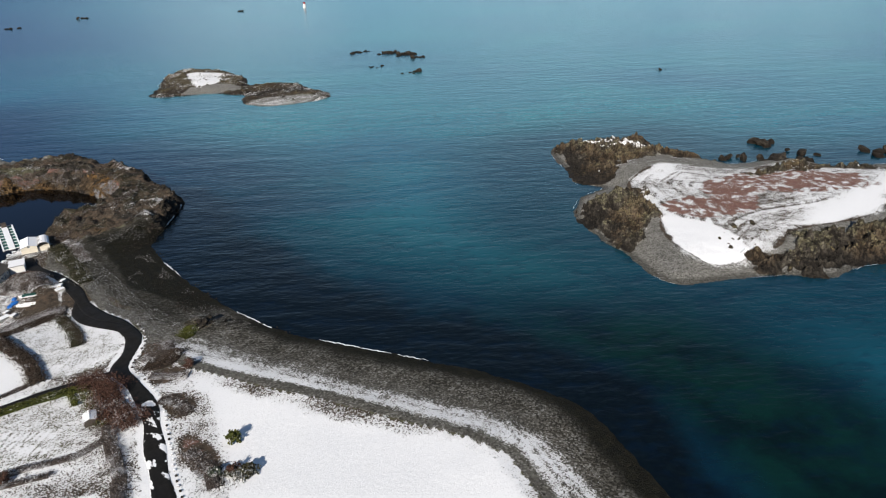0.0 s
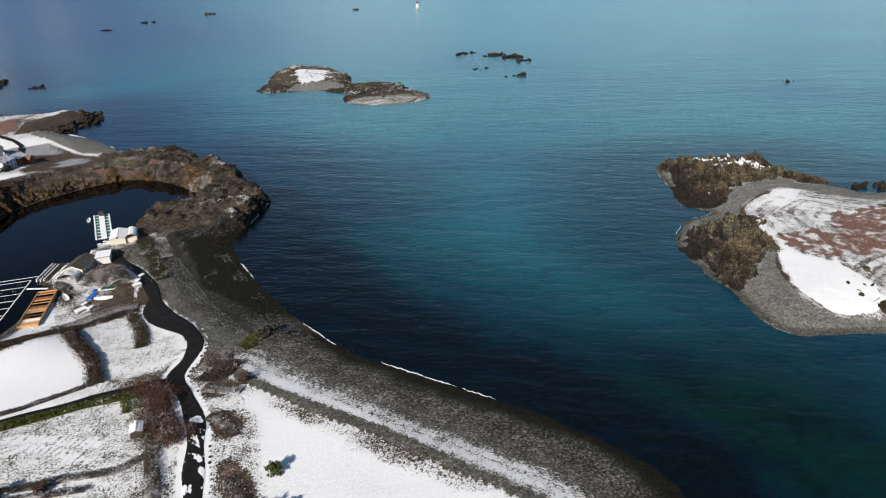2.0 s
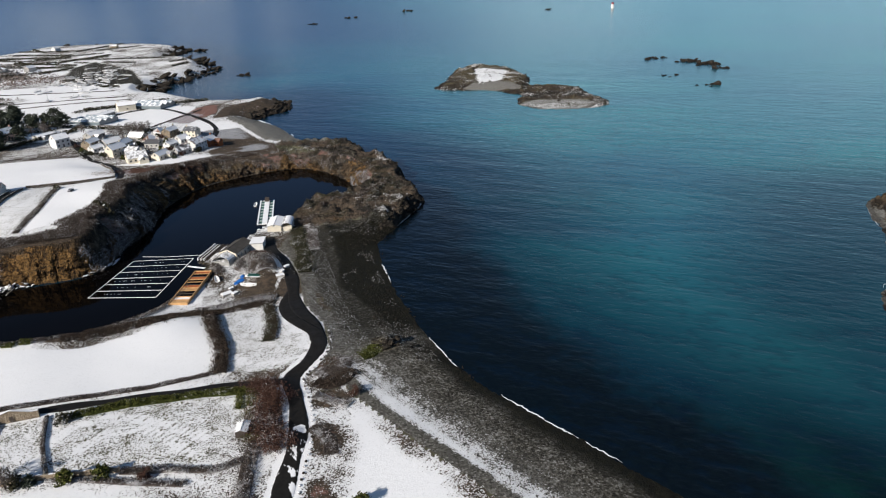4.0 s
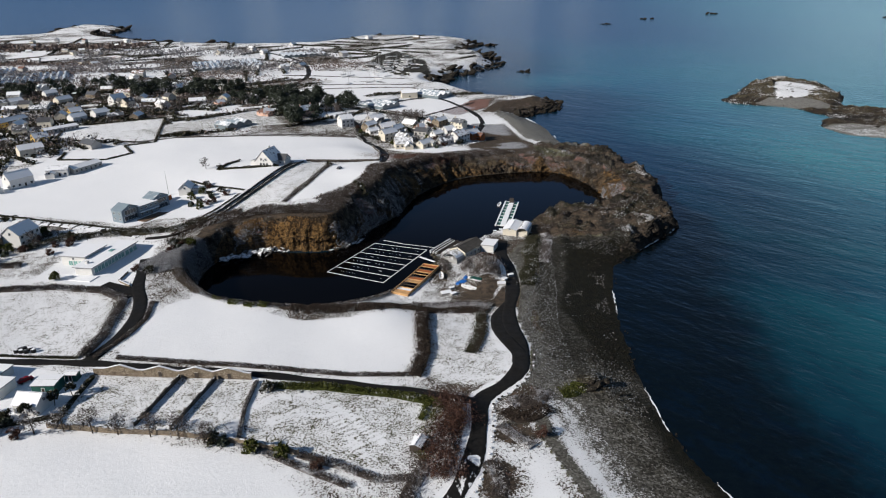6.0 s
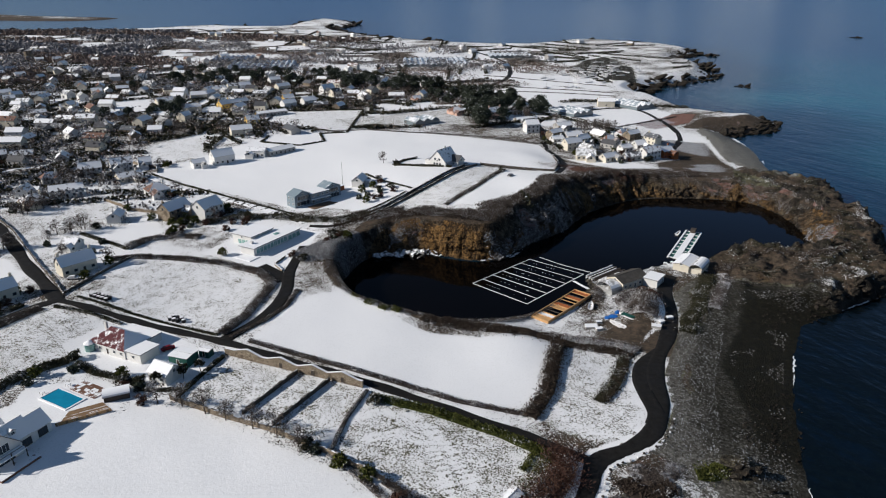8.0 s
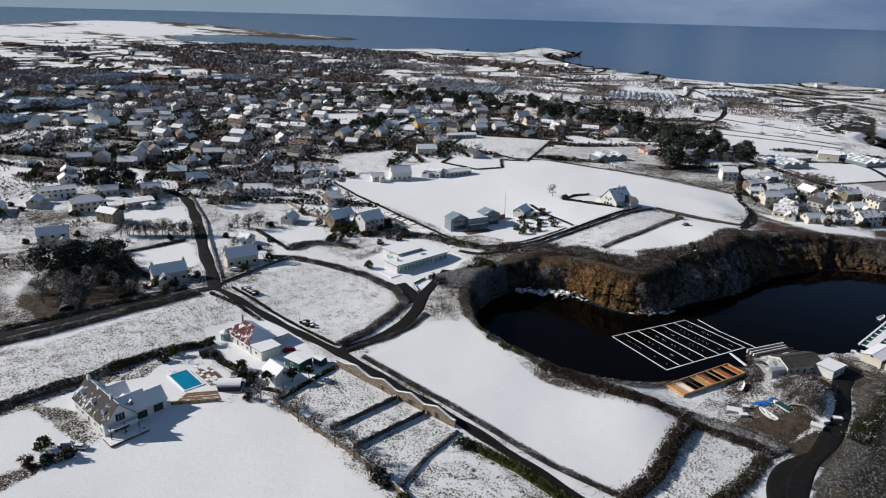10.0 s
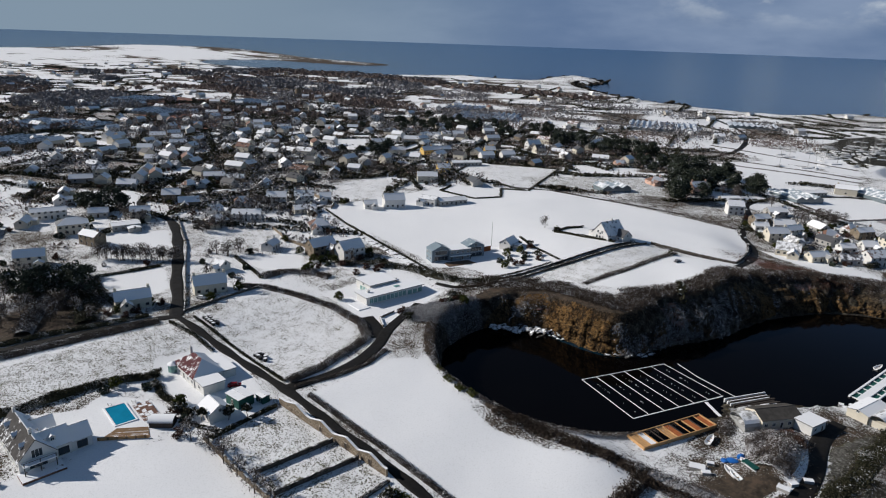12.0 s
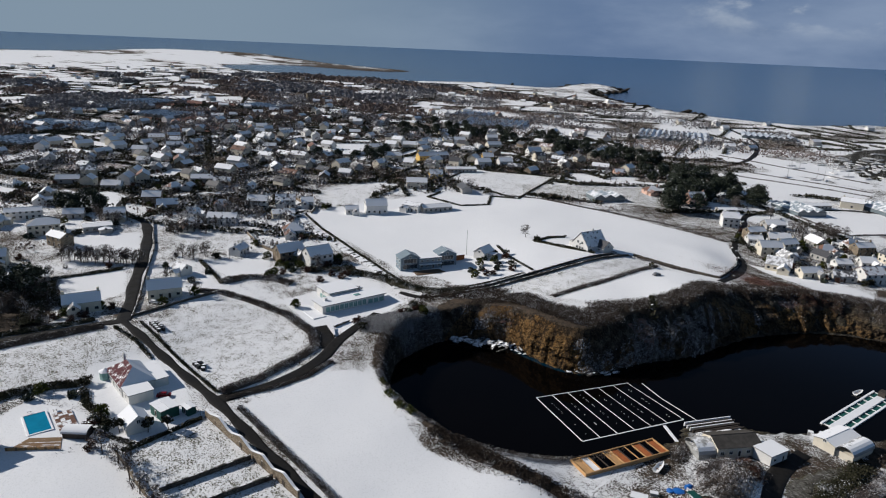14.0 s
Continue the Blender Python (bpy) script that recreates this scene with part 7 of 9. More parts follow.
def works():
    t = thing("boat_shed", pose(18.0, 319.0, seat(18, 319, 5), 0, 0, 60), "grey metal-roofed work shed with snow patches", "shed")
    block(t, 14, 8.4, 3.2, 22, M_CREAM, M_WORKROOF, windows=(5, 4), chimneys=(), door=True)
    ob = part("lean_to_wall", boxed(-12.6, -7.1, -3.8, 3.8, -1.6, 1.2), M_METAL, t)
    part("lean_to_roof", arched_roof(5.7, 7.9, 1.2, 2.4), M_METAL, t, "curved corrugated roof").matrix_basis = pose(-9.95, 0, 0)
    t = thing("store_cabin", pose(27.6, 323.4, seat(27.6, 323.4, 3), 0, 0, 79), "white flat-roofed store cabin with snow on it", "cabin")
    block(t, 7.6, 5.6, 3.0, 5, M_WHITE, M_SNOWROOF, flat=True, windows=(2, 1), gable_windows=False)
    t = thing("pontoon_house", pose(38.6, 347.2, seat(38.6, 346, 5), 0, 0, 80), "cream shed with a snowy roof at the foot of the pontoon", "shed")
    block(t, 13, 6.5, 3.0, 14, M_CREAM, M_SNOWROOF, windows=(3, 2), y=2.0)
    part("annexe_wall", boxed(-5.6, 5.2, -6.2, -1.3, -0.8, 2.0), M_CREAM, t)
    part("annexe_roof", arched_roof(11.2, 5.4, 2.0, 1.9), M_SNOWROOF, t, "rounded roof").matrix_basis = pose(-0.2, -3.75, 0)
    t = thing("trough_rack", pose(8.0, 330.2, 0.9, 0, 0, 66), "rows of long dark and white troughs by the water", "rack")
    for i in range(13):
        y0 = -4.8 + i * 0.74
        part("trough", boxed(-9 + (i % 2) * 0.6, 8.5 - (i % 3) * 0.5, y0, y0 + (0.34 if i > 6 else 0.46), -1.6, 0.35 if i % 3 else 0.6), M_SNOW if i in (8, 10, 12) else M_DARKWOOD, t)
    for i, (x, y) in enumerate(((30.5, 354.5), (28.0, 352.2), (29.6, 350.6))):
        part("tub", boxed(-0.8, 0.8, -0.8, 0.8, -0.3, 1.1), M_SNOWROOF, thing("plastic_tub", pose(x, y, max(0.3, level(x, y)), 0, 0, 20 * i), "square snow-topped plastic tub by the pontoon", "tub", "tubs by the pontoon"))


works()


def boat(L_=5.5, W=2.0, hull=M_PLASTIC_W, mast=0.0, cover=None, label="small white open boat lying ashore", group=""):
    t = thing("boat", pose(0, 0, 0), label, "boat", group)
    bm = bmesh.new()
    rings = []
    for i in range(7):
        f = i / 6
        w = W / 2 * (1 - max(0, f - 0.45) ** 2 * 3.3)
        x = -L_ / 2 + L_ * f
        rings.append([bm.verts.new((x, y, z)) for y, z in ((-w, 0.9 + 0.35 * f * f), (-w * 0.75, 0.3), (0, 0.05 + 0.3 * max(0, f - 0.7)), (w * 0.75, 0.3), (w, 0.9 + 0.35 * f * f), (w * 0.8, 0.86 + 0.35 * f * f), (0, 0.45), (-w * 0.8, 0.86 + 0.35 * f * f))])
    for p, q in zip(rings[:-1], rings[1:]):
        for k in range(8):
            bm.faces.new((p[k], q[k], q[(k + 1) % 8], p[(k + 1) % 8]))
    bm.faces.new(rings[0][::-1])
    bm.faces.new(rings[-1])
    bmesh.ops.recalc_face_normals(bm, faces=bm.faces[:])
    part("hull", bm, hull, t)
    for x in (-0.25, 0.12):
        part("thwart", boxed(x * L_ - 0.15, x * L_ + 0.15, -W * 0.36, W * 0.36, 0.62, 0.7), M_WOOD, t)
    if cover:
        part("cover", boxed(-L_ * 0.42, L_ * 0.3, -W * 0.42, W * 0.42, 0.72, 1.15), cover, t)
    if mast:
        bm = bmesh.new()
        tube(bm, (0.3, 0, 0.5), (0.3, 0, mast), 0.13, 0.08, 6)
        tube(bm, (0.3, 0, 1.8), (-L_ * 0.4, 0, 1.9), 0.06, 0.05, 5)
        part("mast", bm, M_METAL, t)
    return t


def put(t, x, y, turn, z=None):
    t.matrix_basis = pose(x, y, level(x, y) + 0.03 if z is None else z, 0, 0, turn)
    return t


put(boat(), 10.0, 294.0, 100)
put(boat(6.5, 2.3, cover=M_GREEN, label="boat under a dark green cover ashore"), 24.8, 286.6, 160)
put(boat(), 22.0, 281.4, 150)
put(boat(4.2, 1.6), 23.9, 280.2, 155)
put(boat(5.0, 1.9, M_PLASTIC_W, label="small white boat beside the pontoon"), 27.2, 396, 80, 0.05)
for x, y, turn, s in ((19.8, 288.0, 30, 1.9), (20.4, 291.6, 75, 1.5), (18.0, 286.6, 10, 1.1)):
    t = thing("tarpaulin_heap", pose(x, y, level(x, y), 0, 0, turn), "crumpled blue tarpaulin over stored gear", "tarpaulin")
    bm = bmesh.new()
    bmesh.ops.create_icosphere(bm, subdivisions=2, radius=1)
    for v in bm.verts:
        k = 1 + 0.35 * noise.noise(v.co * 2 + Vector((x, y, 0)))
        v.co = Vector((v.co.x * s * k, v.co.y * s * 0.7 * k, max(-0.1, v.co.z * 0.9 * k)))
    part("sheet", bm, M_BLUE, t)
for x, y, w in ((14.4, 277.5, 4.2), (17.5, 276.5, 2.4), (38.5, 292, 2.4), (35.5, 283, 3.2), (36.5, 287, 2.2), (16, 282, 2.0)):
    t = thing("storage_box", pose(x, y, level(x, y), 0, 0, RS.uniform(0, 90)), "snow-covered storage box in the yard", "box", "boxes in the yard")
    part("body", boxed(-w / 2, w / 2, -w * 0.3, w * 0.3, -0.3, 0.8), M_GREY, t)
    part("lid", boxed(-w / 2 - 0.06, w / 2 + 0.06, -w * 0.3 - 0.06, w * 0.3 + 0.06, 0.803, 0.95), M_SNOW, t)
t = thing("lake_post", pose(-30.0, 258.5, level(-30, 258.5)), "thin metal post at the quarry's edge", "post")
bm = bmesh.new()
tube(bm, (0, 0, -1), (0, 0, 5.2), 0.07, 0.06)
part("shaft", bm, M_METAL, t)

# ---- paddock hut, verge stones, bales ----
t = thing("paddock_hut", pose(21.0, 181.2, level(21.0, 181.2), 0, 0, 78), "small weathered paddock hut with a pale roof", "hut")
block(t, 4.2, 3.0, 1.9, 20, M_DARKWOOD, M_SNOWROOF, windows=(1, 1), gable_windows=False, door=False)
verge_line, _ = along(LINES["beach_road"], 2.2)
tv = np.gradient(verge_line, axis=0)
for (x, y), (tx, ty) in zip(verge_line, tv):
    if 128 < y < 232:
        k = math.hypot(tx, ty)
        sx, sy = x + ty / k * 3.7 + RS.normal(0, 0.12), y - tx / k * 3.7 + RS.normal(0, 0.12)
        bm = bmesh.new()
        bmesh.ops.create_icosphere(bm, subdivisions=1, radius=0.42)
        for v in bm.verts:
            v.co *= 1 + 0.25 * noise.noise(v.co * 3 + Vector((x, y, 0)))
            v.co.z *= 0.75
        ob = new("verge_stone", add_mesh("verge_stone", bm, M_SNOWROOF if RS.uniform() > 0.3 else M_BOULDER))
        ob.matrix_basis = pose(sx, sy, level(sx, sy) + 0.16, 0, 0, RS.uniform(0, 360))
        tagged(ob, "whitened boulder marking the road's edge", "stone", "stones along the beach road")


def bale():
    bm = bmesh.new()
    tube(bm, (0, 0, -0.1), (0, 0, 1.2), 0.72, 0.72, 14)
    bmesh.ops.bevel(bm, geom=[e for e in bm.edges if abs(e.verts[0].co.z - e.verts[1].co.z) < 0.01], offset=0.1, segments=2, affect="EDGES")
    return tagged(new("hay_bale", add_mesh("hay_bale", bm, M_BLACK)), "round bale in black wrap with a cap of snow", "bale", "bales in the hay field")


b0 = bale()
spots = [(-151 + i * 1.75, 207.5 + j * 1.7 + i * 0.1) for i in range(5) for j in range(2)] + [(-115 + i * 1.75, 209.8 + j * 1.7 + i * 0.1) for i in range(3) for j in range(2)] + [(-109.5, 210.7)]
b0.matrix_basis = pose(*spots[0], level(*spots[0]))
for x, y in spots[1:]:
    copy_thing(b0, pose(x + RS.normal(0, 0.08), y, level(x, y), 0, 0, RS.uniform(0, 90)))

# ---- houses near the lane ----
def bungalow():
    t = thing("red_roofed_bungalow", pose(-114.3, 189.5, seat(-114, 189, 7)), "white bungalow with a red tiled roof half under snow", "house")
    block(t, 15.5, 10, 2.9, 36, M_WHITE, M_REDROOF, hip=True, windows=(5, 4), chimneys=(-0.75,), gable_windows=False)
    block(t, 6.5, 7.0, 2.8, 5, M_WHITE, M_SNOWROOF, x=11.0, y=-1.2, flat=True, windows=(1, 2), gable_windows=False, door=False)
    block(t, 13, 4.0, 2.5, 5, M_WHITE, M_SNOWROOF, x=1.5, y=6.9, flat=True, windows=(0, 3), gable_windows=False, door=False)
    bm = bmesh.new()
    tube(bm, (-7.2, -5.6, -0.5), (-7.2, -5.6, 2.5), 1.7, 1.7, 8)
    part("bay", bm, M_SEAGLASS, t, "glazed bay")
    bm = bmesh.new()
    tube(bm, (-7.2, -5.6, 2.503), (-7.2, -5.6, 3.5), 1.95, 0.1, 8)
    part("bay_roof", bm, M_SNOWROOF, t)
    t = thing("white_outbuilding", pose(-87.2, 182.6, seat(-87.2, 182.6, 4)), "white outbuilding with a ribbed pale roof", "outbuilding")
    block(t, 7.2, 6.4, 2.9, 34, M_WHITE, M_SNOWROOF, windows=(2, 2), gable_windows=True, door=False)
    t = thing("green_garage", pose(-89.3, 191.5, seat(-89.3, 191.5, 4), 0, 0, 8), "dark green boarded garage with a snow-covered roof", "garage")
    block(t, 6.6, 5.4, 2.9, 4, M_GREEN, M_SNOWROOF, windows=(1, 0), gable_windows=False, door=True, over=0.25)
    t = thing("green_hut", pose(-85.8, 197.2, seat(-85.8, 197.2, 2), 0, 0, 8), "small green garden hut with a snowy roof", "hut")
    block(t, 3.4, 2.6, 2.1, 10, M_GREEN, M_SNOWROOF, windows=(1, 0), gable_windows=False, door=True)


bungalow()


def farmhouse_by_pool():
    t = thing("dormered_house", pose(-100.7, 137.4, seat(-100.7, 137, 7), 0, 0, 3), "large white house with dormered slate roofs half under snow", "house")
    block(t, 19.5, 8.6, 3.4, 47, M_WHITE, M_OLDSLATE, windows=(5, 6), dormers=3, chimneys=(-0.9, 0.62), gable_windows=False)
    for z, w, h in ((0.2, 4.2, 2.2), (3.1, 2.6, 2.3)):
        opening(t, "gable_window", w, h, pose(9.77, 0, z, 0, 0, -90), M_GLASS, M_FRAME, bars=2)
    block(t, 8.0, 7.0, 3.3, 44, M_WHITE, M_SNOWROOF, x=4.6, y=4.4, turn=90, windows=(0, 0), dormers=1, door=False, gable_windows=False)
    block(t, 5.0, 6.4, 2.8, 42, M_WHITE, M_SNOWROOF, x=4.6, y=11.0, turn=90, windows=(0, 0), door=False)
    for y in (6.4, 11.0):
        opening(t, "glazed_door", 2.6, 2.1, pose(8.13 if y < 9 else 7.83, y, 0.15, 0, 0, -90), M_GLASS, M_DARKWOOD, bars=1)
    block(t, 5.5, 6.0, 3.0, 45, M_WHITE, M_SNOWROOF, x=-4.2, y=4.8, turn=90, windows=(1, 1), door=False)
    part("balcony", boxed(9.9, 12.2, -3.8, 3.8, 2.6, 2.8), M_SNOW, t, "snow-covered balcony")
    for y in (-3.6, 0.0, 3.6):
        part("balcony_post", boxed(11.9, 12.1, y - 0.1, y + 0.1, -0.8, 3.6), M_DARKWOOD, t)
    part("balcony_rail", boxed(11.94, 12.06, -3.8, 3.8, 3.603, 3.7), M_DARKWOOD, t)
    part("terrace", boxed(9.9, 14.6, -5, 5, -0.8, 0.2), M_SLAB, t)


farmhouse_by_pool()


def swimming_pool():
    z = max(level(x, y) for x in (-110, -104, -98) for y in (158, 162, 165)) + 0.12
    t = thing("swimming_pool", pose(-104.4, 161.7, z, 0, 0, -2), "open turquoise swimming pool with pale coping in the snow", "pool")
    L_, W = 11.2, 5.4
    part("water", boxed(-L_ / 2, L_ / 2, -W / 2, W / 2, -1.2, -0.04), M_POOL, t)
    bm = bmesh.new()
    for a in ((-L_ / 2 - 0.45, L_ / 2 + 0.45, -W / 2 - 0.45, -W / 2 - 0.003), (-L_ / 2 - 0.45, L_ / 2 + 0.45, W / 2 + 0.003, W / 2 + 0.45), (-L_ / 2 - 0.45, -L_ / 2 - 0.003, -W / 2, W / 2), (L_ / 2 + 0.003, L_ / 2 + 0.45, -W / 2, W / 2)):
        box(bm, *a, -1.2, 0.08)
    part("coping", bm, M_SNOW, t)
    t = thing("pool_deck", pose(-92.2, 159.8, z - 0.1, 0, 0, 57), "brown timber deck and fence beside the pool", "deck")
    for i in range(18):
        part("board", boxed(-6.6 + i * 0.16, 6.2 - i * 0.1, -2.0 + i * 0.3, -1.74 + i * 0.3, -0.9, 0.14 + 0.01 * (i % 3)), M_WOOD, t)
    for i in range(22):
        part("fence_board", boxed(-7.2 + i * 0.6, -6.64 + i * 0.6, -2.3, -2.2, -1.4, 1.0), M_TAN if i % 4 else M_WOOD, t)
    t = thing("pool_terrace", pose(-101.6, 168.2, z - 0.15, 0, 0, -2), "rust-brown paved terrace with patches of snow", "terrace")
    for i in range(9):
        for j in range(4):
            part("slab", boxed(-5.4 + i * 1.2, -4.26 + i * 1.2, -2.4 + j * 1.2, -1.26 + j * 1.2, -0.6, 0.1 + 0.015 * ((i * 3 + j) % 3)), M_SLAB, t)
    t = thing("pool_house", pose(-91.4, 169.1, seat(-91.4, 169.1, 3), 0, 0, 50), "low dark timber pool house with a snowy curved roof", "pool house")
    part("wall", boxed(-3.2, 3.2, -1.9, 1.9, -0.6, 1.5), M_DARKWOOD, t)
    part("roof", arched_roof(7.0, 4.4, 1.5, 1.0), M_SNOWROOF, t)
    for x, y in ((-111.8, 161), (-109.2, 167)):
        t = thing("garden_table", pose(x, y, level(x, y) + 0.1), "snow-topped garden table beside the pool", "table")
        part("tabletop", boxed(-0.7, 0.7, -0.5, 0.5, 0.7, 0.82), M_SNOW, t)
        for a in (-0.55, 0.55):
            for b in (-0.38, 0.38):
                part("leg", boxed(a - 0.04, a + 0.04, b - 0.04, b + 0.04, -0.2, 0.7), M_DARKWOOD, t)


swimming_pool()


def modern_white_house():
    t = thing("flat_roofed_house", pose(-128.8, 280.2, seat(-128, 280, 8), 0, 0, 87), "low white modern house with wide glazing and flat snowy roofs", "house")
    block(t, 29, 7.5, 3.2, 5, M_WHITE, M_SNOWROOF, flat=True, over=0.7, windows=(0, 3), gable_windows=False, door=False)
    for i in range(9):
        opening(t, "glazing", 1.9, 2.2, pose(-12.2 + i * 2.1, -3.8, 0.3, 0, 0, 180), M_SEAGLASS, bars=1)
    for i in range(3):
        opening(t, "garage_door", 2.4, 2.1, pose(7.6 + i * 2.7, -3.8, 0.1, 0, 0, 180), M_SEAGLASS, bars=0)
    block(t, 13, 11, 3.4, 5, M_WHITE, M_SNOWROOF, x=-0.5, y=10.4, z=0.9, flat=True, over=0.6, windows=(0, 3), gable_windows=True, door=False)
    for i in range(3):
        opening(t, "glazing", 2.0, 2.2, pose(-7.05, 7.2 + i * 2.3, 0.3, 0, 0, 90), M_SEAGLASS, bars=1)
    part("terrace", boxed(-20, -14.6, -6.5, 9, -0.9, 0.15), M_SNOW, t)
    part("rooflight", boxed(2, 4.5, -0.8, 0.8, 3.56, 3.8), M_SEAGLASS, t)
    part("chimney", boxed(-11.5, -10.3, 0.2, 1.2, 3.56, 4.6), M_WHITE, t)
    for a, b in (((-105.5, 258.5), (-112, 262)), ((-112.6, 262.5), (-113.5, 270))):
        wall_run([a, b], 0.8, 0.6, M_STONE, "low granite wall at the drive", "drive_wall", M_SNOWROOF)


modern_white_house()


def zinc_house():
    t = thing("zinc_clad_house", pose(-144.8, 333.8, seat(-144.8, 333.8, 9), 0, 0, 72), "grey-blue zinc and glass house in three linked blocks", "house")
    block(t, 7.0, 9.5, 5.6, 24, M_ZINC, M_ZINC, x=-9.5, turn=90, windows=(2, 2), storeys=2, split=True, door=False)
    block(t, 11.5, 8.0, 5.2, 5, M_ZINC, M_SNOWROOF, x=0.2, y=-0.8, flat=True, windows=(4, 3), storeys=2)
    block(t, 7.0, 9.5, 5.8, 24, M_ZINC, M_ZINC, x=9.7, y=0.6, turn=90, windows=(2, 2), storeys=2, door=False)
    for gx_ in (-9.5, 9.7):
        for gz_, gw_ in ((0.3, 7.4), (3.1, 6.4)):
            opening(t, "glazing", gw_, 2.2, pose(gx_, -3.56 + 0.6 * (gx_ > 0), gz_, 0, 0, 180), M_GLASS, bars=3)
    part("balcony", boxed(-5.4, 5.8, -6.3, -4.85, 2.5, 2.7), M_SNOW, t)
    part("ground_yard", boxed(-9, 12, -12, -6.4, -0.8, 0.1), M_EARTH, t, "bare brown yard")
    for x in (-5, 0, 5.4):
        part("post", boxed(x - 0.09, x + 0.09, -6.2, -6.02, 0.1, 2.5), M_DARKWOOD, t)
    t = thing("orange_store", pose(-143, 352.6, seat(-143, 352.6, 3), 0, 0, 76), "rusty orange storage container", "container")
    part("body", boxed(-3, 3, -1.3, 1.3, -0.6, 2.4), M_ORANGE, t)
    part("top", boxed(-3.05, 3.05, -1.35, 1.35, 2.403, 2.5), M_SNOW, t)
    t = thing("white_cottage", pose(-137.6, 365.2, seat(-137.6, 365.2, 5), 0, 0, 104), "small white cottage with a bare grey roof", "house")
    block(t, 9.0, 6.2, 3.2, 38, M_WHITE, M_SLATE_BARE, windows=(3, 2), chimneys=())
    block(t, 4.5, 3.2, 2.2, 10, M_WHITE, M_SNOWROOF, x=1, y=-4.7, flat=True, windows=(1, 0), gable_windows=False, door=False)
    t = thing("flagpole", pose(-146, 361, level(-146, 361)), "tall thin flagpole in the snowy field", "pole")
    bm = bmesh.new()
    tube(bm, (0, 0, -0.5), (0, 0, 13), 0.14, 0.07)
    part("shaft", bm, M_METAL, t)


zinc_house()


def steep_house():
    t = thing("steep_roofed_house", pose(-111, 415.5, seat(-111, 415.5, 6), 0, 0, 82), "cream house with a steep slate roof alone in the field", "house")
    block(t, 13.5, 11.5, 3.2, 47, M_WHITE, M_SLATE_BARE, windows=(3, 3), chimneys=(0.2,), dormers=0)
    for z, k in ((0.8, 3), (3.6, 2)):
        for i in range(k):
            opening(t, "window", 1.5, 1.5, pose(-6.78, -3.0 + 6.0 * (i + 0.5) / k, z, 0, 0, 90), M_GLASS)
    block(t, 6, 7, 2.8, 40, M_WHITE, M_SLATE_BARE, x=3.2, y=-7.2, turn=90, windows=(1, 1), door=False)
    block(t, 7, 4.4, 2.5, 20, M_WHITE, M_SNOWROOF, x=-1, y=8.0, windows=(0, 2), gable_windows=False, door=False)


steep_house()


def car(mat, label):
    t = thing("car", pose(0, 0, 0), label, "car")
    bm = bmesh.new()
    box(bm, -2.1, 2.1, -0.85, 0.85, 0.35, 0.85)
    box(bm, -1.5, 1.1, -0.78, 0.78, 0.853, 1.45, 0.22)
    bmesh.ops.bevel(bm, geom=bm.edges[:], offset=0.08, segments=2, affect="EDGES")
    part("body", bm, mat, t)
    for x in (-1.3, 1.3):
        for y in (-0.86, 0.86):
            bm = bmesh.new()
            tube(bm, (x, y - 0.1, 0.32), (x, y + 0.1, 0.32), 0.32, 0.32, 12)
            part("wheel", bm, M_TYRE, t)
    part("windscreen", boxed(-1.36, 0.96, -0.68, 0.68, 1.0, 1.3), M_GLASS, t)
    return t


put(car(M_REDCAR, "dark red car parked by the bungalow"), -99.5, 194.6, 60)
put(car(M_SNOWROOF, "snow-covered car on the drive"), -90.5, 127.5, 40)
put(car(M_SNOWROOF, "snow-covered car on the drive"), -93.5, 125.5, 50)
put(car(M_CAR, "dark car parked in the snow"), -141, 292, 30)
put(car(M_SNOWROOF, "snow-covered car by the house"), -100, 421, 80)
put(car(M_CAR, "dark car by the field track"), -66, 408, 80)
put(car(M_SNOWROOF, "snow-covered car beside the house"), -171, 215, 30)
put(car(M_SNOWROOF, "snow-covered car on the drive"), -175, 300, 30)

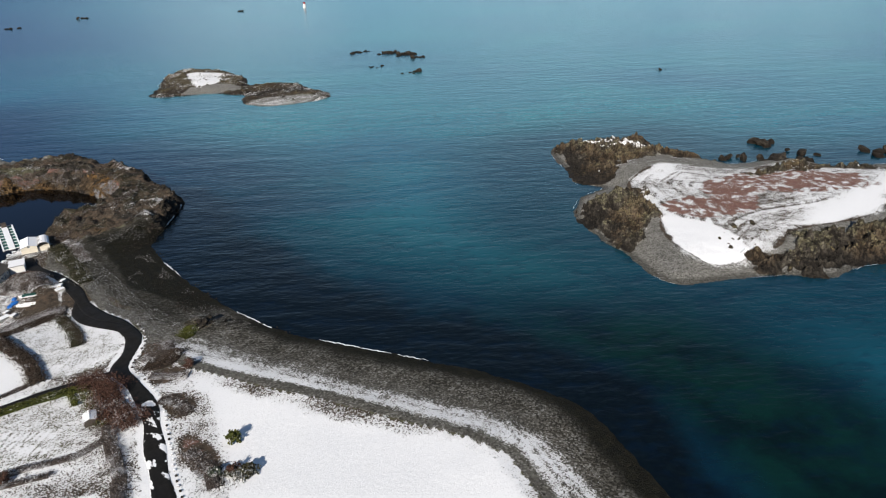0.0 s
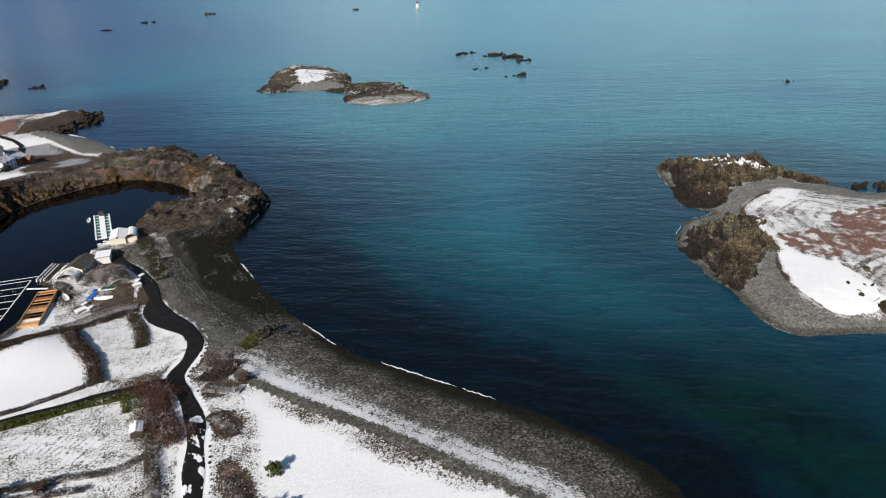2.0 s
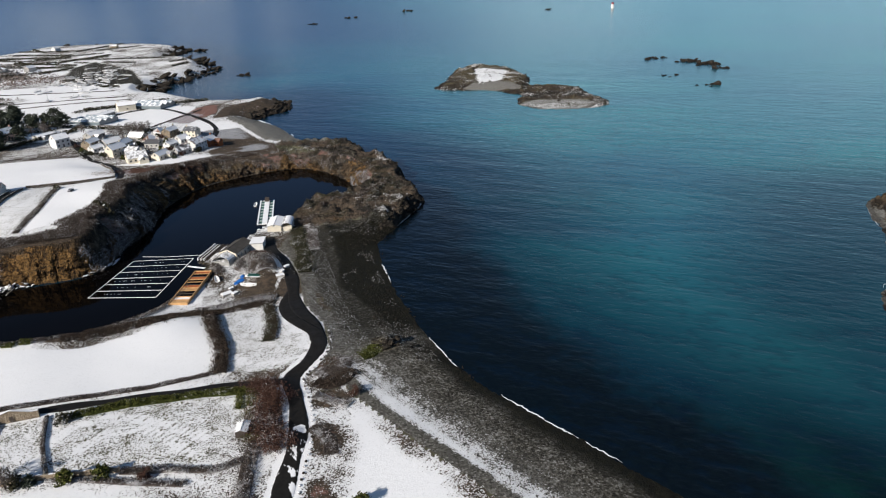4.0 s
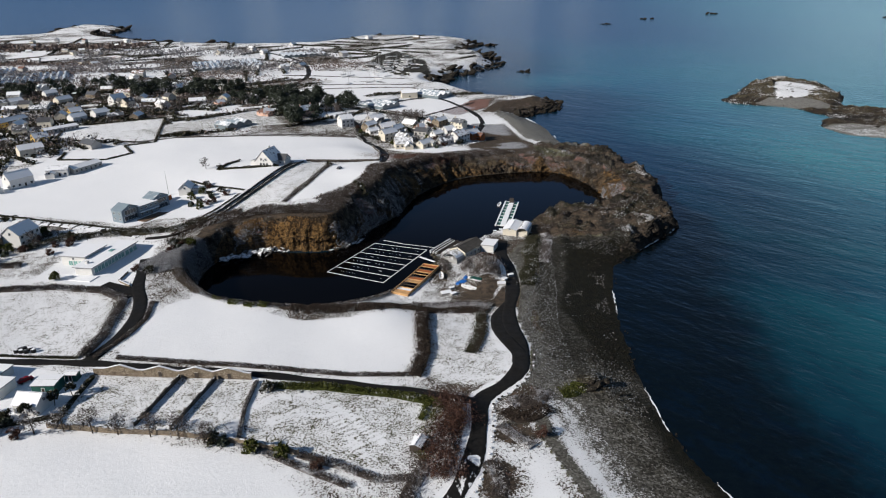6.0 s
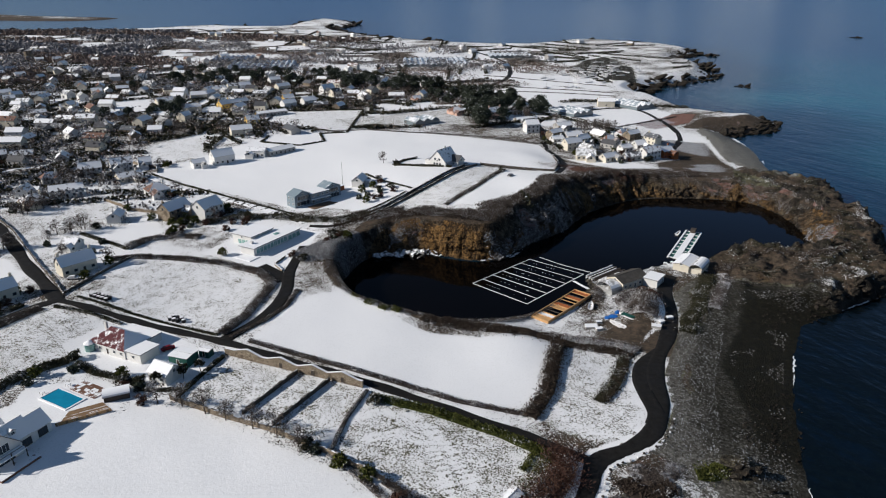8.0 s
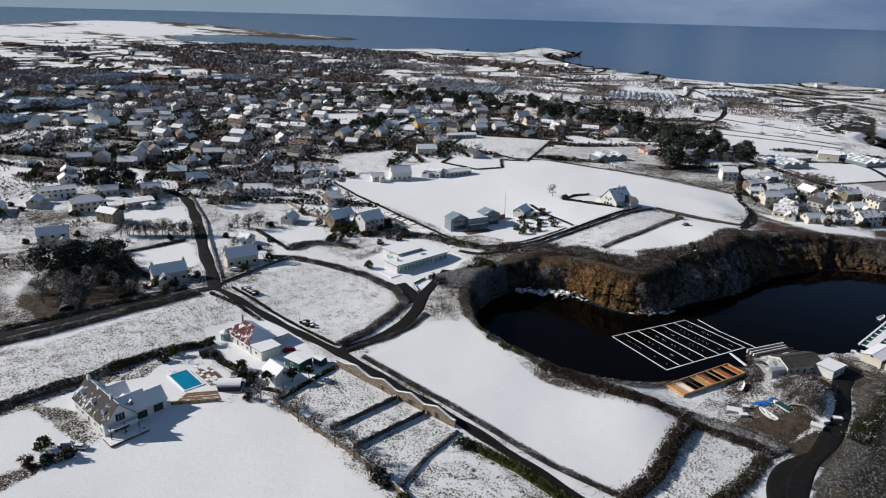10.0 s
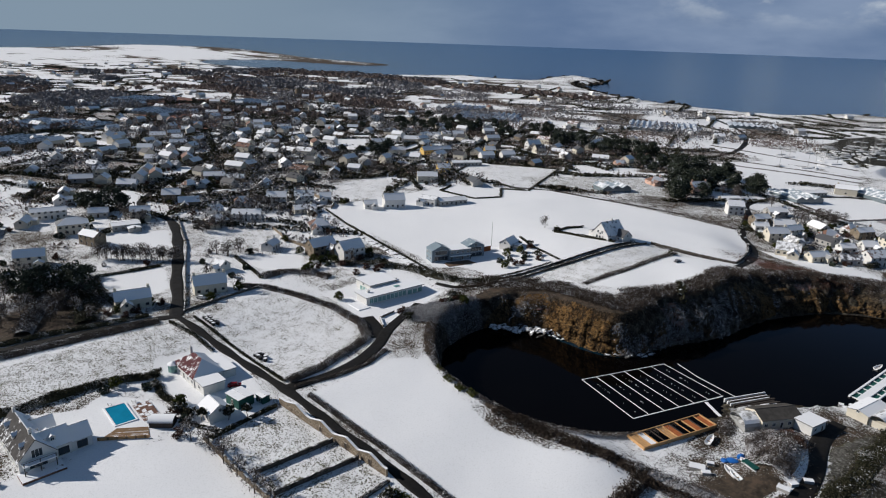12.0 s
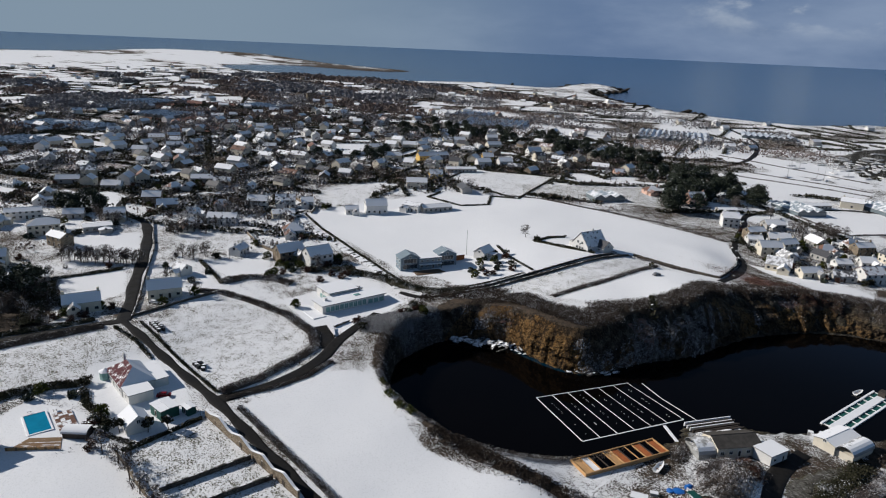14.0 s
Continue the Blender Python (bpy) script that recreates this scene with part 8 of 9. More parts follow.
# ---- houses of the hamlet: x, y, turn, length, width, wall height, pitch, storeys, wall, roof, hip, chimneys, label ----
HAMLET = [
    (-293.5, 318, 56, 12, 8, 5.0, 36, 2, M_WHITE, M_SLATE, False, 2, "white two-storey house with a snowy slate roof"),
    (-286.5, 333.5, 60, 12, 8, 5.0, 36, 2, M_WHITE, M_SLATE, False, 2, "white two-storey house with a snowy slate roof"),
    (-281, 346, 60, 7, 7, 3.4, 36, 1, M_WHITE, M_SNOWROOF, False, 0, "small white house with a snowy roof"),
    (-272, 325, 70, 13, 8, 2.8, 26, 1, M_CREAM, M_SNOWROOF, False, 1, "low cream bungalow with a snowy roof"),
    (-245, 374, 65, 13, 9, 5.2, 38, 1, M_WHITE, M_SNOWROOF, False, 0, "white barn with a snow-covered roof"),
    (-251, 360, 65, 8, 6, 3.0, 32, 1, M_WHITE, M_SNOWROOF, False, 0, "small white barn beside a larger one"),
    (-237, 397.5, 20, 12, 8, 4.0, 22, 1, M_WHITE, M_SLATE, False, 0, "white farm building with a grey roof"),
    (-229, 409.5, 74, 20, 8, 3.0, 20, 1, M_GREY, M_SNOWROOF, False, 0, "long low farm shed with a snowy roof"),
    (-270, 285.5, 54, 16, 8, 4.2, 30, 2, M_WHITE, M_SLATE, False, 1, "long white house with dormers and snowy roof"),
    (-279, 271, 78, 12, 9, 3.0, 30, 1, M_CREAM, M_TILE, True, 1, "cream bungalow with a red-ridged snowy roof"),
    (-347, 272, 60, 11, 8, 5.0, 38, 2, M_STONE, M_SLATE, False, 2, "granite house with a snowy slate roof"),
    (-325, 274, 70, 12, 7, 3.8, 40, 1, M_STONE, M_SLATE, False, 1, "granite cottage by the road bend"),
    (-299, 227, 82, 14, 10, 3.0, 8, 1, M_GREY, M_SNOWROOF, False, 0, "wide grey garage with a snowy roof"),
    (-308, 203, 80, 15, 10, 5.4, 28, 2, M_CREAM, M_SLATE, True, 0, "large cream house with a hipped snowy roof"),
    (-192.5, 286, 88, 13, 8.5, 5.2, 38, 2, M_STONE, M_SLATE, False, 2, "brown stone house with a snowy slate roof"),
    (-235, 312, 68, 11, 9, 3.0, 34, 1, M_WHITE, M_TILE, True, 1, "white bungalow with a brown hipped roof"),
    (-179, 294, 88, 12, 9, 5.4, 38, 2, M_WHITE, M_SLATE_BARE, False, 0, "white gabled house with a dark grey roof"),
    (-207, 240, 15, 7, 5.5, 3.0, 36, 1, M_WHITE, M_SNOWROOF, False, 0, "small white garage with a snowy roof"),
    (-183, 224, 75, 13, 7, 4.2, 44, 1, M_CREAM, M_SLATE, False, 2, "old cream farmhouse with steep snowy roofs"),
    (-186, 193, 78, 13, 7, 4.2, 40, 1, M_CREAM, M_SLATE, False, 2, "cream cottage with a snowy roof beside the lane"),
    (-234, 177, 80, 26, 7, 2.6, 16, 1, M_GREY, M_SNOWROOF, False, 0, "long low shed with a snowy roof"),
    (-345, 200, 78, 18, 7, 4.5, 26, 2, M_WHITE, M_SNOWROOF, False, 0, "white terrace with a snowy roof"),
    (-187, 592, 60, 12, 9, 3.0, 30, 1, M_PINK, M_TILE, True, 1, "pink bungalow with a hipped roof"),
    (-152, 594, 60, 12, 9, 5.2, 36, 2, M_PINK, M_SLATE, False, 2, "pink house among dark trees"),
    (-107, 559, 40, 10, 9, 6.0, 34, 2, M_WHITE, M_SLATE, False, 1, "tall white house at the village edge"),
    (-89, 583, 55, 13, 8, 3.0, 30, 1, M_GREY, M_SNOWROOF, False, 1, "grey bungalow with a snowy roof"),
    (-126, 592, 55, 14, 6, 2.6, 18, 1, M_GREY, M_SNOWROOF, False, 0, "long low shed with a snowy roof"),
    (-48, 499, 20, 12, 9, 3.2, 38, 1, M_CREAM, M_SNOWROOF, False, 1, "cream bungalow with a snowy gabled roof"),
    (-12, 526, 60, 14, 9, 5.2, 34, 2, M_WHITE, M_TILE, False, 1, "white and brick house above the cove"),
    (-4, 540, 60, 10, 8, 5.0, 34, 2, M_ORANGE, M_TILE, False, 1, "brick house above the cove"),
    (-99, 672, 60, 24, 8, 3.0, 16, 1, M_GREY, M_SNOWROOF, False, 0, "long low glasshouse shed with a snowy roof"),
    (-364, 652, 70, 14, 9, 5.5, 42, 2, M_WHITE, M_SLATE_BARE, False, 2, "large white gabled house among trees"),
    (-252, 641, 60, 9, 7, 3.2, 36, 1, M_PINK, M_TILE, False, 1, "pink cottage by the field"),
    (-387, 526, 78, 10, 8, 6.2, 38, 2, M_YELLOW, M_SLATE, False, 2, "tall yellow house with a slate roof"),
    (-390, 546, 78, 20, 8, 5.0, 32, 2, M_GREY, M_SLATE, False, 1, "long grey terrace beside a yellow house"),
    (-320, 486, 60, 10, 8, 4.2, 38, 1, M_YELLOW, M_SLATE, False, 1, "bright yellow house with a snowy roof"),
    (-361, 584, 60, 10, 8, 5.0, 40, 2, M_YELLOW, M_SLATE, False, 1, "yellow gabled house at the field's edge"),
    (-332, 524, 62, 26, 8, 3.0, 18, 1, M_GREY, M_SNOWROOF, False, 0, "long low barn with a snowy roof"),
    (-370, 498, 30, 9, 8, 5.2, 38, 2, M_CREAM, M_SLATE, False, 1, "cream house with a snowy roof"),
]
def hamlet_house(x, y, turn, L_, W, hw, pitch, storeys, wall, roof, hip, chim, label):
    t = thing("house", pose(x, y, seat(x, y, 6), 0, 0, turn), label, "house")
    block(t, L_, W, hw, pitch, wall, roof, hip=hip, storeys=storeys, windows=(max(2, int(L_ / 3)), max(2, int(L_ / 3.6))), chimneys=((-1, 1) if chim == 2 else (0.7,) if chim else ()), split=False)
    k = RS.uniform()
    if k < 0.45 and L_ < 15:
        block(t, W * 0.7, W * 0.62, hw * 0.72, pitch, wall, roof, x=L_ * 0.22 * (1 if k < 0.2 else -1), y=-W * 0.7, turn=90, windows=(1, 1), door=False, split=False)
    return t


def nearer(x, y, k=2.6):
    d = math.hypot(x - 75, y - 110)
    return x + (75 - x) / d * k * d / 114, y + (110 - y) / d * k * d / 114


FIXED = {(-293.5, 318), (-286.5, 333.5), (-281, 346), (-245, 374), (-251, 360), (-237, 397.5), (-229, 409.5), (-270, 285.5), (-192.5, 286), (-179, 294)}
HAMLET = [row if (row[0], row[1]) in FIXED else (*nearer(row[0], row[1]), *row[2:]) for row in HAMLET]
for row in HAMLET:
    hamlet_house(*row)
VILLAGE = [(-79, 535), (-61, 538), (-56, 568), (-43, 584), (-34, 578), (-24, 556), (-42, 541), (-64, 522), (-70, 526), (-33, 500), (-30, 536), (-18, 576), (-72, 552), (-46, 556), (-84, 545), (-52, 518), (-20, 510)]
VILLAGE = [nearer(*p) for p in VILLAGE]
WALLS, ROOFS = [M_WHITE, M_CREAM, M_GREY, M_WHITE, M_STONE, M_WHITE, M_GREY, M_CREAM], [M_SNOWROOF, M_SLATE, M_SNOWROOF, M_TILE, M_SLATE, M_SNOWROOF, M_SLATE_BARE]
NAMES = {"white_render": "white", "cream_render": "cream", "grey_render": "grey", "granite": "granite", "pink_render": "pink"}
FAR_KINDS = []
for i in range(10):
    w, r = WALLS[i % len(WALLS)], ROOFS[i % len(ROOFS)]
    two = i % 3 == 1
    L_, W = 8.6 + (i * 37 % 5), 6.2 + (i * 13 % 3) * 0.6
    x, y = VILLAGE[i]
    t = thing("house", pose(x, y, seat(x, y, 5), 0, 0, 48 + (i * 53) % 5 * 7 + (90 if i % 4 == 2 else 0)), "%s %s with a snowy roof in the village" % (NAMES[w.name], "two-storey house" if two else "bungalow"), "house", "houses of the village")
    block(t, L_, W, 5.0 if two else 3.0, 32 + i % 4 * 3, w, r, hip=i % 5 == 3, storeys=2 if two else 1, windows=(3, 3), chimneys=((0.8,) if i % 2 else (-0.9, 0.9)), split=False)
    if i % 2:
        block(t, W * 0.6, W * 0.6, 2.6, 30, w, r, x=L_ * 0.3, y=-W * 0.65, turn=90, windows=(1, 0), door=False, split=False, gable_windows=False)
    FAR_KINDS.append(t)
taken = [(-385 + a, 945 + b) for a in (-36, 0, 36) for b in (-36, 0, 36)] + [(-585 + a, 812 + b) for a in (-36, 0, 36) for b in (-36, 0, 36)] + [(r[0], r[1]) for r in HAMLET] + VILLAGE + [(-116, 190), (-105, 140), (-134, 279), (-151, 333), (-118, 413), (-107, 160), (-147, 364)]
for i, (x, y) in enumerate(VILLAGE[10:]):
    copy_thing(FAR_KINDS[i % 10], pose(x, y, seat(x, y, 5), 0, 0, 50 + RS.normal(0, 10) + (90 if i % 4 == 1 else 0)))


def free(x, y, gap):
    if any((x - a) ** 2 + (y - b) ** 2 < gap * gap for a, b in taken):
        return False
    X, Y = np.array([x]), np.array([y])
    if any(near(inside, X, Y, np.array(p, float), -99, 12)[0] > -6 for p, c in SNOW_FIELDS):
        return False
    if any(near(line_dist, X, Y, L2, 99, 20)[0] < 9 for L2 in LINES.values()):
        return False
    return inside(X, Y, COAST)[0] > 45


SIMPLE = []
TOWN_PLOTS = [(-458, 312), (-424, 290), (-406, 265), (-380, 297), (-400, 325), (-433, 355), (-453, 398), (-507, 385), (-609, 505), (-581, 467), (-526, 473), (-564, 516), (-555, 525), (-471, 412),
             (-385, 421), (-490, 612), (-483, 622), (-476, 633), (-469, 644), (-518, 583), (-613, 575), (-697, 652), (-786, 670), (-797, 655), (-462, 335), (-490, 324), (-623, 327), (-327, 906), (-288, 906),
             (-275, 935), (-330, 786), (-202, 1392), (-80, 690)]
for i in range(6):
    w, r = WALLS[(i * 3) % len(WALLS)], ROOFS[(i * 2) % len(ROOFS)]
    L_, W = 10 + i % 3 * 2.5, 7.5 + i % 2
    x, y = TOWN_PLOTS[i - 6]
    t = thing("house", pose(x, y, seat(x, y, 5), 0, 0, 40 * i), "%s house with a snowy roof far off" % NAMES[w.name], "house", "houses far off")
    block(t, L_, W, 4.8 if i % 2 else 3.0, 34, w, r, windows=(2, 1), gable_windows=False, chimneys=(0.85,), split=False)
    SIMPLE.append(t)
spots = [nearer(*p) for p in TOWN_PLOTS[:-6]]
tries = 0
while len(spots) < 470 and tries < 12000:
    tries += 1
    k = RS.uniform()
    if k < 0.5:
        x, y = RS.normal(-450, 140), RS.normal(380, 130)
    elif k < 0.7:
        x, y = RS.normal(-620, 220), RS.normal(620, 170)
    else:
        x, y = RS.uniform(-2300, -250), RS.uniform(150, 1450)
    if x > -210 or x < -2400 or y < 60:
        continue
    r = math.hypot(x, y)
    if free(x, y, 17 if r < 900 else 30):
        spots.append((x, y))
        taken.append((x, y))
def far_houses(places):
    """Houses too far off to pick apart: plain gabled shapes in one object."""
    bm = bmesh.new()
    for i, (x, y) in enumerate(places):
        a = radians(RS.choice([20, 65, 110, 155]) + RS.normal(0, 8))
        L2, W2, h2 = RS.uniform(9, 15), RS.uniform(7, 9), RS.choice([3.0, 5.0])
        m = Matrix.Translation((x, y, seat(x, y, 5))) @ Matrix.Rotation(a, 4, "Z")
        k = len(bm.verts)
        f0 = len(bm.faces)
        box(bm, -L2 / 2, L2 / 2, -W2 / 2, W2 / 2, -1, h2)
        e, r = h2 - 0.1, h2 + W2 * 0.34
        f1 = len(bm.faces)
        solid(bm, [((-L2 / 2 - 0.3, -W2 / 2 - 0.3, e), (L2 / 2 + 0.3, -W2 / 2 - 0.3, e), (L2 / 2 + 0.3, 0, r), (-L2 / 2 - 0.3, 0, r)), ((L2 / 2 + 0.3, W2 / 2 + 0.3, e), (-L2 / 2 - 0.3, W2 / 2 + 0.3, e), (-L2 / 2 - 0.3, 0, r), (L2 / 2 + 0.3, 0, r))], 0.2)
        f2 = len(bm.faces)
        for s in (-1, 1):
            v = [bm.verts.new((s * L2 / 2, -W2 / 2, h2 - 0.05)), bm.verts.new((s * L2 / 2, W2 / 2, h2 - 0.05)), bm.verts.new((s * L2 / 2, 0, r - 0.15))]
            bm.faces.new(v if s > 0 else v[::-1])
        bm.verts.ensure_lookup_table()
        bm.faces.ensure_lookup_table()
        for v in bm.verts[k:]:
            v.co = m @ v.co
        for f in bm.faces[f1:f2]:
            f.material_index = 3 + i % 3
        for f in bm.faces[f0:f1]:
            f.material_index = i % 3
        for f in bm.faces[f2:]:
            f.material_index = i % 3
    return tagged(new("far_houses", add_mesh("far_houses", bm, [M_WHITE, M_CREAM, M_GREY, M_SNOWROOF, M_SLATE, M_TILE])), "many small houses with snowy roofs far inland", "houses", kind="stuff")


spots.sort(key=lambda p: math.hypot(p[0] - 60, p[1] - 120))
far_houses(spots[215:])
for i, (x, y) in enumerate(spots[:215]):
    kind = FAR_KINDS[(i * 7 + i // 10) % 10] if math.hypot(x, y) < 480 else SIMPLE[(i * 5 + i // 6) % 6]
    copy_thing(kind, pose(x, y, seat(x, y, 5), 0, 0, RS.choice([20, 65, 110, 155]) + RS.normal(0, 8)))


def glasshouse(x, y, turn, spans, L_, span=7.5, label="large glasshouse with snowy ridged roofs", hw=2.6):
    t = thing("glasshouse", pose(x, y, seat(x, y, 8), 0, 0, turn), label, "glasshouse")
    for i in range(spans):
        x0 = (i - spans / 2) * span
        bm = bmesh.new()
        solid(bm, [((x0 + 0.05, -L_ / 2, hw), (x0 + span / 2, -L_ / 2, hw + span * 0.28), (x0 + span / 2, L_ / 2, hw + span * 0.28), (x0 + 0.05, L_ / 2, hw)),
                   ((x0 + span / 2, -L_ / 2, hw + span * 0.28), (x0 + span - 0.05, -L_ / 2, hw), (x0 + span - 0.05, L_ / 2, hw), (x0 + span / 2, L_ / 2, hw + span * 0.28))], 0.08)
        part("roof_span", bm, M_GLASSROOF, t)
        bm = bmesh.new()
        v = [bm.verts.new((x0 + 0.05, -L_ / 2 + 0.05, hw)), bm.verts.new((x0 + span - 0.05, -L_ / 2 + 0.05, hw)), bm.verts.new((x0 + span / 2, -L_ / 2 + 0.05, hw + span * 0.27))]
        bm.faces.new(v)
        part("gable", bm, M_GLASSHOUSE, t)
        for s in (0.02, span - 0.14):
            part("gutter", boxed(x0 + s, x0 + s + 0.12, -L_ / 2, L_ / 2, hw - 0.12, hw + 0.06), M_FRAME, t)
    part("side_glazing", boxed(-spans * span / 2, spans * span / 2, -L_ / 2 + 0.1, L_ / 2 - 0.1, -0.8, hw - 0.15), M_GLASSHOUSE, t)
    return t


q = Nodes("snowy_glass_roof", 0.3, spec=0.5)
M_GLASSROOF = q.done(q.mix(q.step(q.math("ADD", q.noise(0.35, q.pos(), 5, 0.6), q.math("MULTIPLY", q.nz(), 0.0)), 0.42, 0.6), (0.20, 0.25, 0.29), SNOW))
glasshouse(-188, 533, 62, 3, 17, 7.5, "three-span glasshouse with a steep snowy roof beside the field", 3.0)
for x, y, turn, n, L_ in ((-385, 945, 30, 12, 90), (-325, 1085, 30, 9, 50), (-585, 812, 35, 12, 90), (-690, 870, 35, 8, 60), (-727, 322, 30, 6, 45), (-945, 410, 30, 6, 60), (-900, 620, 30, 9, 50), (-98, 640, 60, 3, 30), (-60, 700, 60, 3, 36), (-747, 290, 30, 9, 60), (-1000, 380, 30, 8, 70), (-640, 246, 30, 6, 40), (-990, 470, 30, 7, 60), (-830, 440, 30, 8, 50)):
    glasshouse(x, y, turn, n, L_)
b0 = boat(11, 3.6, M_PLASTIC_W, 14, label="white sailing yacht laid up in the far boatyard", group="yachts in the boatyard")
yard = [(-150 + RS.normal(0, 24), 960 + RS.normal(0, 60)) for _ in range(90)]
put(b0, *yard[0], 30)
for x, y in yard[1:]:
    if inside(np.array([x]), np.array([y]), COAST)[0] > 4:
        copy_thing(b0, pose(x, y, level(x, y) + 0.05, 0, 0, RS.uniform(0, 180)))
t = thing("beacon", pose(1080, 1920, dish(np.array([1080.0]), np.array([1920.0]))[0]), "white and red sea beacon far offshore", "beacon")
bm = bmesh.new()
tube(bm, (0, 0, -2), (0, 0, 11), 5, 4, 10)
part("tower", bm, M_WHITE, t)
bm = bmesh.new()
tube(bm, (0, 0, 11.02), (0, 0, 16), 4, 3.4, 10)
part("cap", bm, M_REDCAR, t, "red cap")
for x, y in ((-1010, 760), (-1560, 1050)):
    t = thing("round_tower", pose(x, y, level(x, y)), "old round stone watch tower far off", "tower")
    bm = bmesh.new()
    tube(bm, (0, 0, -2), (0, 0, 13), 6.5, 5.5, 14)
    part("drum", bm, M_STONE, t)
    bm = bmesh.new()
    tube(bm, (0, 0, 13.02), (0, 0, 14.2), 5.9, 5.9, 14)
    part("parapet", bm, M_DARKWALL, t)

# ---- trees ----
KINDS = {
    "pine": [tree_kind("evergreen_tree", h, s, M_EVERGREEN, "dark evergreen tree with a broad crown", 46, 30, 0.5, 0.28, 0.3) for h, s in ((10, 4.6), (12, 5.6), (8, 4.2), (14, 6.0))],
    "bare": [tree_kind("bare_tree", h, s, M_SCRUB, "bare winter tree with a haze of twigs", 34, 16, 0.26, 0.32, 0.2) for h, s in ((7, 3.0), (8.5, 3.4), (6, 2.6))],
    "bush": [tree_kind("garden_shrub", h, s, m, l, 22, 24, 0.3, 0.06, 0.1, "shrub") for h, s, m, l in ((2.6, 1.9, M_HEDGE, "rounded grey-green evergreen garden shrub"), (2.0, 1.6, M_EVERGREEN, "dark green evergreen garden shrub"), (3.2, 2.0, M_GORSE, "yellow-green broad garden shrub"), (2.4, 1.9, M_RUSSET, "russet bare winter garden shrub"))],
    "palm": [tree_kind("cabbage_palm", 4.2, 1.5, M_HEDGE, "spiky cabbage palm in a snowy garden", 16, 26, 0.42, 0.62, 0.14)],
}
used = set()


FAR_BUSH = []


def plant(kind, i, x, y):
    if kind == "bush" and math.hypot(x - 60, y - 130) > 300 and len(used) > 8:
        FAR_BUSH.append((x, y))
        return
    t = KINDS[kind][i % len(KINDS[kind])]
    m = pose(x, y, level(x, y) + 0.05, 0, 0, RS.uniform(0, 360))
    if t.name in used:
        copy_thing(t, m)
    else:
        used.add(t.name)
        t.matrix_basis = m


for i, (x, y) in enumerate([(-91.5, 176.5), (-86.5, 178.4), (-82.5, 184.5), (-80.5, 189.5)]):
    plant("palm" if i else "bush", 2 * i, x, y)
for i, (x, y) in enumerate([(-121, 178), (-120, 162), (-122, 166), (-83, 170), (-31, 175), (-28, 174.5), (-12, 173), (-2, 170), (-26, 199), (-89, 174.5), (-99, 177), (-92, 116), (-89, 124), (-90, 120), (-96, 121), (-93, 172.5), (-96, 175), (-115, 173),
                           (-20, 173.5), (42, 135), (45, 132), (38, 137), (47, 146), (52, 190), (-137, 404), (-131, 282), (-138, 260), (-111, 272), (-104, 270)] + [(-134, 362), (-127.5, 363), (-127.6, 370.5), (-118, 365), (-119, 356), (-118.4, 341.4), (-113, 360), (-136, 370.5), (-123, 350), (-130, 355), (-115, 350), (-122, 360), (-125, 345), (-138, 364), (-117, 347), (-131, 374)]):
    plant("bush", i, x, y)
plant("bare", 0, -147, 424 - 18)
for i, (x, y) in enumerate([(-72, 174), (-64, 174.4), (-57, 174.6), (-48, 174.8), (-40, 174.6), (-33, 174.3), (-79, 172), (-245, 201), (-241, 205), (-237, 210), (-233, 215), (-229, 220), (-225, 226), (-248, 198), (-231, 222), (-243, 208), (-238, 214)] + [(-249 + 1.9 * k, 199 + 2.0 * k) for k in range(14)]):
    plant("bare", i, x, y)
for i, (x, y) in enumerate(VILLAGE * 5):      # hedges and shrubs between the village houses
    a, b = x + RS.uniform(-12, 12), y + RS.uniform(-12, 12)
    if all((a - c) ** 2 + (b - d) ** 2 > 40 for c, d in VILLAGE):
        plant("bush", i, a, b)
for i, (x, y) in enumerate([(r[0], r[1]) for r in HAMLET if math.hypot(r[0], r[1]) < 520] * 4 + [p for p in spots[:110]] * 2):      # shrubs in the gardens
    a = RS.uniform(0, 2 * math.pi)
    c, d = x + math.cos(a) * RS.uniform(9, 14), y + math.sin(a) * RS.uniform(9, 14)
    X1, Y1 = np.array([c]), np.array([d])
    if any(near(line_dist, X1, Y1, L2, 99, 20)[0] < 4.5 for L2 in LINES.values()):
        continue
    if any(near(inside, X1, Y1, np.array(p, float), -99, 12)[0] > 1 for p, v in SNOW_FIELDS):
        continue
    plant("bush" if i % 5 else "bare", i, c, d)
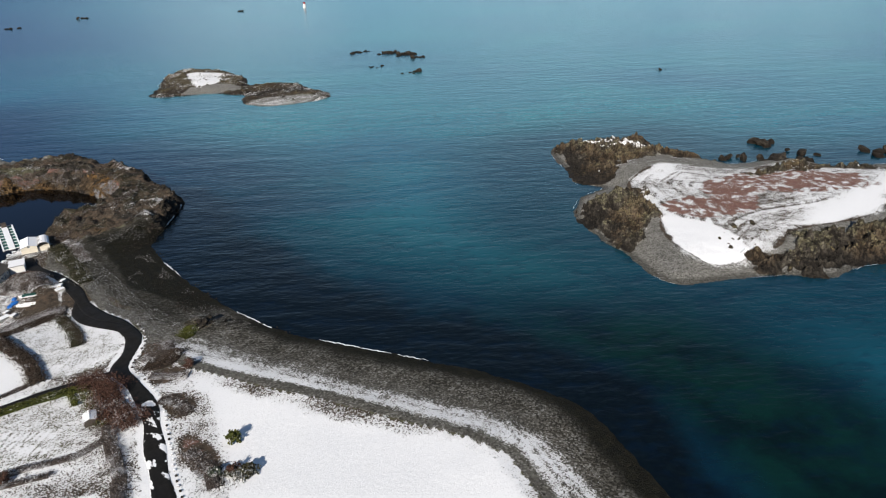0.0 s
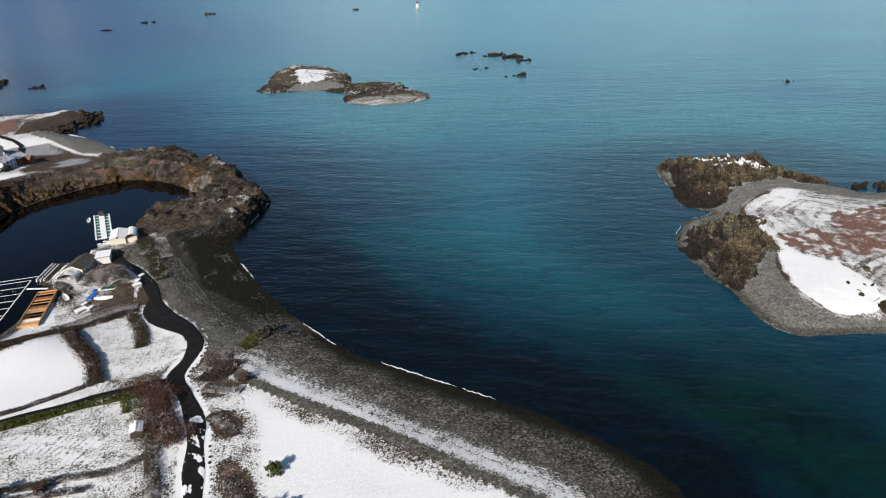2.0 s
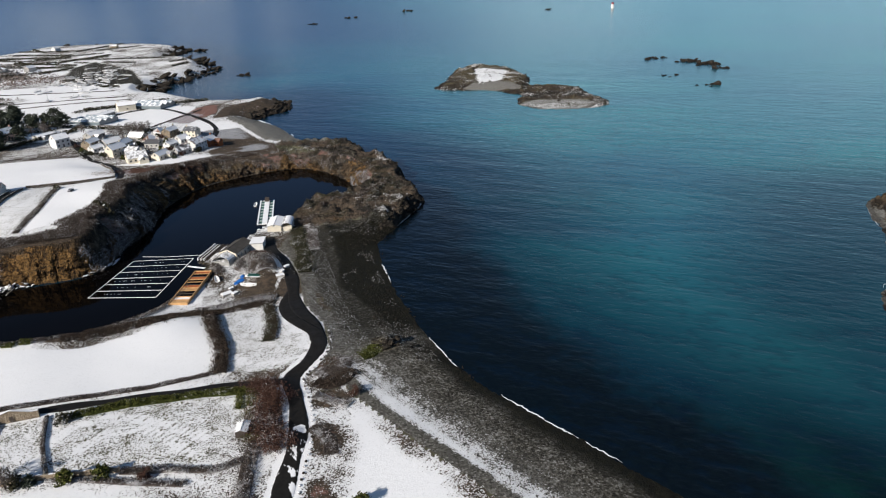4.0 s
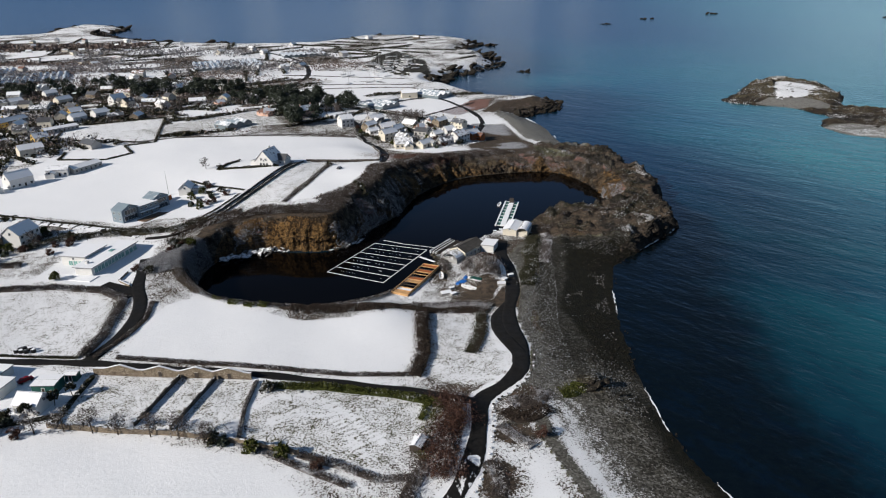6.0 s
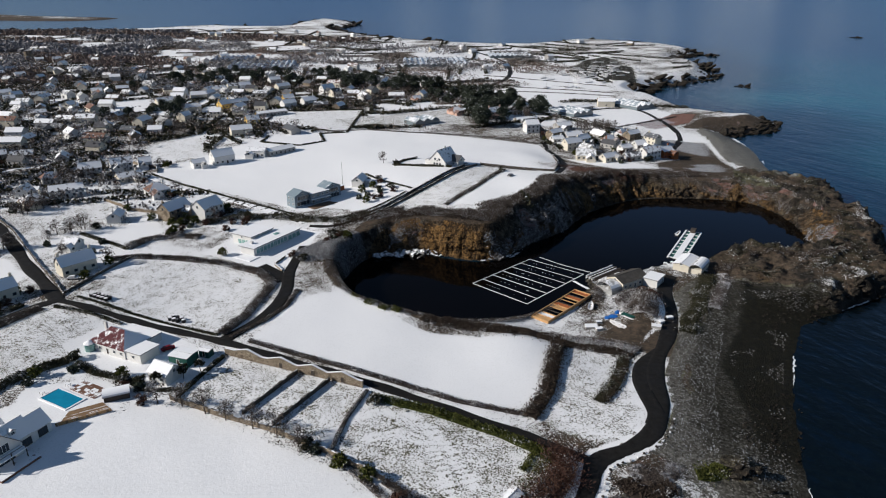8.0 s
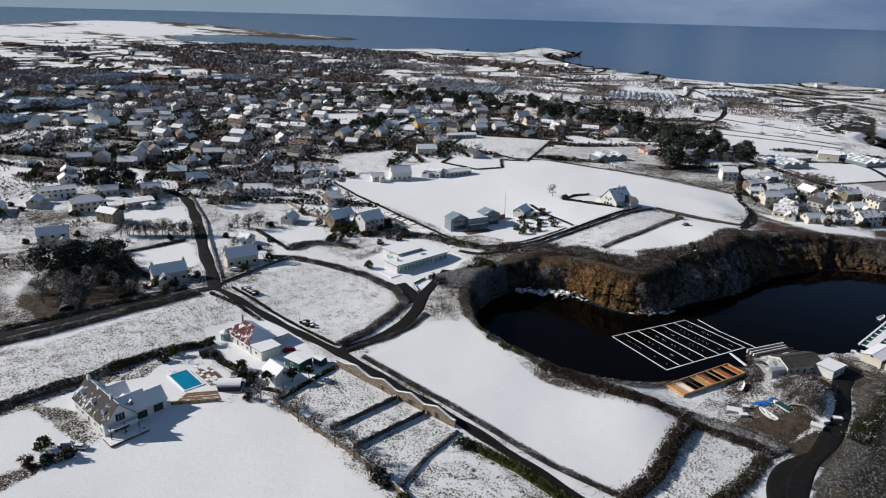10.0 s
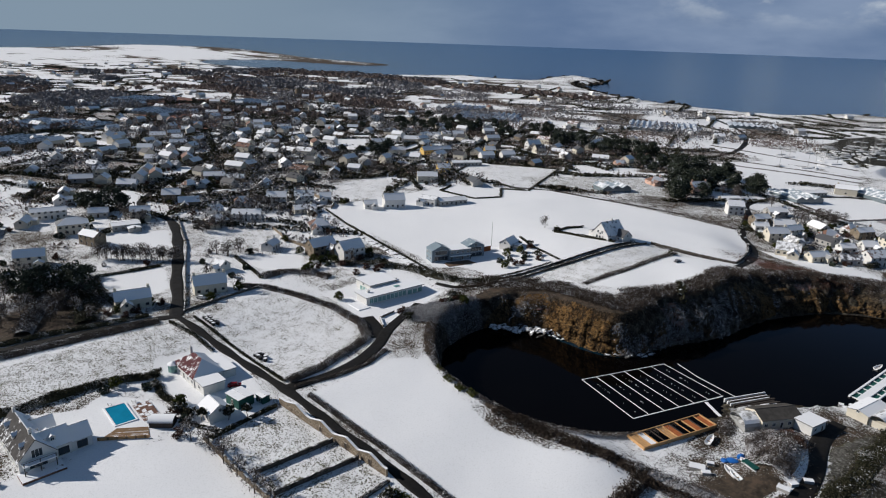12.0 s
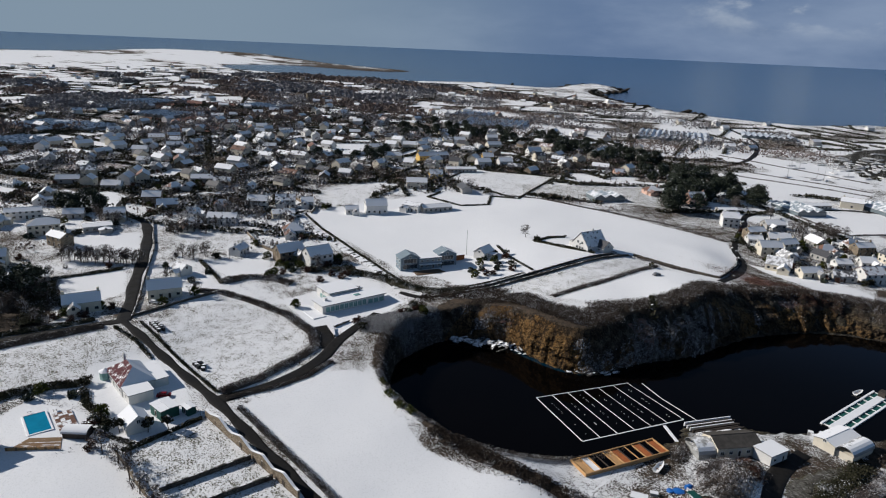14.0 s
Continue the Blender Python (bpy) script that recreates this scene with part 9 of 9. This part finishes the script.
WOODS = [(-216, 661, 22, 10, "pine"), (-180, 645, 30, 16, "pine"), (-165, 584, 26, 14, "pine"), (-190, 575, 14, 6, "pine"), (-137, 630, 30, 12, "pine"), (-150, 552, 14, 8, "pine"), (-118, 600, 18, 9, "bare"), (-324, 691, 26, 12, "pine"), (-354, 700, 24, 10, "pine"),
         (-274, 711, 26, 10, "pine"), (-200, 819, 14, 6, "pine"), (-205, 165, 14, 5, "pine"), (-212, 172, 14, 10, "bare"), (-230, 160, 16, 9, "bare"), (-208, 182, 10, 9, "bare"), (-186, 168, 12, 10, "bare"), (-196, 152, 12, 6, "bare"), (-178, 190, 8, 6, "bush"), (-340, 225, 16, 7, "pine"), (-200, 217, 7, 5, "bush"), (-190, 207, 5, 4, "bush"), (-310, 240, 14, 5, "bare"),
         (-215, 252, 10, 5, "bare"), (-180, 285, 16, 9, "bush"), (-150, 298, 16, 9, "bush"), (-190, 270, 12, 8, "bush"), (-265, 305, 14, 7, "bush"), (-240, 300, 14, 6, "bush"), (-390, 340, 40, 12, "bare"), (-430, 440, 50, 16, "bare"), (-350, 440, 30, 12, "bare"),
         (-270, 560, 20, 8, "bush"), (-420, 480, 30, 10, "pine"), (-520, 700, 60, 18, "pine"), (-430, 720, 50, 14, "pine"), (-560, 640, 40, 10, "pine"), (-60, 548, 34, 46, "bush"), (-40, 525, 30, 26, "bush"), (-70, 575, 26, 20, "bare"), (-25, 545, 18, 14, "bush"), (-300, 620, 30, 10, "bare"), (-700, 500, 80, 20, "bare"),
         (-640, 420, 60, 16, "bare"), (-330, 300, 30, 12, "bush"), (-230, 240, 10, 5, "bush"), (-172, 300, 6, 4, "bush"), (-250, 228, 24, 26, "bush"), (-285, 258, 26, 26, "bush"), (-320, 285, 26, 20, "bush"), (-225, 297, 20, 16, "bush"), (-300, 305, 22, 14, "bare"), (-262, 262, 16, 10, "bare"), (-104, 292, 6, 5, "bush"), (-112, 300, 6, 5, "bush")]
for x, y, r, n, kind in WOODS:
    for i in range(n):
        for _ in range(6):
            a, b = x + RS.normal(0, r * 0.55), y + RS.normal(0, r * 0.45)
            if free(a, b, 5.5):
                plant(kind, RS.randint(0, 4), a, b)
                break


def far_shrubs():
    """Garden shrubs too far off to pick apart, as rounded clumps."""
    P = np.array(FAR_BUSH)
    i = np.repeat(np.arange(len(P)), 110)
    d = RS.normal(size=(len(i), 3))
    d /= np.linalg.norm(d, axis=1)[:, None]
    r = RS.uniform(1.0, 2.2, len(P))[i] * RS.uniform(0.6, 1.0, len(i))
    z = level_np(P[i, 0], P[i, 1]) + 0.9 + d[:, 2] * r
    C = np.column_stack([P[i, 0] + d[:, 0] * r, P[i, 1] + d[:, 1] * r, z])
    return tagged(new("far_shrubs", leaf_mesh("far_shrubs", C, 0.3, M_FROST, RS)), "grey-green garden shrubs between far houses", "shrub", kind="stuff")


far_shrubs()


def far_woods(name, n, x0, x1, y0, y1, mat, label, seed, size, high, thr, step):
    """Woods and hedgerows too far to count: clumps of leaves where the land is wooded."""
    rs = np.random.RandomState(seed)
    x, y = rs.uniform(x0, x1, n), rs.uniform(y0, y1, n)
    k = (fbm(x * 0.6 + y * 0.3, y * 1.5, step, 4, seed) > thr) & (inside(x, y, COAST) > 30) & (np.hypot(x, y) > 330)
    for p, c in SNOW_FIELDS:
        k &= near(inside, x, y, np.array(p, float), -99, 12) < -3
    for L2 in LINES.values():
        k &= near(line_dist, x, y, L2, 99, 12) > 5
    x, y = x[k], y[k]
    per = 9
    i = np.repeat(np.arange(len(x)), per)
    r = 1 + np.hypot(x[i], y[i]) / 900
    cx_, cy_ = x[i] + rs.normal(0, 1.6, len(i)) * r, y[i] + rs.normal(0, 1.6, len(i)) * r
    z = level_np(cx_, cy_) + high * r ** 0.5 * rs.uniform(0.02, 1, len(i)) * (0.5 + fbm(cx_, cy_, 20, 2, seed))
    return tagged(new(name, leaf_mesh(name, np.stack([cx_, cy_, z], 1), size * r, mat, rs)), label, "woodland", kind="stuff")


far_woods("far_woods", 15000, -1100, -160, 150, 1150, M_FARWOOD, "winter woods and garden trees among the houses, paled for haze", 31, 0.55, 6.5, 0.61, 70)
far_woods("far_thicket", 17000, -1000, -160, 140, 1000, M_FARSCRUB, "bare thickets and hedges among the houses", 32, 0.42, 2.8, 0.53, 40)
far_woods("distant_woods", 22000, -1900, -900, 100, 1300, M_FARWOOD, "winter woods in the distance, paled for haze", 33, 1.25, 4.2, 0.60, 130)
far_woods("distant_thicket", 20000, -1900, -700, 100, 1300, M_FARSCRUB, "brown bare thickets in the distance", 34, 0.9, 4.0, 0.58, 150)


def far_hedgerows(seed=41):
    rs = np.random.RandomState(seed)
    C = []
    for i in range(760):
        x, y = (rs.uniform(-2200, -40), rs.uniform(180, 1400)) if i % 2 else (rs.uniform(-950, -210), rs.uniform(170, 800))
        if math.hypot(x, y) < 340:
            continue
        a = radians(rs.choice([28, 118, 62, 152]) + rs.normal(0, 5))
        n = int(rs.uniform(40, 150) * 2.2)
        s = np.linspace(0, n / 2.2, n)
        C.append(np.stack([x + np.cos(a) * s + rs.normal(0, 0.7, n), y + np.sin(a) * s + rs.normal(0, 0.7, n)], 1))
    C = np.vstack(C)
    x, y = C[:, 0], C[:, 1]
    k = inside(x, y, COAST) > 25
    for p, c in SNOW_FIELDS:
        k &= near(inside, x, y, np.array(p, float), -99, 12) < -2
    C = np.repeat(C[k], 4, 0) + rs.normal(0, 0.6, (k.sum() * 4, 2))
    z = level_np(C[:, 0], C[:, 1]) + rs.uniform(0.1, 2.2, len(C))
    return tagged(new("far_hedgerows", leaf_mesh("far_hedgerows", np.column_stack([C, z]), 0.75, M_HEDGE, rs)), "dark hedgerows between far gardens and fields", "hedge", kind="stuff")


far_hedgerows()
